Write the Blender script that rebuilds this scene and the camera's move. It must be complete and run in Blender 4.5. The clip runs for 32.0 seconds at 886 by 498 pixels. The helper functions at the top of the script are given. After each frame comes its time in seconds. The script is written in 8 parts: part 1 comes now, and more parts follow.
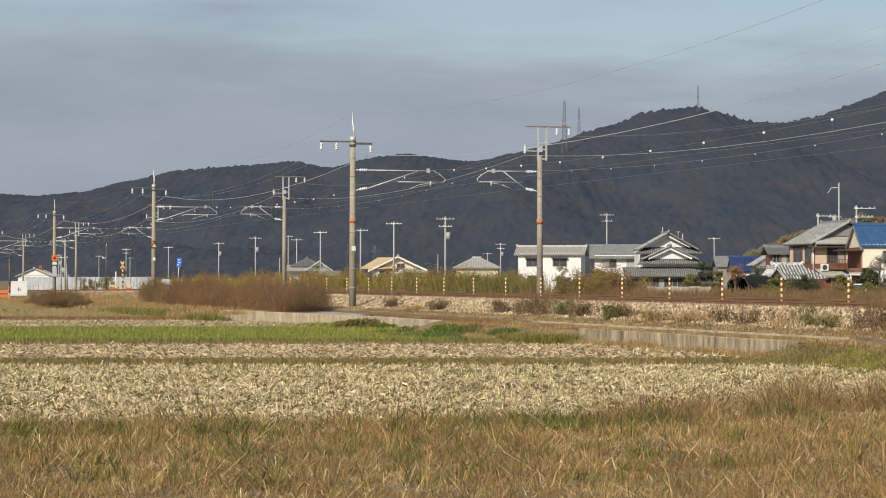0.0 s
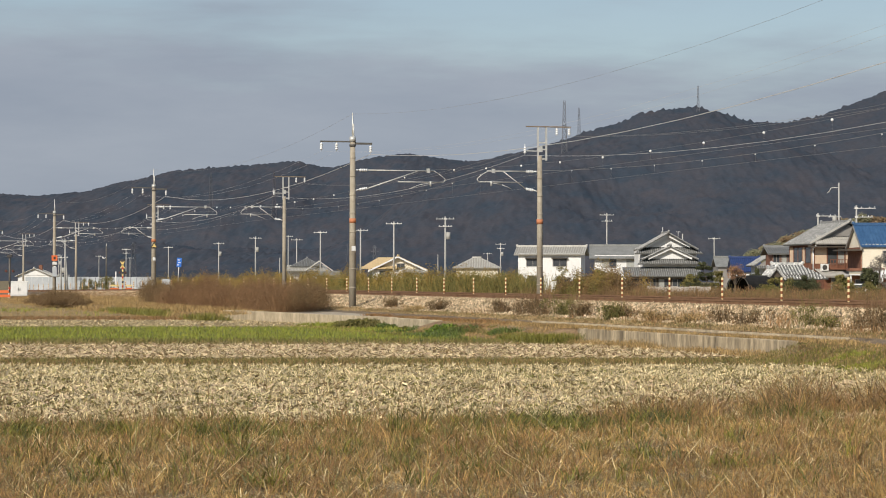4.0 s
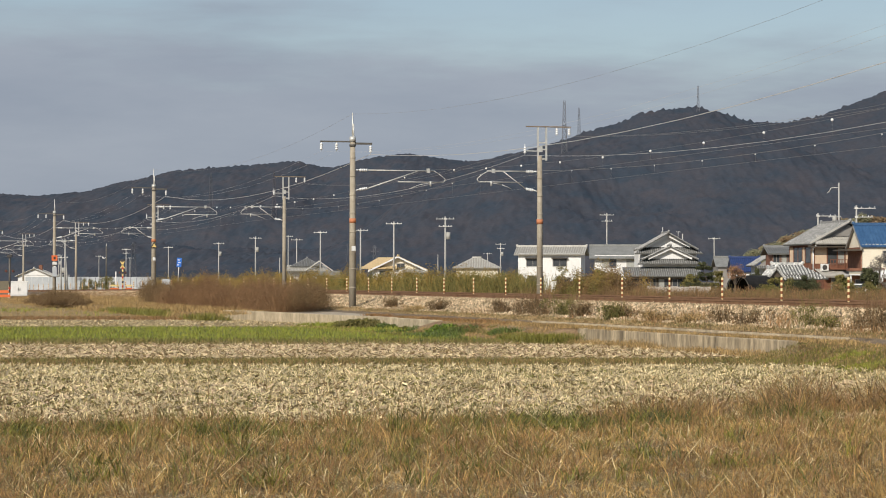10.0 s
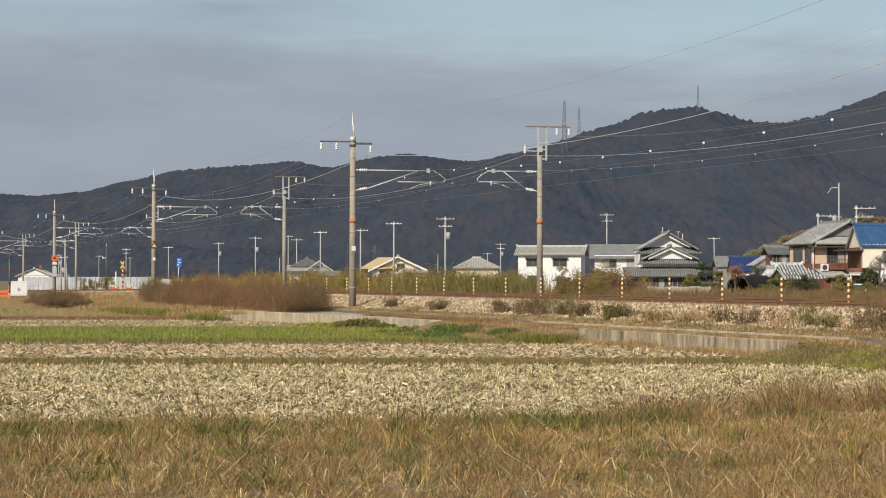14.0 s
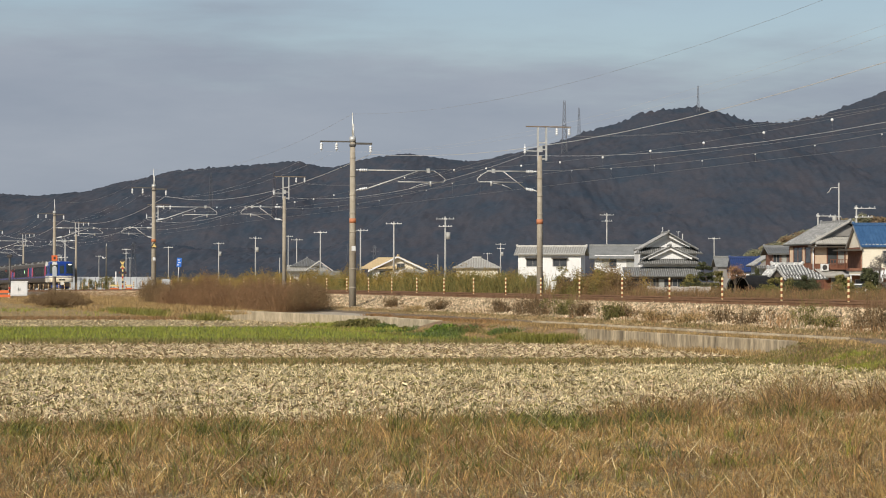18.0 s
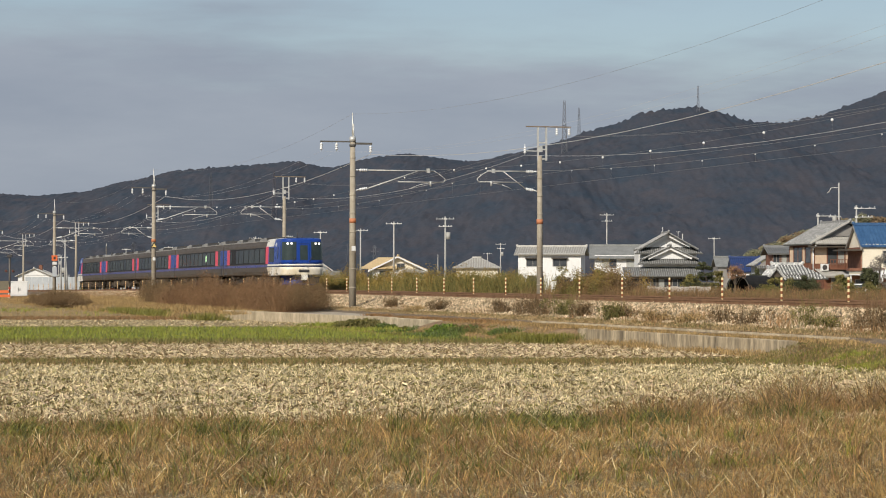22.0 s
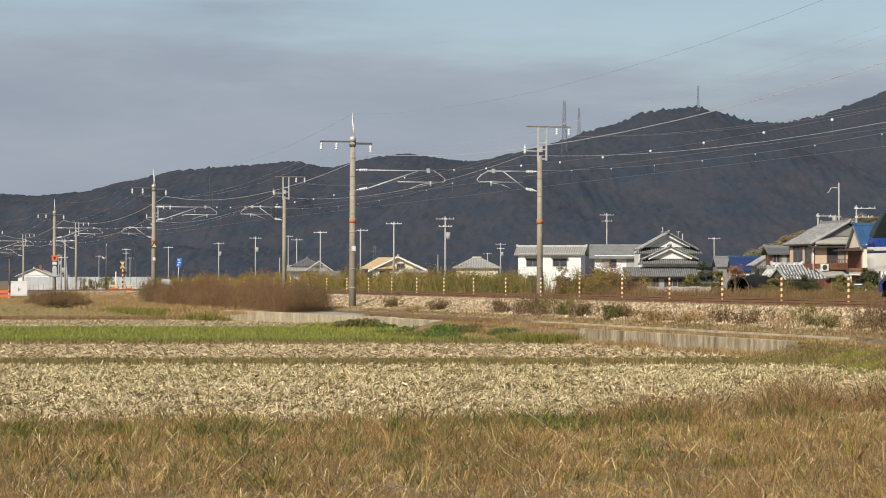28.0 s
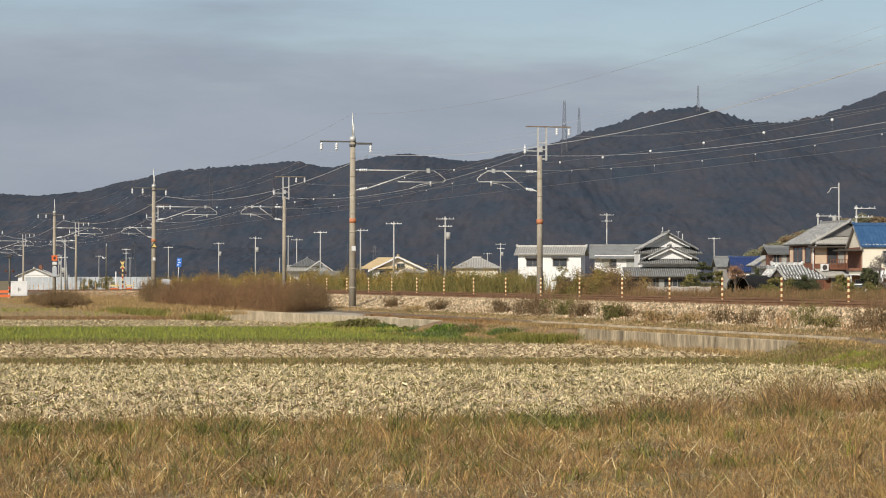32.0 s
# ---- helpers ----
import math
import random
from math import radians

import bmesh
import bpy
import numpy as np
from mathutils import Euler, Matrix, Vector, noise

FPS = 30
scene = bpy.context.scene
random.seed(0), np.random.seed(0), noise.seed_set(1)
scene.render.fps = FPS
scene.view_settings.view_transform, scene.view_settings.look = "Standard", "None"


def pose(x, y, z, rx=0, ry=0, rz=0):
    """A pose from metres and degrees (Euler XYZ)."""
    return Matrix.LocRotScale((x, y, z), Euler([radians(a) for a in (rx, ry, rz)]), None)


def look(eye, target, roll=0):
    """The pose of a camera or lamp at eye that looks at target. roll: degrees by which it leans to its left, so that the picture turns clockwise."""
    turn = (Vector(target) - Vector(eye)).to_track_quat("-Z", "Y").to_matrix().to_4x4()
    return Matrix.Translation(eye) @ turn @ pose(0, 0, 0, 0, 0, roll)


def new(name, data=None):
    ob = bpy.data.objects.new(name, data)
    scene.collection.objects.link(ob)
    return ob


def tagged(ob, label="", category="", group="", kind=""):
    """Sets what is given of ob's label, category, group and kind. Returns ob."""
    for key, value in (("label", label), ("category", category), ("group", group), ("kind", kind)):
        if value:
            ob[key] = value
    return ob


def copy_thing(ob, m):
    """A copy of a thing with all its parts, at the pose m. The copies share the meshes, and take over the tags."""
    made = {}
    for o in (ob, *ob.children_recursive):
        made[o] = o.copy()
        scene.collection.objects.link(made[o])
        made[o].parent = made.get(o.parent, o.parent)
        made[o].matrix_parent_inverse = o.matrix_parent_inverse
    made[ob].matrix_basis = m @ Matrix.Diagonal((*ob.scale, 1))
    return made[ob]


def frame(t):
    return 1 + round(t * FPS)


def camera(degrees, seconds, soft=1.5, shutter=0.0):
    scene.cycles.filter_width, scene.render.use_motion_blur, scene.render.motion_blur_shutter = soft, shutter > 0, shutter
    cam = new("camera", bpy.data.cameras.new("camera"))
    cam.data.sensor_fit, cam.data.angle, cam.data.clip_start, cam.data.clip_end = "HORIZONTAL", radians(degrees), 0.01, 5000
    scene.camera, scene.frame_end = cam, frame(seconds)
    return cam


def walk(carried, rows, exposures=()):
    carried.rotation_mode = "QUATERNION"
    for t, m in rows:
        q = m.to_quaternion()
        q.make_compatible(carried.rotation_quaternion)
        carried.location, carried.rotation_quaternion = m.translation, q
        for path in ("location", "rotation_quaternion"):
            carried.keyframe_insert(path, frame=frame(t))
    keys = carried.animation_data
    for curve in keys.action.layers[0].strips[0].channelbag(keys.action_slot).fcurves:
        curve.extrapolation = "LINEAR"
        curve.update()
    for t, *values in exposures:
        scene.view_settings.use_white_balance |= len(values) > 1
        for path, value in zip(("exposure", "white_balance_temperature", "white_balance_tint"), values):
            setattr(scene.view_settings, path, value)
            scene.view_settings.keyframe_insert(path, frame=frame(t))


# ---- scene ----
# The camera stands on a raised field edge; the railway runs past it from far away to near by.
EYE = 2.09           # eye above the paddy
RAIL = 1.39          # rail top above the paddy
LENS = 4150.0        # focal length in picture widths of 1568
BEAR = 16.306        # angle between the view and the railway, degrees
CT, ST = math.cos(radians(BEAR)), math.sin(radians(BEAR))
cam = camera(21.4, 32.0, soft=1.0)
HELD = look((0, 0, EYE), (0, 100, EYE + 1.277))
walk(cam, [(0.0, HELD), (32.0, HELD)], exposures=[(0.0, 0.03), (12.0, 0.02), (24.0, 0.0), (25.5, 0.0), (27.5, 0.07), (32.0, 0.06)])

# Track frame: x runs along the rails towards the viewer's right, y across them away from the viewer.
TRACK = pose(0, 0, 0, 0, 0, BEAR - 90)


def on_track(x, y, z=0.0, turn=0.0):
    return TRACK @ pose(x, y, z, 0, 0, turn)


NEAR_LINE, FAR_LINE = 31.0, 34.8      # track centres
NEAR_MAST, FAR_MAST = 27.2, 37.0
STATIONS = [8.4 - 58.35 * i for i in range(11)]


def drop(x):
    """The line is level at first, then falls away gently at 5.6 in a thousand."""
    s = np.clip(-148.0 - np.asarray(x, float), 0, None)
    return 0.0056 * np.where(s < 40, s * s / 80, s - 20)


# ---- daylight ----
SUN_AZ, SUN_EL = 207.0, 33.0          # compass from +y clockwise, degrees
world = bpy.data.worlds.new("sky")
scene.world = world
world.use_nodes = True
wn, wl = world.node_tree.nodes, world.node_tree.links
bg = wn["Background"]
sky = wn.new("ShaderNodeTexSky")
sky.sky_type = "NISHITA"
sky.sun_disc = False
sky.sun_elevation = radians(SUN_EL)
sky.sun_rotation = radians(SUN_AZ)
sky.altitude = 20
sky.air_density = 1.0
sky.dust_density = 0.7
co = wn.new("ShaderNodeTexCoord")


def puffs(scale, place_at, size, detail, rough):
    """Noise drawn out along the horizon."""
    mp = wn.new("ShaderNodeMapping")
    mp.inputs["Scale"].default_value = scale
    mp.inputs["Location"].default_value = place_at
    wl.new(co.outputs["Generated"], mp.inputs["Vector"])
    n = wn.new("ShaderNodeTexNoise")
    n.inputs["Scale"].default_value = size
    n.inputs["Detail"].default_value = detail
    n.inputs["Roughness"].default_value = rough
    wl.new(mp.outputs["Vector"], n.inputs["Vector"])
    return n.outputs["Fac"]


sep = wn.new("ShaderNodeSeparateXYZ")


def sums(op, a, b):
    n = wn.new("ShaderNodeMath")
    n.operation = op
    for k, v in enumerate((a, b)):
        if isinstance(v, (int, float)):
            n.inputs[k].default_value = v
        else:
            wl.new(v, n.inputs[k])
    return n.outputs["Value"]


# a bank of grey cloud lies low round the horizon, with a ragged upper edge
wl.new(co.outputs["Generated"], sep.inputs["Vector"])
height = sums("ADD", sep.outputs["Z"], sums("MULTIPLY", sep.outputs["X"], 0.085))
height = sums("ADD", height, sums("MULTIPLY", sums("SUBTRACT", puffs((4.0, 4.0, 24.0), (0.3, 0.0, 0.35), 2.2, 6, 0.55), 0.5), -0.075))
bank = wn.new("ShaderNodeMapRange")
bank.interpolation_type = "SMOOTHSTEP"
bank.inputs["From Min"].default_value, bank.inputs["From Max"].default_value = 0.121, 0.074
bank.inputs["To Min"].default_value, bank.inputs["To Max"].default_value = 0.3, 0.95
wl.new(height, bank.inputs["Value"])
# its thicker and thinner parts
billow = wn.new("ShaderNodeMapRange")
billow.inputs["From Min"].default_value, billow.inputs["From Max"].default_value = 0.32, 0.68
wl.new(puffs((3.0, 3.0, 13.0), (1.7, 0.4, 0.0), 3.2, 7, 0.6), billow.inputs["Value"])
grey = wn.new("ShaderNodeMix")
grey.data_type = "RGBA"
grey.inputs["A"].default_value = (3.22, 3.66, 4.48, 1)
grey.inputs["B"].default_value = (3.74, 4.16, 4.92, 1)
wl.new(billow.outputs["Result"], grey.inputs["Factor"])
mixc = wn.new("ShaderNodeMix")
mixc.data_type = "RGBA"
wl.new(grey.outputs["Result"], mixc.inputs["B"])
wl.new(bank.outputs["Result"], mixc.inputs["Factor"])
wl.new(sky.outputs["Color"], mixc.inputs["A"])
wl.new(mixc.outputs["Result"], bg.inputs["Color"])
bg.inputs["Strength"].default_value = 0.09
sun_data = bpy.data.lights.new("sun", "SUN")
sun_data.energy, sun_data.angle, sun_data.color = 4.2, radians(0.55), (1.0, 0.93, 0.82)
sun = new("sun", sun_data)
az, el = radians(SUN_AZ), radians(SUN_EL)
sun.matrix_world = look((math.sin(az) * math.cos(el) * 50, math.cos(az) * math.cos(el) * 50, math.sin(el) * 50), (0, 0, 0))


# ---- materials ----
def mat(name, a, b=None, size=1.0, rough=0.8, metal=0.0, bump=0.0, fine=0.0, spec=0.5, vary=0.0, stretch=(1, 1, 1), island=0.0, trans=0.0):
    """Two colours mixed by noise of that many metres, a finer grain on top, and relief."""
    m = bpy.data.materials.new(name)
    m.use_nodes = True
    n, l = m.node_tree.nodes, m.node_tree.links
    p = n["Principled BSDF"]
    p.inputs["Roughness"].default_value = rough
    p.inputs["Metallic"].default_value = metal
    p.inputs["Specular IOR Level"].default_value = spec
    if trans:
        p.inputs["Transmission Weight"].default_value = trans
    b = b or tuple(c * 0.8 for c in a)
    tc = n.new("ShaderNodeTexCoord")
    mp = n.new("ShaderNodeMapping")
    mp.inputs["Scale"].default_value = stretch
    l.new(tc.outputs["Object"], mp.inputs["Vector"])
    t1 = n.new("ShaderNodeTexNoise")
    t1.inputs["Scale"].default_value = 1.0 / size
    t1.inputs["Detail"].default_value = 6
    t1.inputs["Roughness"].default_value = 0.62
    l.new(mp.outputs["Vector"], t1.inputs["Vector"])
    r = n.new("ShaderNodeValToRGB")
    r.color_ramp.elements[0].position, r.color_ramp.elements[1].position = 0.33, 0.67
    r.color_ramp.elements[0].color, r.color_ramp.elements[1].color = (*a, 1), (*b, 1)
    l.new(t1.outputs["Fac"], r.inputs["Fac"])
    col = r.outputs["Color"]
    t2 = n.new("ShaderNodeTexNoise")
    t2.inputs["Scale"].default_value = 9.0 / size
    t2.inputs["Detail"].default_value = 4
    l.new(mp.outputs["Vector"], t2.inputs["Vector"])
    if fine or vary or island:
        h = n.new("ShaderNodeHueSaturation")
        l.new(col, h.inputs["Color"])
        mr = n.new("ShaderNodeMapRange")
        mr.inputs["From Min"].default_value, mr.inputs["From Max"].default_value = 0.3, 0.7
        mr.inputs["To Min"].default_value, mr.inputs["To Max"].default_value = 1 - fine, 1 + fine
        l.new(t2.outputs["Fac"], mr.inputs["Value"])
        val = mr.outputs["Result"]
        if vary or island:
            if vary:
                oi = n.new("ShaderNodeObjectInfo").outputs["Random"]
            else:
                oi = n.new("ShaderNodeNewGeometry").outputs["Random Per Island"]
            k = max(vary, island)
            mo = n.new("ShaderNodeMapRange")
            mo.inputs["To Min"].default_value, mo.inputs["To Max"].default_value = 1 - k, 1 + k
            l.new(oi, mo.inputs["Value"])
            mm = n.new("ShaderNodeMath")
            mm.operation = "MULTIPLY"
            l.new(val, mm.inputs[0])
            l.new(mo.outputs["Result"], mm.inputs[1])
            val = mm.outputs["Value"]
            hs = n.new("ShaderNodeMapRange")
            hs.inputs["To Min"].default_value, hs.inputs["To Max"].default_value = 0.5 + 0.018 * k, 0.5 - 0.018 * k
            l.new(oi, hs.inputs["Value"])
            l.new(hs.outputs["Result"], h.inputs["Hue"])
        l.new(val, h.inputs["Value"])
        col = h.outputs["Color"]
    l.new(col, p.inputs["Base Color"])
    rr = n.new("ShaderNodeMapRange")
    rr.inputs["To Min"].default_value, rr.inputs["To Max"].default_value = max(0.02, rough - 0.12), min(1, rough + 0.12)
    l.new(t2.outputs["Fac"], rr.inputs["Value"])
    l.new(rr.outputs["Result"], p.inputs["Roughness"])
    if bump:
        bp = n.new("ShaderNodeBump")
        bp.inputs["Strength"].default_value = 0.6
        bp.inputs["Distance"].default_value = bump
        l.new(t2.outputs["Fac"], bp.inputs["Height"])
        l.new(bp.outputs["Normal"], p.inputs["Normal"])
    return m


def glow(name, colour, strength):
    m = bpy.data.materials.new(name)
    m.use_nodes = True
    p = m.node_tree.nodes["Principled BSDF"]
    p.inputs["Base Color"].default_value = (*colour, 1)
    p.inputs["Emission Color"].default_value = (*colour, 1)
    p.inputs["Emission Strength"].default_value = strength
    return m


# ---- mesh helpers ----
def box(bm, x0, x1, y0, y1, z0, z1, m=None):
    """A block between those corners, turned by m."""
    vs = [bm.verts.new(v) for v in ((x0, y0, z0), (x1, y0, z0), (x1, y1, z0), (x0, y1, z0), (x0, y0, z1), (x1, y0, z1), (x1, y1, z1), (x0, y1, z1))]
    for f in ((3, 2, 1, 0), (4, 5, 6, 7), (0, 1, 5, 4), (1, 2, 6, 5), (2, 3, 7, 6), (3, 0, 4, 7)):
        bm.faces.new([vs[i] for i in f])
    if m is not None:
        for v in vs:
            v.co = m @ v.co
    return vs


def rod(bm, p, q, r, r2=None, n=8, caps=True):
    """A round bar from p to q."""
    p, q = Vector(p), Vector(q)
    r2 = r if r2 is None else r2
    d = (q - p).normalized()
    a = d.orthogonal().normalized()
    b = d.cross(a)
    rings = []
    for c, rad in ((p, r), (q, r2)):
        rings.append([bm.verts.new(c + (a * math.cos(2 * math.pi * i / n) + b * math.sin(2 * math.pi * i / n)) * rad) for i in range(n)])
    for i in range(n):
        f = bm.faces.new((rings[0][i], rings[0][(i + 1) % n], rings[1][(i + 1) % n], rings[1][i]))
        f.smooth = n > 5
    if caps:
        bm.faces.new(rings[0][::-1])
        bm.faces.new(rings[1])


def pipe(bm, pts, r, n=6):
    for a, b in zip(pts, pts[1:]):
        rod(bm, a, b, r, n=n)


def ball(bm, c, r, sz=None, n=8, m=6):
    sz = sz or (1, 1, 1)
    rows = []
    for j in range(m + 1):
        ph = math.pi * j / m
        rows.append([bm.verts.new((c[0] + r * sz[0] * math.sin(ph) * math.cos(2 * math.pi * i / n), c[1] + r * sz[1] * math.sin(ph) * math.sin(2 * math.pi * i / n),
                                   c[2] + r * sz[2] * math.cos(ph))) for i in range(n)] if 0 < j < m else [bm.verts.new((c[0], c[1], c[2] + r * sz[2] * math.cos(ph)))])
    for a, b in zip(rows, rows[1:]):
        for i in range(n):
            k = (i + 1) % n
            q = [a[0]] if len(a) == 1 else [a[i], a[k]]
            q = q[:1] + ([b[0]] if len(b) == 1 else [b[i], b[k]]) + q[1:] if len(a) > 1 else [a[0], b[i], b[k]]
            f = bm.faces.new(q)
            f.smooth = True


def sweep(bm, outline, x0, x1, closed=True):
    """An outline of (y, z) drawn out along x."""
    a = [bm.verts.new((x0, y, z)) for y, z in outline]
    b = [bm.verts.new((x1, y, z)) for y, z in outline]
    n = len(outline)
    for i in range(n if closed else n - 1):
        bm.faces.new((a[i], a[(i + 1) % n], b[(i + 1) % n], b[i]))
    if closed:
        bm.faces.new(a[::-1])
        bm.faces.new(b)


def mesh_of(name, bm, material):
    me = bpy.data.meshes.new(name)
    bmesh.ops.recalc_face_normals(bm, faces=bm.faces)
    bm.to_mesh(me)
    bm.free()
    me.materials.append(material)
    return me


def part(name, bm, material, parent, label=""):
    """One mesh under a thing or under a part."""
    ob = new(name, mesh_of(name, bm, material))
    ob.parent = parent
    return tagged(ob, label)


def solo(name, bm, material, label, category, kind="", m=None, group=""):
    ob = new(name, mesh_of(name, bm, material))
    if m is not None:
        ob.matrix_world = m
    return tagged(ob, label, category, group, kind)


def thing(name, m, label, category, group="", kind=""):
    ob = new(name)
    ob.matrix_basis = m
    return tagged(ob, label, category, group, kind)


def soup(name, verts, faces, material, label, category, kind="stuff", parent=None, smooth=False):
    """Many small pieces in one mesh, from arrays."""
    me = bpy.data.meshes.new(name)
    v, f = np.asarray(verts, dtype=np.float32), np.asarray(faces, dtype=np.int32)
    k = f.shape[1]
    me.vertices.add(len(v))
    me.vertices.foreach_set("co", v.ravel())
    me.loops.add(f.size)
    me.loops.foreach_set("vertex_index", f.ravel())
    me.polygons.add(len(f))
    me.polygons.foreach_set("loop_start", np.arange(0, f.size, k, dtype=np.int32))
    me.polygons.foreach_set("use_smooth", np.full(len(f), smooth))
    me.update(calc_edges=True)
    me.validate()
    me.materials.append(material)
    ob = new(name, me)
    if parent is not None:
        ob.parent = parent
        return tagged(ob, label)
    return tagged(ob, label, category, "", kind)


rng = np.random.default_rng(7)
SOIL = mat("paddy_soil", (0.155, 0.112, 0.055), (0.235, 0.18, 0.09), 1.6, 0.95, bump=0.05, fine=0.35)
STRAW = mat("straw", (0.50, 0.385, 0.20), (0.71, 0.57, 0.325), 1.4, 0.7, fine=0.4, island=0.35)
DRY = mat("dry_grass", (0.255, 0.165, 0.062), (0.40, 0.275, 0.112), 1.6, 0.75, fine=0.4, island=0.4)
GREEN = mat("young_green", (0.20, 0.226, 0.022), (0.285, 0.302, 0.038), 3.0, 0.7, fine=0.2, island=0.3)
WEED = mat("weed_leaf", (0.07, 0.105, 0.017), (0.125, 0.155, 0.028), 1.0, 0.6, fine=0.2, island=0.4)
OLIVE = mat("autumn_weed", (0.125, 0.115, 0.028), (0.20, 0.165, 0.048), 1.2, 0.8, fine=0.2, island=0.45)
RUSSET = mat("russet_brush", (0.185, 0.10, 0.04), (0.285, 0.168, 0.072), 1.0, 0.9, fine=0.2, island=0.4)
PINE = mat("dark_evergreen", (0.044, 0.052, 0.02), (0.084, 0.088, 0.035), 0.8, 0.8, fine=0.2, island=0.4)
ORANGE_LEAF = mat("orange_leaf", (0.26, 0.13, 0.06), (0.34, 0.21, 0.11), 1.5, 0.8, island=0.4)
BARK = mat("bark", (0.09, 0.07, 0.05), (0.14, 0.11, 0.085), 0.3, 0.9, bump=0.02)
WALL_C = mat("streaked_wall_concrete", (0.15, 0.118, 0.075), (0.58, 0.465, 0.30), 0.4, 0.92, bump=0.01, fine=0.3, stretch=(1, 1, 0.16))
WALL_P = mat("pale_wall_concrete", (0.33, 0.265, 0.17), (0.58, 0.475, 0.32), 0.5, 0.92, bump=0.01, fine=0.25, stretch=(1, 1, 0.3))
POLE_C = mat("mast_concrete", (0.30, 0.255, 0.19), (0.40, 0.35, 0.27), 0.5, 0.85, bump=0.004, fine=0.1)
ROADTOP = mat("farm_road", (0.36, 0.295, 0.215), (0.45, 0.38, 0.28), 1.4, 0.95, bump=0.01, fine=0.15)
BALLAST = mat("ballast", (0.12, 0.085, 0.05), (0.25, 0.185, 0.115), 0.35, 0.95, bump=0.05, fine=0.4)
STONE = mat("ballast_stone", (0.27, 0.19, 0.10), (0.56, 0.44, 0.28), 0.5, 0.9, fine=0.15, island=0.6)
RUST = mat("rusty_rail", (0.19, 0.10, 0.052), (0.28, 0.16, 0.085), 0.4, 0.8, metal=0.2, fine=0.15)
SLEEPER = mat("sleeper", (0.20, 0.14, 0.09), (0.29, 0.21, 0.14), 0.4, 0.95, fine=0.2)
GALV = mat("galvanised_steel", (0.52, 0.51, 0.47), (0.66, 0.65, 0.61), 0.4, 0.5, metal=0.35, fine=0.06)
DARKSTEEL = mat("weathered_steel", (0.10, 0.095, 0.085), (0.16, 0.145, 0.125), 0.4, 0.7, metal=0.4)
CROSSARM = mat("brown_crossarm", (0.20, 0.15, 0.10), (0.28, 0.22, 0.15), 0.4, 0.8, metal=0.2)
PORCELAIN = mat("white_porcelain", (0.85, 0.85, 0.83), (0.78, 0.78, 0.76), 0.2, 0.25)
WIRE = mat("copper_wire", (0.24, 0.225, 0.20), (0.34, 0.32, 0.29), 1.0, 0.55, metal=0.3)
WIRE_L = mat("bright_wire", (0.55, 0.53, 0.50), (0.66, 0.64, 0.6), 1.0, 0.5, metal=0.3)
ORANGE = mat("orange_band", (0.55, 0.20, 0.08), (0.45, 0.18, 0.09), 0.3, 0.7)
RUSTY_BAND = mat("marker_rust_brown", (0.24, 0.075, 0.025), (0.32, 0.11, 0.04), 0.3, 0.7)
CREAM_Y = mat("marker_cream_yellow", (0.80, 0.66, 0.36), (0.72, 0.56, 0.27), 0.3, 0.6)
YELLOW = mat("marker_yellow", (0.72, 0.52, 0.16), (0.80, 0.62, 0.26), 0.3, 0.6)
BLACK = mat("marker_black", (0.035, 0.032, 0.03), (0.06, 0.05, 0.045), 0.3, 0.7)
WHITE = mat("white_paint", (0.80, 0.79, 0.75), (0.70, 0.69, 0.65), 0.6, 0.5, fine=0.03)
# ---- ground ----
def lift(x, y):
    """Height of the field: the edge by the viewer is a low bank."""
    s = np.clip((36.5 + 0.14 * x - y) / 16.6, 0, 1)
    return 0.59 * s * s * (3 - 2 * s)


def sheet(name, xs, ys, zf, material, label, category):
    X, Y = np.meshgrid(xs, ys)
    Z = zf(X, Y)
    v = np.stack([X.ravel(), Y.ravel(), Z.ravel()], 1)
    nx, ny = len(xs), len(ys)
    i = np.arange(nx * ny).reshape(ny, nx)
    f = np.stack([i[:-1, :-1].ravel(), i[:-1, 1:].ravel(), i[1:, 1:].ravel(), i[1:, :-1].ravel()], 1)
    return soup(name, v, f, material, label, category, "structure", smooth=True)


gx = np.concatenate([[-4500, -1500, -500, -200, -90], np.arange(-60, 61, 2.0), [90, 200, 500, 1500, 4500]])
gy = np.concatenate([[-400, -100, -40, -15], np.arange(-5, 80, 1.5), np.arange(80, 180, 5), [200, 300, 600, 1200, 2500, 4900]])
GROUND_M = mat("field_ground", (0.17, 0.125, 0.06), (0.24, 0.185, 0.09), 3.0, 0.95, bump=0.06, fine=0.3)
sheet("ground", gx, gy, lambda x, y: lift(x, y) - 0.02, GROUND_M, "flat brown farmland soil reaching to the hills", "ground")


def plot(name, y0, y1, x0, x1, z, material, label, category):
    """A field surface a little over the ground, with its own furrowed skin."""
    xs, ys = np.linspace(x0, x1, 60), np.linspace(y0, y1, 24)
    return sheet(name, xs, ys, lambda x, y: lift(x, y) + z + 0.03 * np.sin(x * 3.1) * np.sin(y * 2.3), material, label, category)


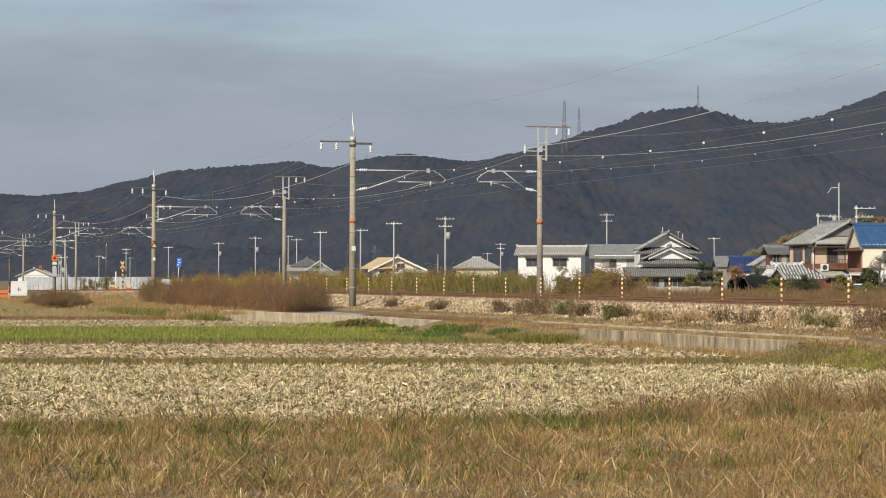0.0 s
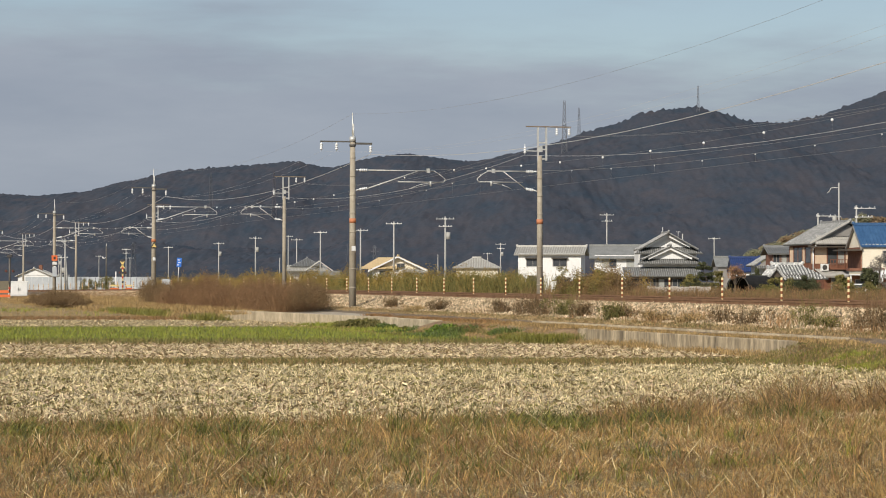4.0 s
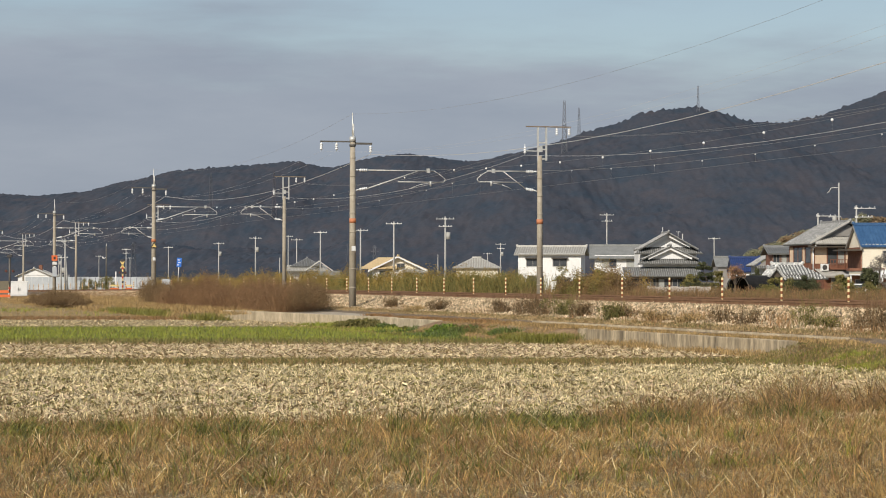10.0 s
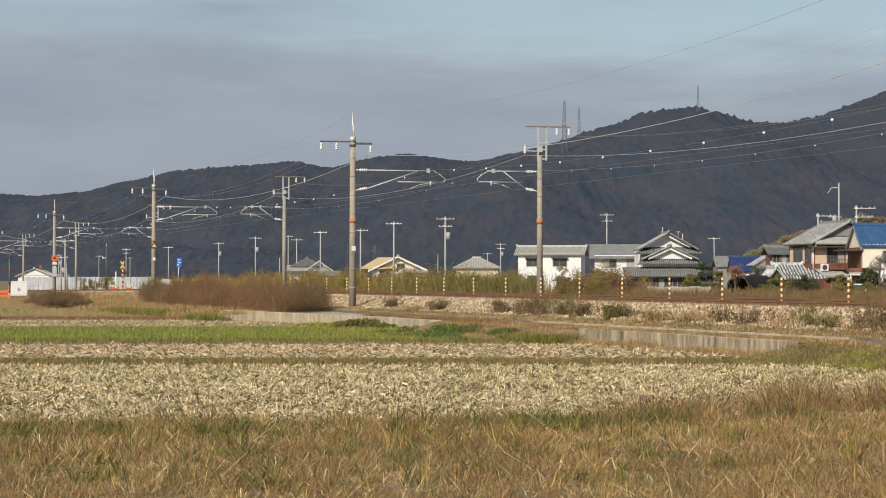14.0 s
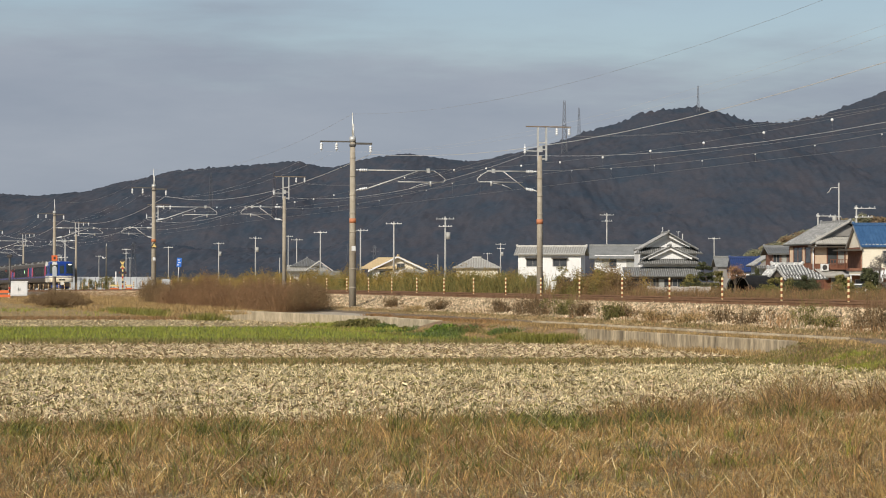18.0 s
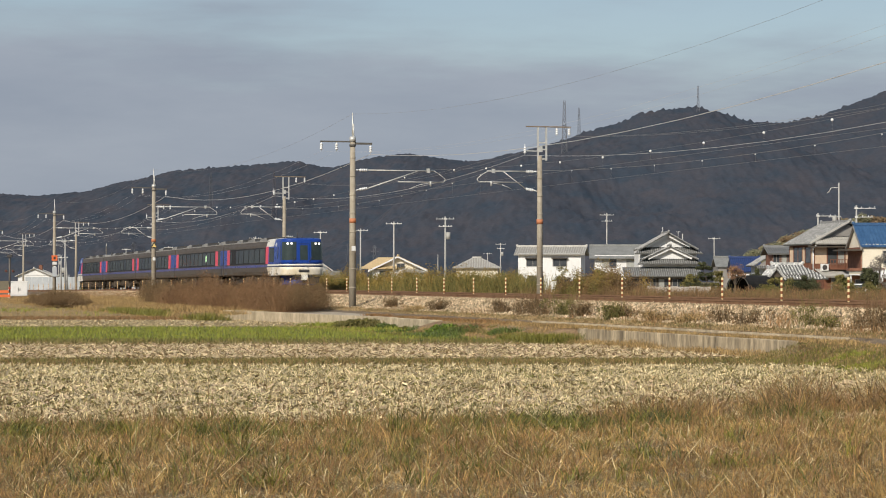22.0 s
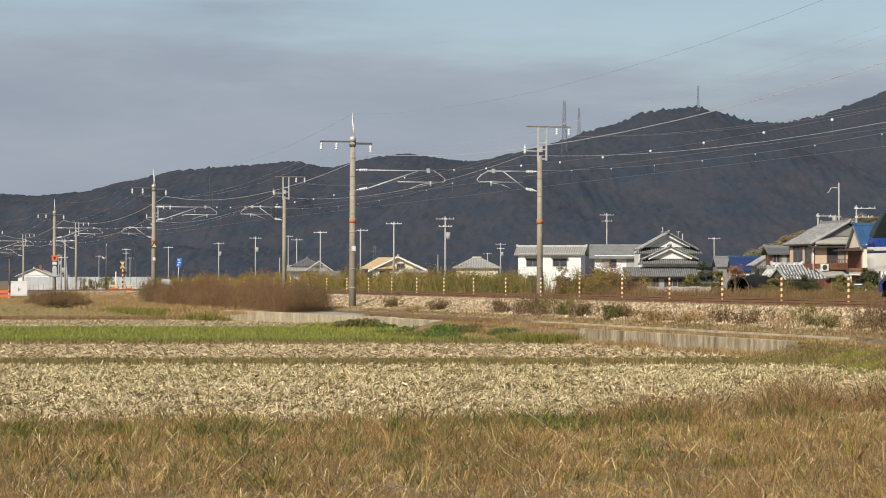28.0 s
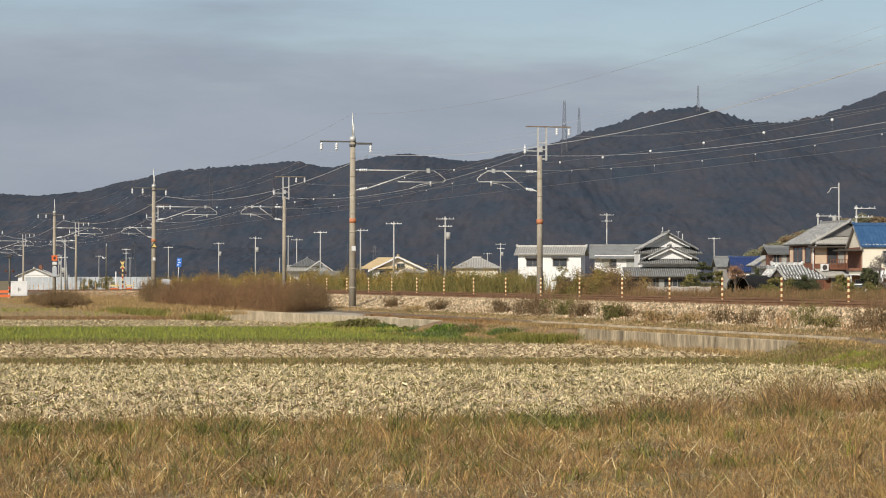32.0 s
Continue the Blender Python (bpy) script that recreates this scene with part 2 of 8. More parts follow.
STUBBLE_M = mat("stubble_soil", (0.15, 0.115, 0.052), (0.27, 0.205, 0.10), 0.7, 0.95, bump=0.05, fine=0.4)
TAN_M = mat("tan_sod", (0.235, 0.155, 0.062), (0.33, 0.235, 0.10), 2.0, 0.95, bump=0.05, fine=0.3)
SOD_M = mat("green_sod", (0.085, 0.12, 0.025), (0.13, 0.15, 0.035), 2.0, 0.95, bump=0.05, fine=0.3)
THATCH_M = mat("grass_thatch", (0.07, 0.044, 0.012), (0.15, 0.097, 0.029), 0.6, 0.95, bump=0.04, fine=0.4)
plot("grass_bank", 8.84, 34.26, -13.3, 13.3, -0.03, THATCH_M, "rough grassy bank with brown thatch", "ground")
plot("straw_field", 29.84, 55.2, -20.9, 24.7, 0.025, STUBBLE_M, "harvested rice field strewn with pale straw", "field")
plot("straw_field", 59.6, 72.2, -24.7, 24.7, 0.03, STUBBLE_M, "narrow harvested strip covered in chopped straw", "field")
plot("crop_field", 76.8, 99.2, -32.3, 4.75, 0.04, SOD_M, "young green crop growing in an even strip", "field")
plot("straw_field", 98.9, 118, -34.2, -5.7, 0.045, STUBBLE_M, "pale stubble strip beyond the green crop", "field")
plot("dry_meadow", 121.58, 287.38, -71.25, -8.55, 0.05, TAN_M, "tan dry grass meadow beside the railway bank", "field")


OLIVE_SOIL = mat("mossy_soil", (0.10, 0.085, 0.03), (0.15, 0.125, 0.045), 0.8, 0.95, bump=0.04, fine=0.3)


def bund(name, y, half, h, x0, x1, material, label, slope=0.0):
    """A low earth bank between two fields."""
    bm = bmesh.new()
    n = 80
    prof = [(-half, -0.05), (-half * 0.6, h * 0.7), (-half * 0.2, h), (half * 0.3, h * 0.95), (half, -0.05)]
    rows = []
    for i in range(n + 1):
        x = x0 + (x1 - x0) * i / n
        k = 1 + 0.35 * noise.noise(Vector((x * 0.7, y, 0)))
        rows.append([bm.verts.new((x, y + slope * x + a + 0.12 * noise.noise(Vector((x * 0.5, y, 4))), b * k)) for a, b in prof])
    for a, b in zip(rows, rows[1:]):
        for i in range(len(prof) - 1):
            bm.faces.new((a[i], a[i + 1], b[i + 1], b[i])).smooth = True
    return solo(name, bm, material, label, "bank", "structure")


bund("field_bank", 57.1, 1.77, 0.07, -22.8, 28.5, OLIVE_SOIL, "low grassy bank between two harvested fields")
bund("field_bank", 74.9, 1.99, 0.07, -26.6, 19, TAN_M, "low weedy bank edging the green crop")
bund("field_bank", 120.7, 0.88, 0.1, -34.2, -1.9, SOIL, "dark soil bank beyond the green crop")


# ---- railway bank, road and wall ----
def along(name, outline, x0, x1, material, label, category, step=12, rough=0.0, z=0.0, taper=None):
    """An open outline of (y, z) carried along the track."""
    bm = bmesh.new()
    n = int((x1 - x0) / step)
    rows = []
    for i in range(n + 1):
        x = x0 + (x1 - x0) * i / n
        draw = [(a, b) for a, b in outline]
        if taper is not None:
            f = min(1, max(0, (x - x1 + 3.5) / 3.5))
            draw = [(a + (taper - a) * f if a < taper else a, b) for a, b in outline]
        rows.append([bm.verts.new((x, a + rough * noise.noise(Vector((x * 0.4, k, 0))), b + z - (float(drop(x)) if b > 0.1 else 0) + rough * 0.5 * noise.noise(Vector((x * 0.6, k, 9))))) for k, (a, b) in enumerate(draw)])
    for a, b in zip(rows, rows[1:]):
        for i in range(len(outline) - 1):
            bm.faces.new((a[i], a[i + 1], b[i + 1], b[i])).smooth = rough > 0
    return solo(name, bm, material, label, category, "structure", TRACK)


BED = 1.16
along("railway_bank", [(25.4, 0.45), (26.2, 0.61), (27.2, 0.74), (27.6, 0.77), (29.1, BED), (36.6, BED), (38.2, 0.75), (41.5, 0.49), (43, -0.1)], -900, 60, BALLAST,
      "gravel ballast bank carrying two railway tracks", "embankment", step=1.5, rough=0.05)
RUSTBED = mat("rust_stained_ballast", (0.15, 0.078, 0.038), (0.25, 0.145, 0.08), 0.3, 0.95, bump=0.04, fine=0.4)
along("ballast_crown", [(29.25, BED + 0.012), (29.6, BED + 0.04), (30.2, BED + 0.05), (32.9, BED + 0.03), (36.3, BED + 0.05)], -700, 50, RUSTBED,
      "rust-stained ballast between and beside the rails", "ballast", step=1.5, rough=0.03)
# the farm road with its two stretches of retaining wall
def wall_run(p, q, label, h=0.52, face=WALL_C):
    """A low concrete wall from p to q (world x, y), with a coping and cast joints."""
    p, q = Vector((*p, 0)), Vector((*q, 0))
    d = q - p
    t = thing("retaining_wall", Matrix.Translation(p) @ pose(0, 0, 0, 0, 0, math.degrees(math.atan2(d.y, d.x))), label, "wall", "", "structure")
    n = max(2, int(d.length / 2.4))
    w = d.length / n
    for k in range(n):
        bm = bmesh.new()
        dz = 0.012 * noise.noise(Vector((k * 1.7, p.x, 0)))
        box(bm, k * w + 0.008, (k + 1) * w - 0.008, dz, 0.28, -0.3, h + dz)
        bmesh.ops.bevel(bm, geom=bm.edges[:], offset=0.015, segments=1, affect="EDGES")
        part("wall_block", bm, face, t)
    return t


wall_run((-11.11, 118.27), (-2.09, 96.16), "pale stained concrete wall along the farm road", face=WALL_P)
wall_run((-2.06, 96.08), (-0.28, 89.86), "low tan concrete wall along the farm road", 0.5, WALL_P)
wall_run((4.32, 75.38), (8.74, 59.24), "stained concrete retaining wall with dark streaks")
GRASSY = mat("verge_sod", (0.20, 0.125, 0.062), (0.32, 0.215, 0.115), 1.4, 0.95, bump=0.04, fine=0.3)
along("verge", [(20.9, -0.06), (22.3, 0.34), (25.3, 0.47), (26.0, 0.55)], -400, -116.3, GRASSY, "dry grassy verge beside the railway", "verge", 2, 0.06, taper=22.62)
along("verge", [(24.6, 0.47), (26.0, 0.55)], -116, -97.5, ROADTOP, "dusty grey farm road beside the railway", "road", 3, 0.03)
along("verge", [(23.3, -0.06), (24.4, 0.29), (25.0, 0.45), (26.0, 0.55)], -86.4, -70.4, GRASSY, "dry grassy verge beside the railway", "verge", 1.1, 0.05, taper=25.5)
along("verge", [(25.1, 0.46), (26.0, 0.55)], -98, -84.8, GRASSY, "dry grassy verge beside the railway", "verge", 2, 0.03)
along("verge", [(25.4, 0.47), (26.0, 0.55)], -74.1, -51.9, GRASSY, "dry grassy verge beside the railway", "verge", 2, 0.03)
along("verge", [(23.5, -0.06), (24.6, 0.25), (25.3, 0.45), (26.0, 0.55)], -53.5, 50, GRASSY, "dry grassy verge beside the railway", "verge", 2, 0.1)
bm = bmesh.new()
box(bm, -77.8, -53.2, 26.0, 26.12, 0.4, 0.632)
solo("kerb", bm, WALL_P, "narrow concrete gutter edge along the road", "kerb", "structure", TRACK)
bm = bmesh.new()
vs = [bm.verts.new(v) for v in ((-10.92, 118.49, 0.49), (-1.9, 96.38, 0.49), (-2.09, 100.58, 0.5), (-9.12, 124.35, 0.5))]
bm.faces.new(vs)
solo("farm_road", bm, ROADTOP, "dusty pale farm road behind the wall", "road", "structure")

# loose ballast stones on the slope and the bed
def stones(n, x0, x1, y0, y1, zf, size, seed):
    r = np.random.default_rng(seed)
    x, y = r.uniform(x0, x1, n), r.uniform(y0, y1, n)
    c = np.stack([x, y, zf(y) - drop(x)], 1)
    o = np.array([[1, 0, 0], [-1, 0, 0], [0, 1, 0], [0, -1, 0], [0, 0, 1], [0, 0, -1]], float)
    v = c[:, None, :] + o[None] * (size * r.uniform(0.5, 1.3, (n, 6)))[:, :, None] + r.normal(0, size * 0.22, (n, 6, 3))
    v = v.reshape(-1, 3) @ np.array(TRACK.to_3x3()).T
    t = np.array([[4, 0, 2], [4, 2, 1], [4, 1, 3], [4, 3, 0], [5, 1, 3]])
    f = (np.arange(n)[:, None, None] * 6 + t[None]).reshape(-1, 3)
    soup("ballast_stones", v, f, STONE, "coarse tan and grey ballast stones", "gravel")


stones(19500, -134, -48.5, 27.0, 29.6, lambda y: np.interp(y, [26.2, 27.2, 27.6, 29.1, 29.7], [0.61, 0.74, 0.77, BED, BED]) + 0.01, 0.07, 5)
stones(11000, -240.4, -134, 26.8, 29.6, lambda y: np.interp(y, [26.2, 27.2, 27.6, 29.1, 29.7], [0.61, 0.74, 0.77, BED, BED]) + 0.01, 0.08, 6)

stones(7000, -134, -42, 29.2, 30.38, lambda y: 0 * y + BED + 0.05, 0.06, 8)
stones(4000, -134, -42, 31.6, 34.2, lambda y: 0 * y + BED + 0.03, 0.06, 9)

# ---- tracks ----
def rail_outline(y):
    return [(y - 0.06, 0.0), (y + 0.06, 0.0), (y + 0.06, 0.02), (y + 0.012, 0.035), (y + 0.012, 0.11), (y + 0.033, 0.12), (y + 0.033, 0.15), (y - 0.033, 0.15), (y - 0.033, 0.12),
            (y - 0.012, 0.11), (y - 0.012, 0.035), (y - 0.06, 0.02)]


bm = bmesh.new()
box(bm, -0.11, 0.11, -1.05, 1.05, -0.16, 0.0)
bmesh.ops.bevel(bm, geom=[e for e in bm.edges], offset=0.02, segments=1, affect="EDGES")
MARKS = [60, -148] + [-158 - 10 * i for i in range(16)] + [-900]
sleeper_me = mesh_of("sleeper", bm, SLEEPER)
for line in (NEAR_LINE, FAR_LINE):
    t = thing("railway_track", on_track(0, line, RAIL - 0.15), "rusty-sided steel rails on sleepers in ballast", "railway track", "parallel tracks", "structure")
    for s in (-0.566, 0.566):
        bm = bmesh.new()
        for a, b in zip(MARKS, MARKS[1:]):
            rows = [[bm.verts.new((x, y, z - float(drop(x)))) for y, z in rail_outline(s)] for x in (a, b)]
            for i in range(12):
                bm.faces.new((rows[0][i], rows[0][i - 1], rows[1][i - 1], rows[1][i]))
        part("rail", bm, RUST, t)
    for i in range(260):
        o = new("sleeper", sleeper_me)
        o.parent = t
        o.location = (-55 - i * 0.61, 0, -float(drop(-55 - i * 0.61)))
# ---- overhead line ----
def stack(bm, top, r, h, n=3):
    """A hanging string of insulator sheds."""
    x, y, z = top
    rod(bm, (x, y, z), (x, y, z - h), r * 0.3, n=6)
    for i in range(n):
        zz = z - h * (0.15 + 0.75 * i / n)
        rod(bm, (x, y, zz), (x, y, zz - h * 0.55 / n), r * 0.55, r, n=10)
        rod(bm, (x, y, zz - h * 0.55 / n), (x, y, zz - h * 0.66 / n), r, r * 0.5, n=10)


def cantilever(parent, d, reach, zt):
    """Hinged bracket: top tube, strut, bow and registration arm. d is +1 or -1 across the track; zt is the height of the top tube."""
    bm = bmesh.new()
    pipe(bm, [(0, d * 0.75, zt), (0, d * (reach + 0.35), zt)], 0.032)
    pipe(bm, [(0, d * 0.75, zt - 0.93), (0, d * (reach - 0.55), zt - 0.02)], 0.03)
    pipe(bm, [(0, d * (reach + 0.3), zt), (0, d * (reach + 0.55), zt - 0.14), (0, d * (reach + 0.85), zt - 0.36), (0, d * (reach + 0.9), zt - 0.45), (0, d * (reach + 0.8), zt - 0.57),
              (0, d * (reach - 1.6), zt - 0.57)], 0.024)
    box(bm, -0.05, 0.05, d * reach - 0.08, d * reach + 0.08, zt - 0.1, zt + 0.12)
    b = part("bracket", bm, GALV, parent, "galvanised tube bracket")
    bm = bmesh.new()
    pipe(bm, [(0, d * (reach + 0.1), zt - 0.62), (0, d * (reach - 0.45), zt - 0.7), (0, d * (reach - 1.0), zt - 0.92)], 0.018)
    rod(bm, (0, d * (reach + 0.12), zt - 0.52), (0, d * (reach + 0.12), zt - 0.78), 0.05)
    part("steady_arm", bm, GALV, b)
    for z, s in ((zt, 0.0), (zt - 0.93, 0.17)):
        bm = bmesh.new()
        k = s
        rod(bm, (0, d * 0.14, z - k * 0.6), (0, d * 0.34, z - k * 0.3), 0.03)
        for i in range(4):
            y = 0.34 + i * 0.105
            rod(bm, (0, d * y, z - k * 0.3 + i * k * 0.1), (0, d * (y + 0.085), z - k * 0.3 + (i + 1) * k * 0.1), 0.05, 0.085, n=10)
        part("insulator", bm, PORCELAIN, b, "white porcelain insulator")


def pole_body(bm, z0, z1, r0, r1):
    rod(bm, (0, 0, z0), (0, 0, z1), r0, r1, n=16)
    z = z0 + 1.3
    while z < z1 - 0.3:
        rr = r0 + (r1 - r0) * (z - z0) / (z1 - z0) + 0.012
        rod(bm, (0, 0, z), (0, 0, z + 0.05), rr, n=16)
        z += 0.93


def shrunk(t, k):
    """All parts of a thing brought to its true size."""
    for o in t.children_recursive:
        o.data.transform(Matrix.Scale(k, 4))
    return t


def near_mast(m, wall_z):
    t = thing("catenary_mast", m, "tall tapered concrete mast holding overhead wire bracket", "utility mast", "near railway masts")
    bm = bmesh.new()
    pole_body(bm, wall_z - 0.4, 9.15, 0.19, 0.13)
    part("pole", bm, POLE_C, t)
    bm = bmesh.new()
    rod(bm, (0, 0, 9.1), (0, 0, 9.35), 0.16, n=12)
    rod(bm, (0, 0, 9.3), (0, 0, 10.55), 0.05, 0.03, n=8)
    rod(bm, (0.03, 0.05, 9.2), (0.03, 0.05, 10.0), 0.03, n=6)
    part("top_spike", bm, GALV, t)
    bm = bmesh.new()
    box(bm, -0.04, 0.04, -1.68, 0.15, 9.06, 9.13)
    arm = part("crossarm", bm, DARKSTEEL, t)
    bm = bmesh.new()
    box(bm, -0.05, 0.05, 0.0, 1.0, 8.96, 9.06)
    part("crossarm", bm, DARKSTEEL, t)
    bm = bmesh.new()
    rod(bm, (0, 0, 8.86), (0, 0, 8.97), 0.17, n=12)
    part("collar", bm, DARKSTEEL, t)
    for y, z in ((-1.62, 9.06), (-0.83, 9.06), (0.93, 8.96)):
        bm = bmesh.new()
        stack(bm, (0, y, z), 0.088, 0.43)
        part("insulator", bm, PORCELAIN, arm, "white porcelain insulator")
    cantilever(t, 1, 3.95, 7.68)
    bm = bmesh.new()
    rod(bm, (0, 0, 5.02), (0, 0, 5.24), 0.176, n=16)
    part("orange_band", bm, ORANGE, t, "faded orange band")
    bm = bmesh.new()
    box(bm, 0.18, 0.2, -0.1, 0.1, 3.62, 3.86)
    part("number_plate", bm, WHITE, t, "small white enamel plate")
    return shrunk(t, 0.948)


def far_mast(m, wall_z):
    t = thing("catenary_mast", m, "concrete mast with steel top frame and wire bracket", "utility mast", "far railway masts")
    bm = bmesh.new()
    pole_body(bm, wall_z - 0.4, 8.7, 0.172, 0.125)
    part("pole", bm, POLE_C, t)
    bm = bmesh.new()
    for y in (-0.1, 0.36):
        box(bm, -0.05, 0.05, y - 0.04, y + 0.04, 8.45, 10.2)
    for z in (8.5, 9.0, 9.35):
        box(bm, -0.04, 0.04, -0.14, 0.4, z, z + 0.07)
    box(bm, -0.1, 0.1, -0.05, 0.12, 8.9, 9.2)
    part("top_frame", bm, GALV, t, "weathered steel top frame")
    bm = bmesh.new()
    box(bm, -0.06, 0.06, -0.75, 1.72, 10.2, 10.26)
    arm = part("crossarm", bm, CROSSARM, t)
    bm = bmesh.new()
    box(bm, -0.03, 0.03, -0.85, 0.1, 8.92, 8.97)
    part("crossarm", bm, GALV, t)
    for y, z in ((0.95, 10.2), (1.63, 10.2), (-0.82, 9.2)):
        bm = bmesh.new()
        stack(bm, (0, y, z), 0.088, 0.43)
        if y < 0:
            rod(bm, (0, y, 9.15), (0, y, 9.3), 0.02)
        part("insulator", bm, PORCELAIN, arm, "white porcelain insulator")
    cantilever(t, -1, 2.55, 7.86)
    bm = bmesh.new()
    rod(bm, (0, 0, 5.12), (0, 0, 5.36), 0.176, n=16)
    part("orange_band", bm, ORANGE, t, "faded orange band")
    return shrunk(t, 0.938)


first_near = first_far = None
for i, x in enumerate(STATIONS):
    m1, m2 = on_track(x, NEAR_MAST, -float(drop(x))), on_track(x - 1.2, FAR_MAST, -float(drop(x)))
    if first_near is None:
        first_near, first_far = near_mast(m1, 0.85), far_mast(m2, 1.0)
    else:
        for o, keep in ((copy_thing(first_near, m1), 3), (copy_thing(first_far, m2), 2)):
            for c in list(o.children):
                if i > keep and c.name.startswith("orange_band"):
                    bpy.data.objects.remove(c)


def strung(name, ends, sag, r, material, label):
    """A wire from mast to mast, with its sag; ends are (x, y, z) in the track frame."""
    bm = bmesh.new()
    for a, b in zip(ends, ends[1:]):
        a, b = Vector(a), Vector(b)
        n = 12
        pts = [a.lerp(b, k / n) - Vector((0, 0, 4 * sag * (k / n) * (1 - k / n))) for k in range(n + 1)]
        for p, q in zip(pts, pts[1:]):
            rod(bm, p, q, r, n=4, caps=False)
    return solo(name, bm, material, label, "wire", "", TRACK, "overhead wires")


for line, mast_y, off, d, zt, k in ((NEAR_LINE, NEAR_MAST, 0.0, 1, 7.68, 0.948), (FAR_LINE, FAR_MAST, -1.2, -1, 7.86, 0.938)):
    reach = (3.95 if d > 0 else 2.55) * k
    ends = [(x + off, mast_y + d * reach, (zt + 0.05) * k - float(drop(x))) for x in STATIONS]
    sag = 0.59 if d > 0 else 0.8
    strung("messenger_wire", ends, sag, 0.004 if d > 0 else 0.0065, WIRE, "taut steel messenger wire over the track")
    strung("contact_wire", [(x, y, z - (zt - 6.7) * k) for x, y, z in ends], 0.0, 0.0045, WIRE, "thin copper contact wire over the track")
    for a, b in zip(ends[:5], ends[1:6]):
        bm = bmesh.new()
        beads = bmesh.new()
        for j in range(11):
            f = (4.3 * (d > 0) + 2.1 * (d < 0) + 4.97 * j) / 58.35
            x = a[0] + (b[0] - a[0]) * f
            z = a[2] + (b[2] - a[2]) * f - 4 * sag * f * (1 - f)
            ball(beads, (x, a[1], z - 0.03), 0.05 if d > 0 else 0.026)
            rod(bm, (x, a[1], z), (x, a[1], a[2] + (b[2] - a[2]) * f - (zt - 6.7) * k), 0.003, n=3, caps=False)
        solo("wire_hangers", bm, WIRE, "row of thin droppers between two wires", "wire", "stuff", TRACK)
        solo("hanger_ears", beads, PORCELAIN, "white hanger ears along the messenger wire", "insulator", "stuff", TRACK)
for y, z, s, r in ((-1.54, 8.15, 0.95, 0.0028), (-0.79, 8.15, 0.95, 0.0028), (0.88, 8.04, 1.01, 0.013)):
    strung("feeder_wire", [(x, NEAR_MAST + y, z - float(drop(x))) for x in STATIONS], s, r, WIRE_L, "sagging feeder wire on porcelain insulators")
strung("ground_wire", [(x, NEAR_MAST, 9.95 - float(drop(x))) for x in STATIONS], 1.04, 0.004, WIRE, "thin earth wire between mast tips")
for y, z, s, r in ((0.89, 9.15, 0.98, 0.005), (1.53, 9.15, 0.98, 0.005), (-0.77, 8.18, 0.94, 0.010)):
    strung("feeder_wire", [(x - 1.2, FAR_MAST + y, z - float(drop(x))) for x in STATIONS], s, r, WIRE_L if r > 0.006 else WIRE, "sagging feeder wire on porcelain insulators")

# striped clearance markers between the tracks
bm = bmesh.new()
rod(bm, (0, 0, -0.3), (0, 0, 0.95), 0.037, n=8)
m0 = thing("marker_post", on_track(-16.9, 32.9, RAIL - 0.2), "cream and rusty brown striped post between the tracks", "marker post", "marker posts")
ym = part("post", bm, CREAM_Y, m0)
for i in range(5):
    bm = bmesh.new()
    rod(bm, (0, 0, 0.02 + i * 0.19), (0, 0, 0.115 + i * 0.19), 0.0395, n=8)
    part("stripe", bm, RUSTY_BAND, m0, "rusty brown stripe")
for i in range(1, 62):
    copy_thing(m0, on_track(-16.9 - 5.02 * i, 32.9, RAIL - 0.2 - float(drop(-16.9 - 5.02 * i))))
# ---- the train ----
TAUPE = mat("taupe_paint", (0.084, 0.064, 0.043), (0.068, 0.053, 0.036), 3.0, 0.45, fine=0.04, stretch=(0.3, 1, 1))
ROOF_G = mat("car_roof", (0.17, 0.163, 0.152), (0.11, 0.105, 0.098), 1.2, 0.7, fine=0.1)
T_BLUE = mat("train_blue", (0.017, 0.06, 0.30), (0.015, 0.05, 0.25), 2.0, 0.3, fine=0.03, spec=0.22)
T_DULL = mat("dull_blue", (0.02, 0.05, 0.24), (0.018, 0.04, 0.18), 0.8, 0.6, fine=0.1)
T_SCREEN = mat("windscreen_glass", (0.042, 0.058, 0.055), (0.02, 0.03, 0.03), 0.9, 0.08, spec=0.4)
T_BELT = mat("belt_blue", (0.045, 0.058, 0.24), (0.045, 0.052, 0.20), 2.0, 0.3, fine=0.03)
T_NAVY = mat("navy_line", (0.012, 0.02, 0.09), None, 1.0, 0.3)
T_WHITE = mat("cab_white", (0.80, 0.77, 0.68), (0.72, 0.68, 0.58), 1.2, 0.35, fine=0.04)
T_APRON = mat("stained_cab_white", (0.82, 0.79, 0.70), (0.66, 0.55, 0.36), 1.7, 0.4, fine=0.06)
T_RED = mat("coral_stripe", (0.78, 0.075, 0.125), (0.70, 0.07, 0.115), 1.0, 0.4)
T_GLASS = mat("tinted_glass", (0.013, 0.015, 0.010), (0.031, 0.038, 0.026), 0.9, 0.15, spec=0.06, vary=0.6)
T_BAND = mat("window_band", (0.009, 0.008, 0.0065), (0.014, 0.012, 0.01), 1.0, 0.4, spec=0.12)
UNDER = mat("underfloor", (0.05, 0.038, 0.024), (0.125, 0.097, 0.066), 0.7, 0.85, fine=0.2, vary=0.3)
RIGGING = mat("rusty_rigging", (0.05, 0.034, 0.02), (0.15, 0.11, 0.072), 0.4, 0.85, fine=0.3, vary=0.5)
BOGIE = mat("bogie_steel", (0.03, 0.024, 0.017), (0.08, 0.062, 0.042), 0.5, 0.8, fine=0.2)
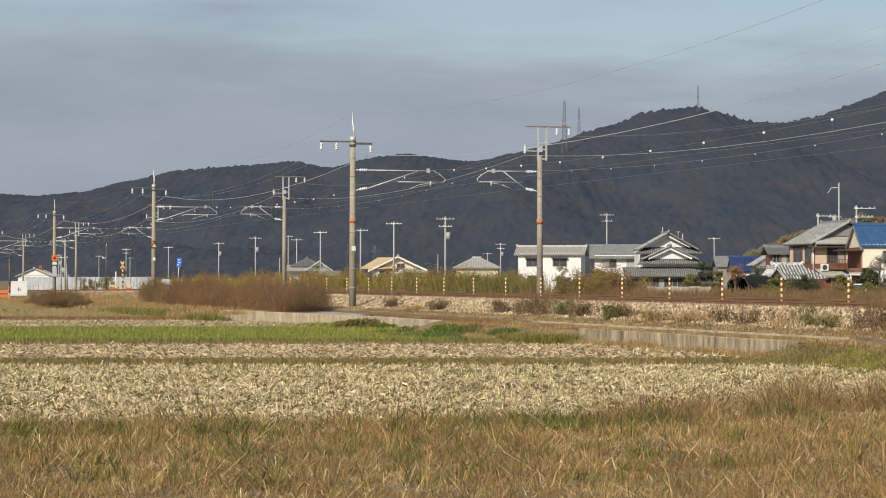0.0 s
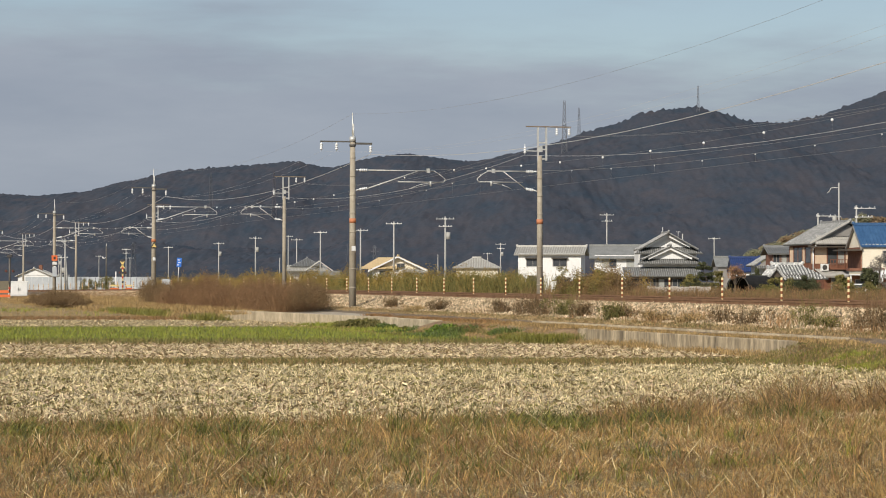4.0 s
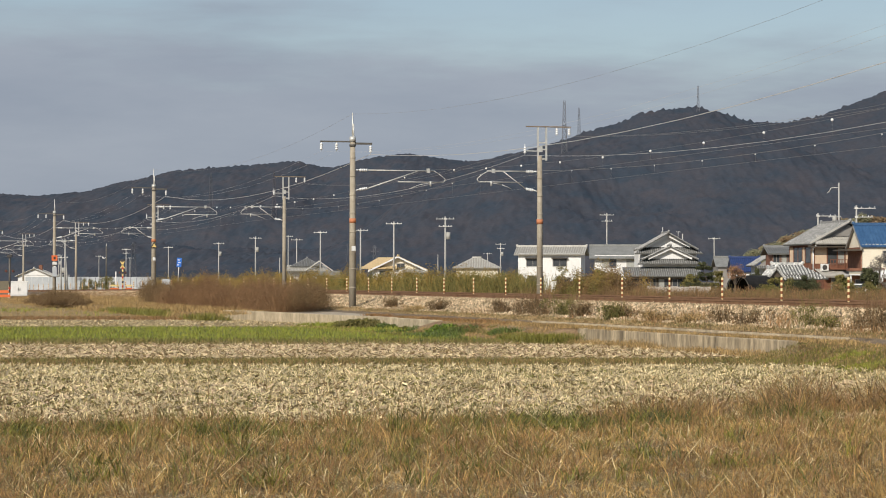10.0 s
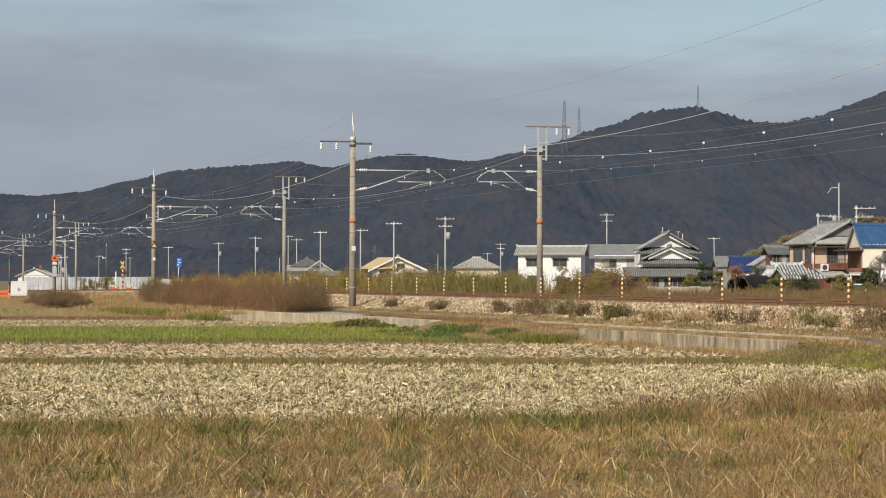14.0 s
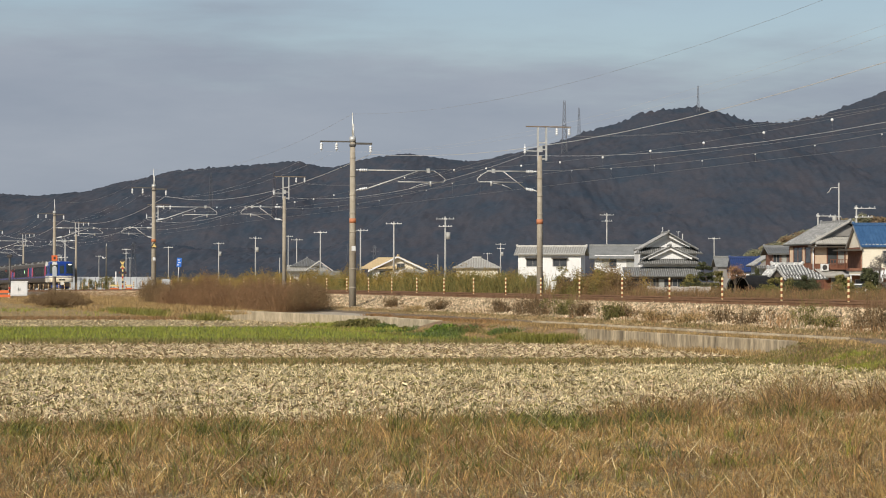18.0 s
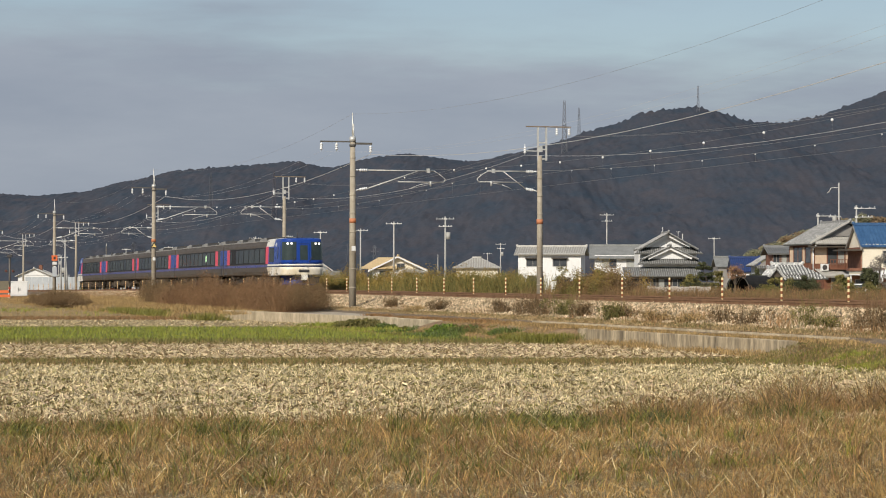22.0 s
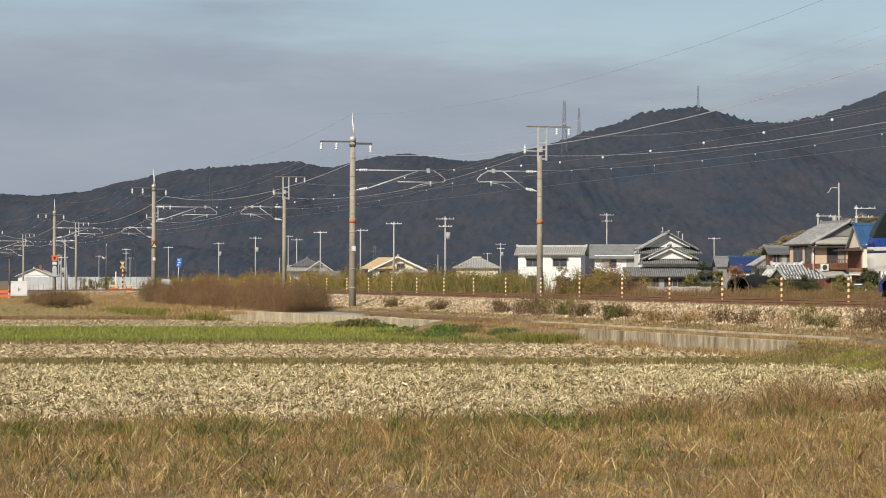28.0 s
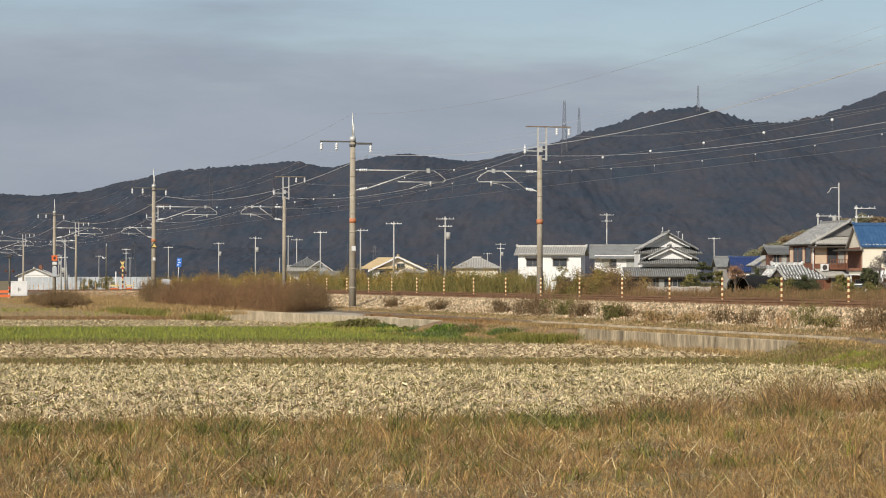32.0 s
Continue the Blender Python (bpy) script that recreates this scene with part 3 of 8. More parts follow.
TYRE = mat("wheel_steel", (0.16, 0.13, 0.10), (0.10, 0.08, 0.065), 0.3, 0.5, metal=0.5)
UNIT = mat("roof_unit", (0.36, 0.35, 0.325), (0.14, 0.135, 0.125), 0.8, 0.6, fine=0.06)
GUTTER = mat("gutter_grey", (0.34, 0.325, 0.29), (0.26, 0.25, 0.225), 1.5, 0.6, fine=0.08)
DUSK = mat("roof_vent_dark", (0.04, 0.038, 0.036), (0.075, 0.07, 0.065), 0.6, 0.7)
LAMP = glow("head_lamp", (1.0, 0.97, 0.9), 1.3)
EXIT = glow("cabin_lamp", (0.62, 1.0, 0.55), 0.9)
PITCH, HALF = 21.13, 1.42


def side(z):
    """Half width of the body at height z."""
    return HALF - 0.03 * max(0, z - 1.9) - (0.10 * max(0, z - 3.0))


BODY = [(-1.36, 0.94), (-1.40, 1.0), (-HALF, 1.2), (-HALF, 1.9), (-side(2.5), 2.5), (-side(3.0), 3.0), (-side(3.36), 3.36)]
SKIN = BODY + [(-y, z) for y, z in BODY[::-1]]
ROOF = [(-side(3.36) + 0.002, 3.36), (-1.27, 3.40), (-1.12, 3.44), (-0.7, 3.48), (0, 3.5), (0.7, 3.48), (1.12, 3.44), (1.27, 3.40), (side(3.36) - 0.002, 3.36)]


def slab(bm, s, x0, x1, z0, z1, t, skew=0.0, flare=0.0):
    """A thin panel on the car's side; s is -1 or 1. skew draws its foot back, flare widens it at the front."""
    p = [(x0 - skew, z0), (x1 - skew + flare, z0), (x1, z1), (x0, z1)]
    a = [bm.verts.new((x, s * (side(z) + t), z)) for x, z in p]
    b = [bm.verts.new((x, s * (side(z) - 0.02), z)) for x, z in p]
    bm.faces.new(a if s < 0 else a[::-1])
    for i in range(4):
        bm.faces.new((a[i], b[i], b[(i + 1) % 4], a[(i + 1) % 4]))


def panel(name, parent, s, x0, x1, z0, z1, t, material, label="", skew=0.0, flare=0.0):
    bm = bmesh.new()
    slab(bm, s, x0, x1, z0, z1, t, skew, flare)
    return part(name, bm, material, parent, label)


def windows(car, x0, x1, n, inset=0.30):
    for s in (-1, 1):
        band = panel("window_band", car, s, x0, x1, 1.74, 2.92, 0.006, T_BAND, "dark continuous window band")
        w = (x1 - x0 - 0.2) / n
        for i in range(n):
            a = x0 + 0.1 + i * w
            panel("pane", band, s, a + inset / 2, a + w - inset / 2, 1.86, 2.82, 0.013, T_GLASS)


def bogie(car, x):
    bm = bmesh.new()
    for s in (-1, 1):
        box(bm, x - 1.5, x + 1.5, s * 0.98 - 0.07, s * 0.98 + 0.07, 0.5, 0.72)
        box(bm, x - 0.4, x + 0.4, s * 1.0 - 0.1, s * 1.0 + 0.1, 0.34, 0.58)
        for k in (-1.05, 1.05):
            box(bm, x + k - 0.2, x + k + 0.2, s * 1.02 - 0.1, s * 1.02 + 0.1, 0.28, 0.62)
            rod(bm, (x + k + 0.28, s * 1.02, 0.35), (x + k + 0.28, s * 1.02, 0.72), 0.07)
        rod(bm, (x - 0.2, s * 1.05, 0.72), (x - 0.2, s * 1.05, 0.95), 0.22, n=12)
        rod(bm, (x - 1.3, s * 1.1, 0.66), (x + 0.9, s * 1.1, 0.6), 0.035)
    box(bm, x - 0.25, x + 0.25, -0.95, 0.95, 0.45, 0.75)
    box(bm, x - 2.0, x + 2.0, -0.42, 0.42, 0.3, 0.93)
    b = part("bogie", bm, BOGIE, car, "dusty dark steel bogie")
    for k in (-1.05, 1.05):
        for s in (-1, 1):
            bm = bmesh.new()
            rod(bm, (x + k, s * 0.53, 0.43), (x + k, s * 0.60, 0.43), 0.46, n=20)
            rod(bm, (x + k, s * 0.60, 0.43), (x + k, s * 0.66, 0.43), 0.43, 0.40, n=20)
            rod(bm, (x + k, s * 0.66, 0.43), (x + k, s * 0.90, 0.43), 0.09, n=10)
            part("wheel", bm, TYRE, b)


def gear(car, x0, x1, seed):
    """Engine boxes and tanks under the floor."""
    r = random.Random(seed)
    bm = bmesh.new()
    box(bm, x0 - 1, x1 + 1, -1.2, 1.2, 0.86, 0.96)
    box(bm, x0 - 0.6, x1 + 0.6, -0.45, 0.45, 0.32, 0.86)
    part("floor_frame", bm, BOGIE, car)
    x = x0
    while x < x1 - 0.7:
        w = r.choice((0.5, 0.8, 1.1, 1.5, 1.9))
        w = min(w, x1 - x)
        for s in (-1, 1):
            zb = r.uniform(0.22, 0.42)
            bm = bmesh.new()
            if r.random() < 0.22:
                rod(bm, (x, s * 1.0, 0.62), (x + w - 0.1, s * 1.0, 0.62), 0.24, n=12)
            else:
                d = r.uniform(0.02, 0.22)
                box(bm, x, x + w - 0.12, min(s * (1.32 - d), s * 0.5), max(s * (1.32 - d), s * 0.5), zb, 0.9)
                bmesh.ops.bevel(bm, geom=bm.edges[:], offset=0.03, segments=1, affect="EDGES")
                if w > 1:
                    for k in range(4):
                        xx = x + 0.12 + k * (w - 0.4) / 4
                        box(bm, xx, xx + 0.03, min(s * (1.34 - d), s * 1.2), max(s * (1.34 - d), s * 1.2), zb + 0.08, 0.82)
            part("equipment_box", bm, UNDER, car)
        x += w + r.choice((0.05, 0.15, 0.4))
    bm = bmesh.new()
    for s in (-1, 1):
        pipe(bm, [(x0, s * 1.15, 0.88), (x1, s * 1.15, 0.88)], 0.035)
        pipe(bm, [(x0, s * 0.9, 0.2), (x0 + 2.2, s * 0.9, 0.17), (x1, s * 0.9, 0.22)], 0.03)
    part("air_pipe", bm, BOGIE, car)


def pipework(car, x0, x1, seed, front_side):
    """Valves, hoses and small boxes hung outside the larger gear, and brake rigging round the bogies; most of them on the side given."""
    r = random.Random(seed + 40)
    for s in (-1, 1):
        for _ in range(85 if s == front_side else 22):
            x, z, w, h = r.uniform(x0, x1), r.uniform(0.34, 0.8), r.uniform(0.05, 0.34), r.uniform(0.05, 0.2)
            y = s * r.uniform(1.12, 1.3)
            bm = bmesh.new()
            if r.random() < 0.55:
                box(bm, x, x + w, y - 0.05, y + 0.05, z, z + h)
                part("fitting", bm, RIGGING, car)
            else:
                rod(bm, (x, y, z), (x + r.uniform(-0.5, 0.5), y, z + r.uniform(-0.2, 0.25)), r.uniform(0.015, 0.05), n=6)
                part("pipe", bm, RIGGING, car)


def roof_kit(car, x0, x1, seed):
    r = random.Random(seed)
    for k, x in enumerate((x0 + 2.2, (x0 + x1) / 2 - 1.2, x1 - 4.6)):
        w = r.uniform(1.5, 2.4)
        bm = bmesh.new()
        vs = [[bm.verts.new((xx, y, z)) for xx, z in ((x, 3.42), (x + 0.08, 3.6), (x + w - 0.35, 3.68), (x + w, 3.62), (x + w, 3.42))] for y in (-0.85, 0.85)]
        bm.faces.new(vs[0])
        bm.faces.new(vs[1][::-1])
        for i in range(5):
            bm.faces.new((vs[0][i], vs[1][i], vs[1][i - 4], vs[0][i - 4]))
        bmesh.ops.recalc_face_normals(bm, faces=bm.faces[:])
        bmesh.ops.bevel(bm, geom=[e for e in bm.edges], offset=0.04, segments=2, affect="EDGES")
        part("cooling_unit", bm, UNIT, car, "grey roof cooling unit")
        bm = bmesh.new()
        box(bm, x + w + 0.15, x + w + 3.4, -0.8, 0.8, 3.42, 3.62)
        for j in range(11):
            box(bm, x + w + 0.25 + j * 0.28, x + w + 0.38 + j * 0.28, -0.82, 0.82, 3.6, 3.66)
        part("roof_grille", bm, DUSK, car, "dark slatted roof grille")
    bm = bmesh.new()
    rod(bm, (x1 - 1.2, -0.4, 3.55), (x1 - 1.2, -0.4, 3.95), 0.02, n=5)
    rod(bm, (x0 + 1.4, 0.3, 3.55), (x0 + 1.4, 0.3, 3.85), 0.07, n=8)
    part("aerial", bm, DUSK, car)


def shell(car, x0, x1):
    bm = bmesh.new()
    sweep(bm, SKIN, x0, x1)
    part("body", bm, TAUPE, car)
    bm = bmesh.new()
    sweep(bm, ROOF, x0, x1)
    part("roof", bm, ROOF_G, car, "grey curved roof")
    for s in (-1, 1):
        bm = bmesh.new()
        box(bm, x0, x1, s * 1.345 - 0.03, s * 1.345 + 0.03, 3.335, 3.40)
        part("gutter", bm, GUTTER, car, "pale roof gutter")
        panel("belt_stripe", car, s, x0, x1, 1.53, 1.70, 0.005, T_BELT, "blue painted belt stripe")
        for z in (1.16, 3.06):
            panel("body_seam", car, s, x0, x1, z, z + 0.012, 0.003, UNDER)


def door(car, x, w, material=T_BLUE):
    for s in (-1, 1):
        d = panel("door", car, s, x, x + w, 1.02, 3.1, 0.004, TAUPE)
        panel("door_panel", d, s, x, x + w, 1.76, 2.9, 0.009, material, "blue painted door panel")
        panel("step_plate", d, s, x + 0.1, x + w - 0.1, 1.06, 1.16, 0.012, ROOF_G)


def middle_car(m, seed, style):
    ws = 19.1 if style == 2 else 17.9
    car = thing("train_car", m, "taupe railcar with dark windows and coral stripes", "train car", "cars of the train")
    x0, x1 = 0.1, PITCH - 0.1
    shell(car, x0, x1)
    c0 = 1.95 if style == 2 else 0.75
    windows(car, c0 + 1.1, ws, 9)
    if style == 2:
        door(car, 0.12, 1.78)
    for s in (-1, 1):
        panel("coral_stripe", car, s, c0, c0 + 1.0, 1.76, 2.9, 0.016, T_RED, "coral red stripe")
        panel("coral_stripe", car, s, ws + 0.08, ws + 1.08, 1.76, 2.9, 0.016, T_RED, "coral red stripe")
    if style < 2:
        door(car, 19.95 if style == 0 else 19.15, 0.98 if style == 0 else 1.8)
        door(car, 0.12, 0.6)
    if style == 0:
        for s in (-1, 1):
            panel("door_window", car, s, 19.05, 19.85, 1.76, 2.9, 0.007, T_GLASS)
    bogie(car, 3.7)
    bogie(car, PITCH - 3.7)
    bm = bmesh.new()
    box(bm, -1.7, 1.7, -0.35, 0.35, 0.45, 0.9)
    box(bm, -1.2, -0.5, -1.1, 1.1, 0.6, 0.9)
    box(bm, 0.5, 1.2, -1.1, 1.1, 0.55, 0.9)
    part("drawgear", bm, BOGIE, car, "dark drawgear between the cars")
    gear(car, 5.7, PITCH - 5.7, seed)
    pipework(car, 0.8, PITCH - 0.8, seed, -1)
    roof_kit(car, x0, x1, seed)
    # bellows near black and almost car-wide, standing in for shade in the gap
    bm = bmesh.new()
    box(bm, -0.1, 0.1, -1.26, 1.26, 1.0, 3.3)
    for k in range(3):
        box(bm, -0.08 + k * 0.06, -0.05 + k * 0.06, -1.29, 1.29, 0.98, 3.33)
    part("gangway", bm, T_BAND, car, "dark folded gangway bellows widened to darken the gap")
    return car


FLAT = [(15.1, -1.42), (17.6, -1.42), (18.7, -1.42), (19.2, -1.415), (19.52, -1.33), (19.72, -1.05), (19.81, -0.68), (19.85, -0.34)]
SLANT = [(15.1, -1.42), (18.3, -1.42), (19.2, -1.41), (19.83, -1.34), (20.13, -1.18), (20.33, -0.92), (20.48, -0.62), (20.55, -0.3)]


def ring(plan, z, nose, base=15.1):
    """The cab's outline at height z: its nose drawn back by nose metres."""
    tip = plan[-1][0]
    k = (tip - base - nose) / (tip - base)
    w = side(z) / HALF
    pts = [(base + (x - base) * k if x > base else x, y * w) for x, y in plan]
    return pts + [(x, -y) for x, y in pts[::-1]]


def loft(bm, levels, plan, nose, grow=0.0, base=15.1):
    rows = []
    for z in levels:
        pts = ring(plan, z, nose(z), base)
        rows.append([bm.verts.new((x + (grow if 0.9 < i / len(pts) * 2 < 1.1 else grow * 0.7), y + math.copysign(grow, y) if abs(y) > 0.7 else y, z)) for i, (x, y) in enumerate(pts)])
    n = len(rows[0])
    for a, b in zip(rows, rows[1:]):
        for i in range(n - 1):
            f = bm.faces.new((a[i], a[i + 1], b[i + 1], b[i]))
            f.smooth = 1 < i < n - 3
        bm.faces.new((a[n - 1], a[0], b[0], b[n - 1]))
    bm.faces.new(rows[0][::-1])
    bm.faces.new(rows[-1])


def patch(bm, i0, i1, levels, plan, nose, t, a0=0.0, a1=1.0, base=15.1):
    """A panel that lies on the cab's skin between outline steps i0 and i1."""
    rows = []
    for z in levels:
        pts = ring(plan, z, nose(z), base)
        sel = []
        seg = pts[i0:i1 + 1]
        seg[0] = tuple(np.array(seg[0]) * (1 - a0) + np.array(seg[1]) * a0)
        seg[-1] = tuple(np.array(seg[-2]) * (1 - a1) + np.array(seg[-1]) * a1)
        for k, (x, y) in enumerate(seg):
            j = min(max(i0 + k, 1), len(pts) - 2)
            d = Vector((pts[j + 1][0] - pts[j - 1][0], pts[j + 1][1] - pts[j - 1][1]))
            d.normalize()
            sel.append(bm.verts.new((x + d.y * t, y - d.x * t, z)))
        rows.append(sel)
    for a, b in zip(rows, rows[1:]):
        for i in range(len(a) - 1):
            bm.faces.new((a[i], a[i + 1], b[i + 1], b[i])).smooth = True


def flat_nose(z):
    return 0.0 if z < 2.0 else 0.07 * (z - 2.0)


def slant_nose(z):
    return 0.0 if z < 1.62 else 2.45 * ((z - 1.62) / 1.74) ** 2.0


def cab_car(m, seed, streamlined):
    car = thing("train_car", m, "streamlined blue and white end railcar" if streamlined else "blue and white end railcar with flat gangway face", "train car", "cars of the train")
    nose = slant_nose if streamlined else flat_nose
    x0, x1 = 0.1, 15.1 if not streamlined else 15.62
    shell(car, x0, x1 + (0.1 if streamlined else 0.45))
    if streamlined:
        windows(car, 2.35, 15.5, 6)
        door(car, 0.12, 1.03)
    else:
        door(car, 0.12, 1.33)
        for s in (-1, 1):
            band = panel("window_band", car, s, 2.5, 14.5, 1.74, 2.92, 0.006, T_BAND, "dark continuous window band")
            panel("door_window", band, s, 2.8, 3.15, 1.86, 2.72, 0.013, T_GLASS)
            panel("step_plate", car, s, 2.75, 3.4, 1.12, 1.2, 0.012, ROOF_G)
            for x, w in [(4.8, 0.8)] + [(5.75 + 1.75 * k, 1.55) for k in range(5)]:
                panel("pane", band, s, x, x + w, 1.86, 2.82, 0.013, T_GLASS)
    for s in (-1, 1):
        x = 1.2 if streamlined else 1.47
        panel("coral_stripe", car, s, x, x + 1.0, 1.76, 2.9, 0.016, T_RED, "coral red stripe")
    bogie(car, 3.7)
    bogie(car, PITCH - 4.1)
    gear(car, 5.7, PITCH - 6.2, seed)
    pipework(car, 0.8, PITCH - 2.4, seed, 1 if streamlined else -1)
    roof_kit(car, x0, x1 - 0.4 * (not streamlined) + 0.8 * streamlined, seed)
    base = x1
    plan = [(base if x == 15.1 else x, y) for x, y in (SLANT if streamlined else FLAT)]
    tip = plan[-1][0]
    bm = bmesh.new()
    edge_x = base + (0.4 if not streamlined else -0.05)
    apron = [(edge_x if x == base else x, y) for x, y in plan]
    loft(bm, [0.94, 1.05, 1.3, 1.52], apron, lambda z: 0.16 * max(0, 1.3 - z) + nose(z), 0.004, edge_x)
    part("cab_apron", bm, T_WHITE if streamlined else T_APRON, car, "cream white lower cab")
    bm = bmesh.new()
    loft(bm, [1.52, 1.60], plan, nose, 0.007, base)
    part("navy_line", bm, T_NAVY, car)
    bm = bmesh.new()
    loft(bm, [1.60, 1.72], plan, nose, 0.009, base)
    part("white_line", bm, T_WHITE, car)
    bm = bmesh.new()
    top = [1.72, 1.9, 2.2, 2.5, 2.8, 3.05, 3.25, 3.36, 3.43]
    loft(bm, top, plan, nose, 0.004, base)
    cab = part("cab", bm, T_BLUE, car, "glossy blue driver's cab")
    bm = bmesh.new()
    rows = []
    for z, w in ((3.43, 1.0), (3.465, 0.955), (3.49, 0.87), (3.515, 0.5), (3.52, 0.2)):
        pts = ring(plan, 3.43, nose(3.43) + (z - 3.43) * 2.2, base)
        rows.append([bm.verts.new((x, y * w, z)) for x, y in pts])
    for a, b in zip(rows, rows[1:]):
        for i in range(len(a) - 1):
            bm.faces.new((a[i], a[i + 1], b[i + 1], b[i])).smooth = True
    bm.faces.new(rows[-1])
    part("cab_roof", bm, T_BLUE, car)
    if not streamlined:
        bm = bmesh.new()
        sweep(bm, [(y * 1.001, z + 0.07) for y, z in ROOF], 15.05, 17.3)
        part("white_roof_section", bm, T_WHITE, car, "white painted roof section")
    if streamlined:
        for s in (-1, 1):
            panel("coral_stripe", car, s, 15.66, 16.12, 1.76, 2.96, 0.016, T_RED, "coral red stripe", flare=0.5)
            panel("cab_step", car, s, 16.75, 17.05, 1.06, 1.12, 0.03, DUSK)
            panel("step_rail", car, s, 16.75, 16.78, 1.12, 1.5, 0.02, UNIT, skew=-0.06)
            panel("step_rail", car, s, 17.02, 17.05, 1.12, 1.5, 0.02, UNIT, skew=-0.14)
            panel("cab_window", cab, s, 16.95, 17.15, 2.1, 2.85, 0.014, T_GLASS)
        bm = bmesh.new()
        patch(bm, 2, 13, [2.08, 2.3, 2.6, 2.9], plan, nose, 0.02, 0.1, 0.9, base)
        part("windscreen", bm, T_GLASS, cab, "sloping wraparound windscreen")
        for i0, i1, a0, a1 in ((1, 3, 0.1, 0.45), (12, 14, 0.55, 0.9)):
            bm = bmesh.new()
            patch(bm, i0, i1, [2.02, 2.3, 2.6, 2.94], plan, nose, 0.018, a0, a1, base)
            part("cab_quarter_window", bm, T_GLASS, cab, "dark wedge-shaped side window")
    else:
        for s in (-1, 1):
            panel("coral_stripe", car, s, 14.6, 15.4, 1.76, 2.98, 0.016, T_RED, "coral red stripe")
            panel("cab_side_window", cab, s, 15.66, 17.1, 1.9, 2.88, 0.014, T_GLASS, "dark cab side window")
            panel("cab_door_slit", cab, s, 18.2, 18.36, 2.1, 2.9, 0.014, T_GLASS)
            panel("roof_side_band", car, s, 15.05, 17.35, 2.96, 3.44, 0.012, T_WHITE, "white band under the roof", skew=0.3)
        for i0, i1, a0, a1 in ((2, 3, 0.7, 0.93), (12, 13, 0.07, 0.3)):
            bm = bmesh.new()
            patch(bm, i0, i1, [2.02, 2.4, 2.94], plan, nose, 0.016, a0, a1)
            part("pillar_glass", bm, T_GLASS, cab, "narrow dark glass behind the cab pillar")
        for i0, i1, a0, a1 in ((3, 7, 0.3, 0.5), (8, 12, 0.5, 0.7)):
            bm = bmesh.new()
            patch(bm, i0, i1, [2.0, 2.4, 2.8, 3.24], plan, nose, 0.015, a0, a1)
            part("windscreen", bm, T_SCREEN, cab, "tall curved windscreen")
        bm = bmesh.new()
        patch(bm, 7, 8, [1.76, 2.4, 3.08], plan, nose, 0.02, -0.04, 1.04)
        d = part("gangway_door", bm, T_BLUE, cab, "blue front gangway door")
        bm = bmesh.new()
        patch(bm, 7, 8, [2.0, 2.5, 3.0], plan, nose, 0.03, 0.1, 0.86)
        part("door_window", bm, T_SCREEN, d)
        for y, z0, z1 in ((-0.5, 2.12, 1.86), (0.62, 2.12, 1.9)):
            bm = bmesh.new()
            rod(bm, (tip + 0.02, y - 0.3, 1.84), (tip + 0.03, y - 0.12, z0), 0.016, n=5)
            rod(bm, (tip + 0.03, y - 0.24, z0 + 0.06), (tip + 0.03, y + 0.02, z0 - 0.02), 0.012, n=5)
            part("wiper", bm, DUSK, cab, "black windscreen wiper")
        for z in (1.74, 3.08):
            bm = bmesh.new()
            box(bm, tip - 0.12 - nose(z), tip + 0.012 - nose(z), -0.38, 0.38, z, z + 0.04)
            part("door_frame", bm, T_NAVY, d)
    lamp_z = 3.12 if not streamlined else 1.82
    for s in (-1, 1):
        for k in (0.0, 0.25):
            bm = bmesh.new()
            y = s * ((0.72 if streamlined else 0.82) + k)
            xx = tip - nose(lamp_z) - (0.05 + 0.35 * k if not streamlined else 0.2)
            rod(bm, (xx - 0.05, y, lamp_z), (xx + 0.06, y, lamp_z), 0.07, n=12)
            part("headlight", bm, LAMP if not streamlined else PORCELAIN, cab, "lit round headlight" if not streamlined else "round tail lamp lens")
    xa = 16.2
    # coupler, hood, plough
    bm = bmesh.new()
    box(bm, tip - 0.07, tip + 0.05, -0.37, 0.37, 1.15, 1.39)
    bmesh.ops.bevel(bm, geom=bm.edges[:], offset=0.05, segments=2, affect="EDGES")
    part("coupler_hood", bm, DUSK, car, "dark oval coupler hood")
    bm = bmesh.new()
    rod(bm, (19.3, 0, 0.78), (tip + 0.1, 0, 0.78), 0.11, n=8)
    box(bm, tip - 0.05, tip + 0.27, -0.19, 0.19, 0.62, 0.98)
    part("coupler", bm, T_WHITE, car, "pale cast coupler head")
    bm = bmesh.new()
    rows = []
    for z, back in ((0.3, 0.1), (0.55, 0.05), (0.93, 0.75)):
        rows.append([bm.verts.new((x + tip - 20.3 - back, y, z)) for x, y in ((19.0, -1.15 + 0.25 * (z < 0.3)), (19.55, -1.0 + 0.2 * (z < 0.3)), (19.9, -0.7), (20.1, -0.3), (20.1, 0.3), (19.9, 0.7), (19.55, 1.0 - 0.2 * (z < 0.3)), (19.0, 1.15 - 0.25 * (z < 0.3)))])
    for a, b in zip(rows, rows[1:]):
        for i in range(7):
            bm.faces.new((a[i], a[i + 1], b[i + 1], b[i])).smooth = True
    part("plough", bm, T_DULL, car, "blue snow plough skirt")
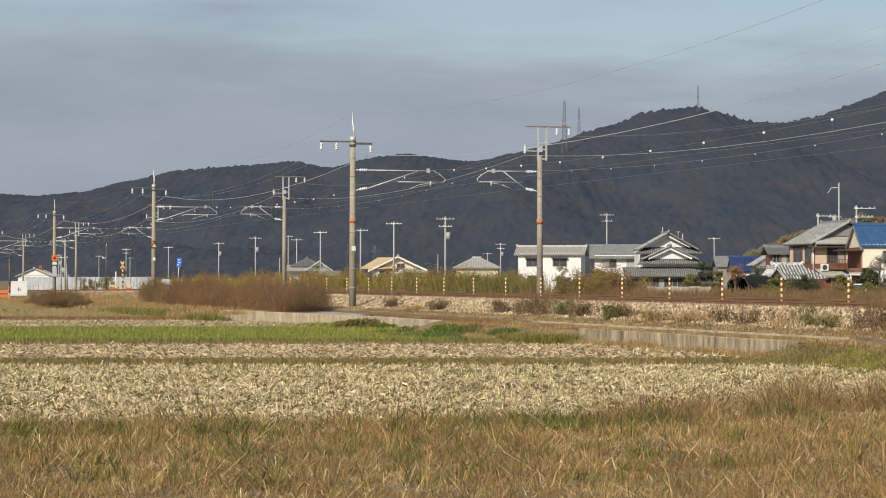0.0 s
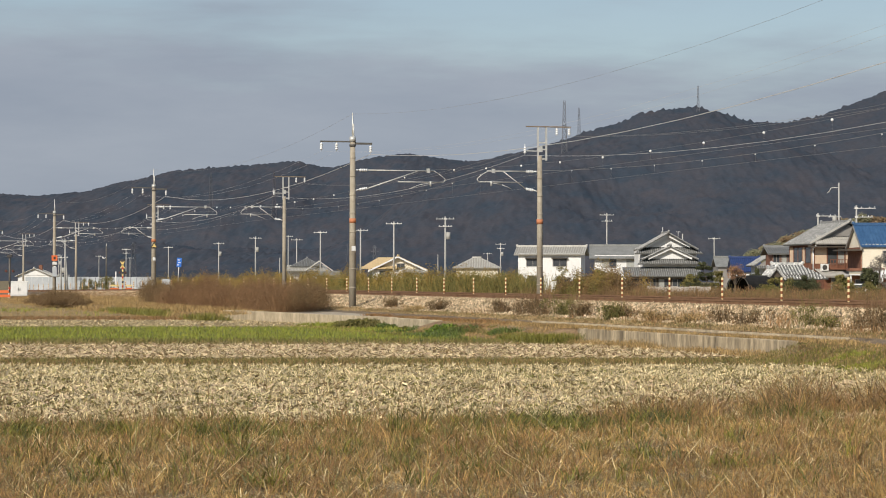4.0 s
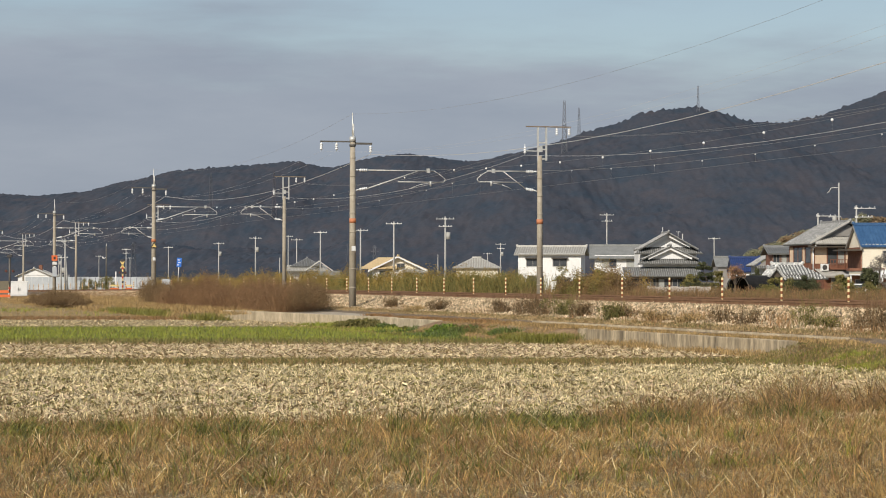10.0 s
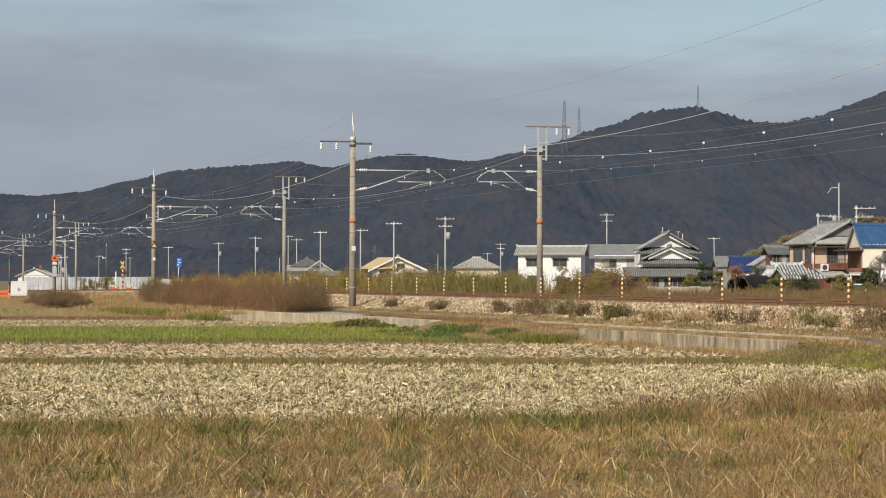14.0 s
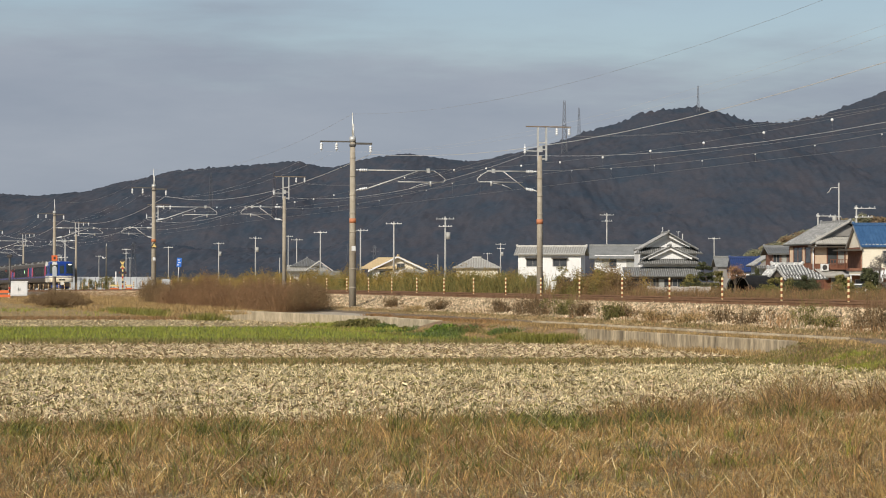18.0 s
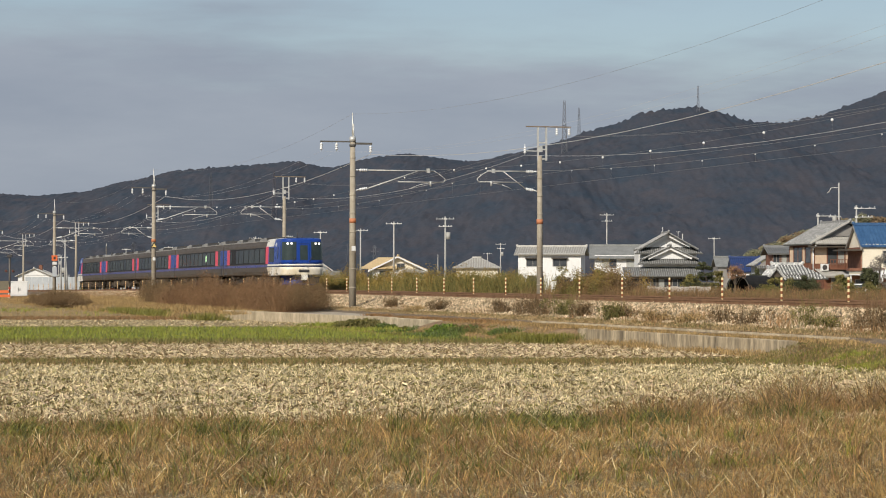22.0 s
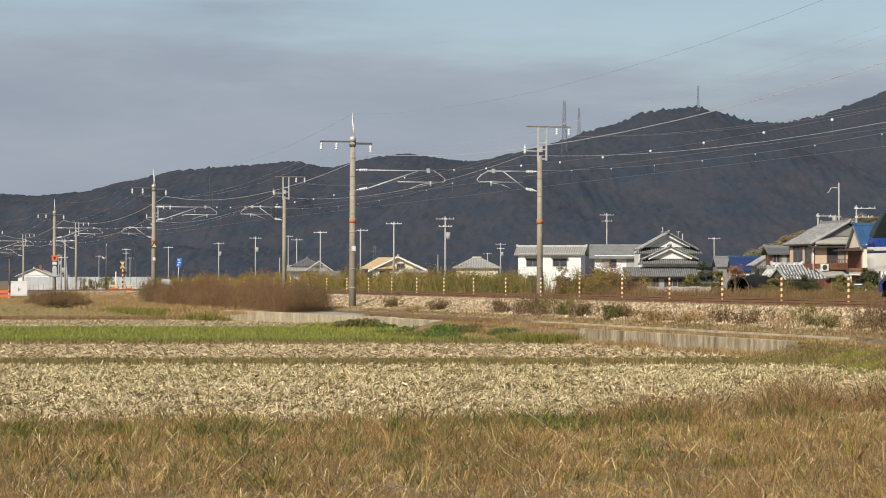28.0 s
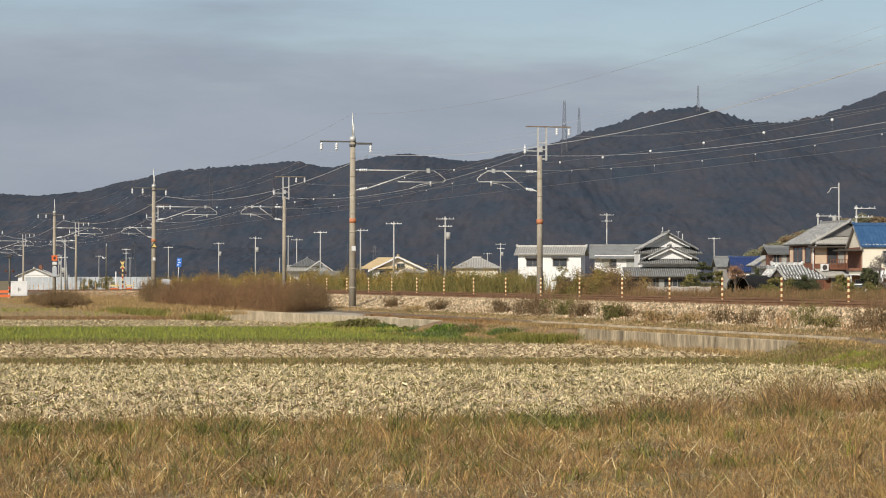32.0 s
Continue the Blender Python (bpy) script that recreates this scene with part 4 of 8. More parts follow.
    if not streamlined:
        # dark box and bars added in place of the hood's shade on the plough
        bm = bmesh.new()
        box(bm, tip - 0.1, tip + 0.1, -0.12, 1.02, 0.42, 0.86)
        rod(bm, (tip + 0.1, 0.3, 0.95), (tip + 0.2, 0.75, 0.6), 0.04, n=6)
        rod(bm, (tip + 0.12, -0.75, 0.86), (tip + 0.12, 1.05, 0.8), 0.035, n=6)
        rod(bm, (tip + 0.12, -0.6, 1.0), (tip + 0.16, -0.45, 0.72), 0.03, n=6)
        bmesh.ops.bevel(bm, geom=bm.edges[:], offset=0.012, segments=1, affect="EDGES")
        part("plough_shade", bm, BOGIE, car, "dark box and bars standing in for shade on the plough")
        for s in (-1, 1):
            panel("cab_step", car, s, 17.95, 18.3, 1.0, 1.07, 0.03, DUSK)
            panel("step_rail", car, s, 17.9, 17.94, 1.07, 1.4, 0.02, UNIT)
    bm = bmesh.new()
    rows = [[bm.verts.new((x + tip - 20.3 - b, y, z)) for x, y in ((19.2, -0.95), (19.8, -0.75), (20.1, -0.3), (20.1, 0.3), (19.8, 0.75), (19.2, 0.95))] for z, b in ((0.12, 0.0), (0.33, 0.12))]
    for i in range(5):
        bm.faces.new((rows[0][i], rows[0][i + 1], rows[1][i + 1], rows[1][i]))
    part("rail_guard", bm, BOGIE, car, "grey lower deflector plate")
    bm = bmesh.new()
    for s in (-1, 1) if streamlined else ():
        rod(bm, (xa, s * 0.35, 3.4), (xa, s * 0.35, 3.85), 0.015, n=5)
    if not streamlined:
        rod(bm, (17.9, 0, 3.48), (17.9, 0, 3.95), 0.025, n=6)
        rod(bm, (17.7, 0, 3.82), (18.1, 0, 3.82), 0.015, n=5)
        rod(bm, (19.3, 0, 3.5), (19.3, 0, 3.62), 0.07, 0.04, n=8)
    part("cab_aerial", bm, DUSK, car)
    xe = 16.5 if streamlined else 17.5
    for s in (-1, 1):
        bm = bmesh.new()
        if streamlined:
            slab(bm, s, 15.55, 15.9, 0.97, 1.52, 0.004, 0.3)
        else:
            slab(bm, s, 14.95, 16.4, 0.95, 1.52, 0.006, -0.55)
        part("apron_edge", bm, T_WHITE if streamlined else T_APRON, car)
        bm = bmesh.new()
        for k in range(3):
            slab(bm, s, xe + 0.03 * k, xe + 0.36 + 0.03 * k, 2.96 + 0.09 * k, 3.02 + 0.09 * k, 0.014)
        part("emblem", bm, WHITE, cab, "small emblem of plain white bars")
    return car


# the train runs evenly and eases off a little at the end: seconds and the place of the first joint between two cars
RUN = [(0, -879.2), (5, -718.7), (10, -558.2), (15, -397.7), (17, -333.3), (18, -301.0), (19, -268.8), (20, -236.7), (21, -204.5), (22, -172.5), (23, -140.9),
       (24, -109.3), (25, -77.8), (26, -46.2), (27, -14.9), (28, 16.3), (29, 47.4), (30, 78.5), (31, 109.6), (32, 140.7)]
JOINT = -77.0


def car_pose(x, turn):
    """A car whose bogies stand on the rails; x is the place of its rear end, or of its inner end when it is turned round."""
    s = 1 if turn == 0 else -1
    a, b = float(drop(x + s * 3.8)), float(drop(x + s * 17.2))
    tilt = math.degrees(math.atan2(b - a, 13.4))
    return on_track(x, FAR_LINE, RAIL - a + (b - a) * 3.8 / 13.4, turn) @ pose(0, 0, 0, 0, tilt, 0)


def car_rows(back, turn):
    """Rows of a car that follows back metres behind the first joint, close enough together for the change of grade."""
    steps = [0.0, 5.0, 10.0, 14.0] + [15.0 + 0.5 * k for k in range(23)] + [27.0, 28.0, 29.0, 30.0, 31.0, 32.0]
    return [(t, car_pose(float(np.interp(t, [r[0] for r in RUN], [r[1] for r in RUN])) - back, turn)) for t in steps]


def fitted(car, stretch):
    """Bring the upper body to its true height, and the car's front part to its true length."""
    for o in car.children_recursive:
        for v in o.data.vertices:
            if v.co.z > 0.94:
                v.co.z = 0.94 + (v.co.z - 0.94) * 0.966
            if v.co.x > 2.3:
                v.co.x = 2.3 + (v.co.x - 2.3) * stretch
    return car


front = cab_car(on_track(JOINT, FAR_LINE, RAIL), 3, False)
mids = [middle_car(on_track(JOINT - PITCH * (i + 1), FAR_LINE, RAIL), 11 + i, i) for i in range(3)]
rear = cab_car(on_track(JOINT - PITCH * 3, FAR_LINE, RAIL, 180), 5, True)
bm = bmesh.new()
box(bm, 14.0, 14.25, -side(2.4) - 0.02, -side(2.4) + 0.02, 2.1, 2.62)
bmesh.ops.bevel(bm, geom=bm.edges[:], offset=0.015, segments=1, affect="EDGES")
part("cabin_light", bm, EXIT, mids[0], "greenish lamp glowing behind the glass")
# same widened near-black bellows, darkening the gap behind the front car
bm = bmesh.new()
box(bm, -0.1, 0.1, -1.27, 1.27, 1.0, 3.3)
part("gangway", bm, T_BAND, front, "dark folded gangway bellows widened to darken the gap")
fitted(front, 1.05)
for c in mids + [rear]:
    fitted(c, 1.0)
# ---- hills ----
# haze of the distance is put into this base colour: bluish and flat
HILL_M = mat("hazed_woodland", (0.042, 0.057, 0.077), (0.070, 0.068, 0.078), 26.0, 1.0, fine=0.12, stretch=(1, 0.4, 1.6), spec=0.1)
# crest lines: place along the ridge and height
FAR_LEFT = [(-709, 115), (-615, 122), (-568, 118), (-529, 121), (-490, 125), (-458, 135), (-403, 146), (-372, 154), (-333, 157), (-270, 161), (-215, 167), (-188, 164), (-166, 157), (-137, 162), (-105, 171), (-50, 178), (-19, 173), (20, 168), (52, 167), (91, 177), (170, 187), (287, 184), (429, 154), (562, 76)]
NEAR_RIGHT = [(-103, 32), (-47, 77), (9, 102), (54, 120), (76, 129), (99, 135), (121, 141), (144, 150), (172, 157), (188, 165), (200, 169), (222, 172), (251, 174), (268, 170), (289, 164), (315, 158), (330, 157), (351, 160), (373, 165), (401, 175), (427, 185), (446, 192), (486, 202), (536, 184)]


def hill(name, crest, y0, depth, x0, x1, step, label, up):
    xs = np.arange(x0, x1, step)
    ys = np.linspace(-depth, depth * 0.3, 130)
    top = np.interp(xs, [c[0] for c in crest], [c[1] for c in crest])
    soft = np.exp(-np.linspace(-1.6, 1.6, 13) ** 2)
    top = np.convolve(np.pad(top, 6, "edge"), soft / soft.sum(), "valid")
    # the crowns of single trees stand up along the crest
    top += np.array([1.3 * noise.noise(Vector((x / 24, y0, 0))) + 1.3 * noise.noise(Vector((x / 5.5, y0, 5))) for x in xs]) - 0.8
    X, Y = np.meshgrid(xs, ys)
    T = np.tile(top, (len(ys), 1))
    s = np.clip(1 - np.abs(Y) / np.where(Y < 0, depth, depth * 0.3), 0, 1)
    Z = T * (s ** 0.8)
    spur = np.array([[noise.fractal(Vector((x / 150.0, y / 420.0, y0)), 1.0, 2.0, 4) for x in xs] for y in ys])
    Z = Z + spur * 20 * np.sin(np.pi * np.clip(s, 0, 1)) + rng.normal(0, 0.8, Z.shape) * (s > 0.05)
    v = np.stack([X.ravel(), Y.ravel() + y0, Z.ravel() + up], 1)
    nx, ny = len(xs), len(ys)
    i = np.arange(nx * ny).reshape(ny, nx)
    f = np.stack([i[:-1, :-1].ravel(), i[:-1, 1:].ravel(), i[1:, 1:].ravel(), i[1:, :-1].ravel()], 1)
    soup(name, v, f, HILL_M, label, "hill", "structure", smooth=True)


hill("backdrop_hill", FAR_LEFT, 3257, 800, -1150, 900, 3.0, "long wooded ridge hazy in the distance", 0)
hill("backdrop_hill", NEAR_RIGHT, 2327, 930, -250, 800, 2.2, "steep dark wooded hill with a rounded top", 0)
# ---- buildings beyond the railway ----
PLASTER = mat("white_plaster", (0.80, 0.79, 0.76), (0.70, 0.69, 0.66), 1.5, 0.85, fine=0.05)
CREAM = mat("cream_plaster", (0.80, 0.73, 0.58), (0.73, 0.66, 0.52), 1.5, 0.85, fine=0.05)
TILE_G = mat("grey_roof_tile", (0.13, 0.13, 0.125), (0.40, 0.395, 0.375), 0.3, 0.65, fine=0.45)
TILE_D = mat("dark_roof_tile", (0.14, 0.145, 0.145), (0.22, 0.22, 0.215), 0.7, 0.6, fine=0.2)
TILE_P = mat("pale_roof_tile", (0.40, 0.38, 0.34), (0.52, 0.50, 0.45), 0.7, 0.7, fine=0.15)
TILE_W = mat("mortared_roof_tile", (0.20, 0.20, 0.19), (0.80, 0.79, 0.75), 0.35, 0.7, fine=0.5)
TILE_Y = mat("buff_roof_tile", (0.62, 0.47, 0.26), (0.52, 0.40, 0.23), 0.7, 0.7, fine=0.12)
TILE_B = mat("blue_glazed_tile", (0.03, 0.085, 0.19), (0.05, 0.12, 0.235), 0.6, 0.55, fine=0.2)
TILE_N = mat("navy_glazed_tile", (0.025, 0.045, 0.13), (0.035, 0.06, 0.16), 0.6, 0.35, fine=0.15)
FLAT_G = mat("grey_sheet_roof", (0.175, 0.178, 0.168), (0.25, 0.25, 0.235), 1.0, 0.75, fine=0.2)
TIMBER = mat("brown_timber", (0.15, 0.058, 0.032), (0.24, 0.105, 0.06), 0.6, 0.75, fine=0.15)
SHUTTER = mat("buff_shutter", (0.62, 0.44, 0.30), (0.70, 0.54, 0.38), 0.8, 0.7, fine=0.06)
H_GLASS = mat("house_glass", (0.04, 0.045, 0.05), (0.08, 0.085, 0.09), 1.2, 0.12)
CURTAIN = mat("curtain_glass", (0.42, 0.42, 0.38), (0.33, 0.33, 0.30), 0.8, 0.3)
FRAME = mat("window_frame", (0.30, 0.28, 0.25), (0.22, 0.20, 0.18), 0.5, 0.5)
EAVE = mat("dark_eave", (0.07, 0.055, 0.04), (0.10, 0.08, 0.06), 0.5, 0.85)
SHEET = mat("grey_cladding", (0.42, 0.44, 0.45), (0.52, 0.54, 0.55), 1.5, 0.6, fine=0.08)
# pan tiles: the shade between the raised rows is put into their colour
PAN_P = mat("groove_shade_pale_tile", (0.27, 0.255, 0.22), (0.36, 0.34, 0.30), 0.5, 0.8, fine=0.2)
PAN = mat("groove_shade_tile", (0.095, 0.095, 0.088), (0.16, 0.16, 0.15), 0.5, 0.8, fine=0.2)
NET = mat("dark_shed_sheet", (0.02, 0.02, 0.02), (0.035, 0.034, 0.033), 0.8, 0.85, spec=0.1)


def place(px, y):
    """World x of a thing seen at that column, y metres away."""
    return (px - 784) / LENS * y


def wallbox(h, x0, x1, y0, y1, z0, z1, material=PLASTER, name="wall"):
    bm = bmesh.new()
    box(bm, x0, x1, y0, y1, z0, z1)
    return part(name, bm, material, h)


def window(h, x, z, w, hh, y=0.0, glass=H_GLASS, hood=False, leaves=2):
    bm = bmesh.new()
    for a, b, c, d in ((x, x + w, z - 0.06, z), (x, x + w, z + hh, z + hh + 0.06), (x - 0.06, x, z - 0.06, z + hh + 0.06), (x + w, x + w + 0.06, z - 0.06, z + hh + 0.06)):
        box(bm, a, b, y - 0.07, y + 0.02, c, d)
    for k in range(1, leaves):
        box(bm, x + w * k / leaves - 0.03, x + w * k / leaves + 0.03, y - 0.06, y + 0.0, z, z + hh)
    win = part("window", bm, FRAME, h)
    for k in range(leaves):
        bm = bmesh.new()
        box(bm, x + w * k / leaves + 0.03, x + w * (k + 1) / leaves - 0.03, y - 0.03, y + 0.03, z, z + hh)
        part("pane", bm, glass if k % 2 == 0 or glass is H_GLASS else H_GLASS, win)
    if hood:
        bm = bmesh.new()
        box(bm, x - 0.2, x + w + 0.2, y - 0.5, y, z + hh + 0.1, z + hh + 0.2)
        part("hood", bm, EAVE, win)


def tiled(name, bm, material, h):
    """A roof part whose raised tiles stand on pans coloured darker, as groove shade."""
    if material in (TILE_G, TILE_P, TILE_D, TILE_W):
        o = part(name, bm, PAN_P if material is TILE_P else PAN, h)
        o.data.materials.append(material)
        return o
    return part(name, bm, material, h)


def slope(bm, x0, x1, ya, za, yb, zb, t=0.12, ribs=0.25, rr=0.07, cut0=0.0, cut1=0.0):
    """A roof plane from the eave (ya, za) up to (yb, zb), with rows of raised tiles. cut0, cut1 draw the upper corners in (hips)."""
    d = Vector((0, yb - ya, zb - za))
    nrm = Vector((0, -(zb - za), yb - ya)).normalized()
    if nrm.z < 0:
        nrm = -nrm
    lo = [(x0, ya, za), (x1, ya, za), (x1 - cut1, yb, zb), (x0 + cut0, yb, zb)]
    a = [bm.verts.new(Vector(p)) for p in lo]
    b = [bm.verts.new(Vector(p) - nrm * t) for p in lo]
    bm.faces.new(a)
    bm.faces.new(b[::-1])
    for i in range(4):
        bm.faces.new((a[i], b[i], b[(i + 1) % 4], a[(i + 1) % 4]))
    if not ribs:
        return
    n = max(2, int((x1 - x0) / ribs))
    flat = set(bm.faces)
    for i in range(n + 1):
        x = x0 + (x1 - x0) * i / n
        f = 1.0
        if cut0 and x - x0 < cut0:
            f = (x - x0) / cut0
        if cut1 and x1 - x < cut1:
            f = min(f, (x1 - x) / cut1)
        if f < 0.04:
            continue
        m = 1 if f < 0.5 else 2
        for k in range(m):
            p, q = k / m, (k + 1) / m
            rod(bm, (x, ya + d.y * f * p, za + d.z * f * p + 0.02 * (m - k)), (x, ya + d.y * f * q, za + d.z * f * q + 0.0), rr, rr * 0.9, n=5, caps=k == 0)
    for f in bm.faces:
        if f not in flat:
            f.material_index = 1


def gable(h, x0, x1, y0, y1, ze, zr, material, over=0.5, across=False, ribs=0.25, ridge=0.16):
    """A pitched roof over a rectangle; its ridge runs along x, or along y when across."""
    t = Matrix.Identity(4)
    if across:
        t = Matrix(((0, 1, 0, 0), (1, 0, 0, 0), (0, 0, 1, 0), (0, 0, 0, 1)))
        x0, x1, y0, y1 = y0, y1, x0, x1
    ym = (y0 + y1) / 2
    k = (zr - ze) / (ym - y0)
    for ya, s in ((y0, 1), (y1, -1)):
        bm = bmesh.new()
        slope(bm, x0 - over, x1 + over, ya - s * over, ze - k * over, ym, zr, ribs=ribs)
        bm.transform(t)
        tiled("roof_slope", bm, material, h)
    bm = bmesh.new()
    box(bm, x0 - over, x1 + over, ym - ridge, ym + ridge, zr - 0.05, zr + 0.2)
    for x in (x0 - over, x1 + over) if ribs else ():
        ball(bm, (x, ym, zr + 0.14), 0.19, n=8, m=5)
    bm.transform(t)
    part("ridge", bm, material, h)


def gable_end(h, x0, x1, y, ze, zr, material=PLASTER):
    bm = bmesh.new()
    a = [bm.verts.new(p) for p in ((x0, y, ze), (x1, y, ze), ((x0 + x1) / 2, y, zr))]
    b = [bm.verts.new(v.co + Vector((0, 0.15, 0))) for v in a]
    bm.faces.new(a)
    bm.faces.new(b[::-1])
    for i in range(3):
        bm.faces.new((a[i], b[i], b[(i + 1) % 3], a[(i + 1) % 3]))
    part("gable_wall", bm, material, h)


def pent(h, x0, x1, y0, y1, z0, z1, material, ribs=0.25, cut0=0, cut1=0, name="lower_roof"):
    bm = bmesh.new()
    slope(bm, x0, x1, y0, z0, y1, z1, ribs=ribs, cut0=cut0, cut1=cut1)
    return tiled(name, bm, material, h)


def verge(h, x0, x1, y, ze, zr, material, w=0.3):
    """Thick boards along a front gable's two slopes."""
    bm = bmesh.new()
    xm = (x0 + x1) / 2
    for xa in (x0, x1):
        vs = [bm.verts.new(p) for p in ((xa, y, ze), (xm, y, zr), (xm, y, zr - w), (xa, y, ze - w), (xa, y + 0.25, ze), (xm, y + 0.25, zr), (xm, y + 0.25, zr - w), (xa, y + 0.25, ze - w))]
        for f in ((0, 1, 2, 3), (7, 6, 5, 4), (0, 4, 5, 1), (3, 2, 6, 7), (0, 3, 7, 4), (1, 5, 6, 2)):
            bm.faces.new([vs[i] for i in f])
    return part("bargeboard", bm, material, h)


def hip(h, x0, x1, y0, y1, ze, zr, material, over=0.5, ribs=0.27):
    ym = (y0 + y1) / 2
    c = (ym - y0) * 0.95 + over
    for ya, s in ((y0 - over, 1), (y1 + over, -1)):
        pent(h, x0 - over, x1 + over, ya, ym, ze, zr, material, ribs, c, c, "roof_slope")
    t = Matrix(((0, 1, 0, 0), (1, 0, 0, 0), (0, 0, 1, 0), (0, 0, 0, 1)))
    half = ym - y0 + over
    for xa, xb in ((x0 - over, x0 - over + c), (x1 + over, x1 + over - c)):
        bm = bmesh.new()
        slope(bm, y0 - over, y1 + over, xa, ze, xb, zr, ribs=ribs, cut0=half, cut1=half)
        bm.transform(t)
        tiled("roof_slope", bm, material, h)
    bm = bmesh.new()
    box(bm, x0 - over + c - 0.2, x1 + over - c + 0.2, ym - 0.16, ym + 0.16, zr - 0.05, zr + 0.2)
    part("ridge", bm, material, h)


def house(px, y, turn, label, name="house"):
    return thing(name, pose(place(px, y), y, -0.11, 0, 0, turn), label, "house")


# white two-storey house
h = house(972.5, 326, -9, "white plastered two-storey house with pale tiled roof")
wallbox(h, -4.4, 4.4, 0, 6, 0, 5.8)
gable(h, -4.4, 4.4, 0, 6, 5.75, 6.75, TILE_P, 0.5, ribs=0.33)
window(h, -3.2, 4.0, 1.75, 0.95, hood=True)
window(h, 0.5, 4.0, 1.9, 0.95, hood=True)
window(h, -3.0, 1.0, 2.2, 1.6)
window(h, 1.0, 0.6, 1.8, 1.6, hood=True)

# long house with a plain sheet roof
h = house(1096, 305, -4, "white house with plain grey sheet roof")
wallbox(h, -3.2, 5.0, 0, 6, 0, 5.3)
gable(h, -3.2, 5.0, 0, 6, 5.2, 6.55, FLAT_G, 0.7, ribs=0)
window(h, -2.2, 3.7, 1.8, 1.1, glass=CURTAIN)
window(h, 1.0, 3.7, 2.6, 1.1, glass=CURTAIN, hood=True)
window(h, -2.2, 0.9, 2.4, 1.7)

# old farmhouse with two stacked gables
h = house(1185.5, 279, 0, "old farmhouse with stacked grey tiled gables")
wallbox(h, -3.5, 3.5, 2.6, 9, 0, 5.7)
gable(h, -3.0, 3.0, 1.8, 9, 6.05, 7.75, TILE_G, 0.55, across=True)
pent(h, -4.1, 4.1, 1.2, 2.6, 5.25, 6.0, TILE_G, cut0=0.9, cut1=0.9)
verge(h, -2.6, 2.6, 1.65, 6.25, 7.55, PLASTER, 0.34)
gable_end(h, -2.3, 2.3, 2.3, 6.0, 7.3, PLASTER)
wallbox(h, -3.3, 3.3, 0.4, 3.0, 0, 4.3)
gable(h, -2.9, 2.9, -0.3, 3.2, 4.75, 6.1, TILE_G, 0.45, across=True)
verge(h, -2.6, 2.6, -0.6, 4.8, 6.0, PLASTER, 0.32)
gable_end(h, -2.2, 2.2, 0.0, 4.6, 5.75, PLASTER)
pent(h, -3.9, 3.9, -0.9, 0.5, 4.0, 4.7, TILE_G, cut0=0.8, cut1=0.8)
wallbox(h, -3.25, 3.25, 0.2, 0.5, 3.55, 4.0, PLASTER, "plaster_band")
pent(h, -5.6, 3.5, -2.2, 0.2, 2.5, 3.6, TILE_G)
wallbox(h, -5.2, 3.3, -1.3, 0.4, 0, 2.55, EAVE)
for k in range(5):
    window(h, -4.6 + 1.6 * k, 0.7, 1.2, 1.5, y=-1.3, glass=CURTAIN if k == 2 else H_GLASS)
bm = bmesh.new()
rod(bm, (0, 9, 7.8), (0, 9, 8.6), 0.05)
rod(bm, (1.6, 6, 7.3), (1.6, 6, 8.0), 0.03)
box(bm, 1.3, 1.9, 5.98, 6.02, 7.9, 7.95)
part("roof_aerial", bm, GALV, h)

# small buildings between the farmhouse and the timbered house
h = house(1292, 307, 0, "low house with grey-green sheet roof")
wallbox(h, -1.6, 1.2, 0, 5, 0, 3.8, FRAME)
gable(h, -1.6, 1.2, 0, 5, 3.95, 5.05, FLAT_G, 0.3, ribs=0)
h = house(1318, 297, 0, "low house with navy glazed tile roof")
wallbox(h, -1.3, 1.9, 0, 5, 0, 3.3)
gable(h, -1.3, 1.9, 0, 5, 3.3, 4.9, TILE_N, 0.3)
h = house(1364, 286, 0, "low outbuilding with grey tiled roof")
wallbox(h, -1.6, 1.8, 0, 6, 0, 3.8, SHEET)
gable(h, -1.8, 1.8, 0, 6, 4.05, 5.15, TILE_G, 0.4, across=True)
gable_end(h, -1.6, 1.6, -0.2, 3.8, 4.9, FRAME)
pent(h, -1.7, 1.7, -0.9, 0.0, 3.5, 3.9, TILE_G)
h = house(1306, 229, 42, "dark sheeted barrel-roofed carport", "carport")
bm = bmesh.new()
arc = [(1.45 * math.cos(math.pi * k / 12), 1.45 + 1.1 * math.sin(math.pi * k / 12)) for k in range(13)]
sweep(bm, [(1.45, 0)] + arc + [(-1.45, 0), (-1.39, 0)] + [(y * 0.96, z - 0.05) for y, z in reversed(arc)] + [(1.39, 0)], 0, 4.8)
part("carport_shell", bm, NET, h)
bm = bmesh.new()
sweep(bm, [(1.38, 0)] + [(y * 0.95, z - 0.06) for y, z in arc] + [(-1.38, 0)], 4.6, 4.7)
part("end_sheet", bm, NET, h)
for x in (0.0, 1.6, 3.2, 4.75):
    bm = bmesh.new()
    pipe(bm, [(x, 1.36, 0)] + [(x, y * 0.93, z - 0.09) for y, z in arc] + [(x, -1.36, 0)], 0.03, 5)
    part("hoop", bm, DARKSTEEL, h)

# timbered two-storey house, its gable turned half towards the railway
def side_panel(h, y0, y1, z0, z1, x, material, name, label=""):
    bm = bmesh.new()
    box(bm, x - 0.06, x + 0.02, y0, y1, z0, z1)
    return part(name, bm, material, h, label)


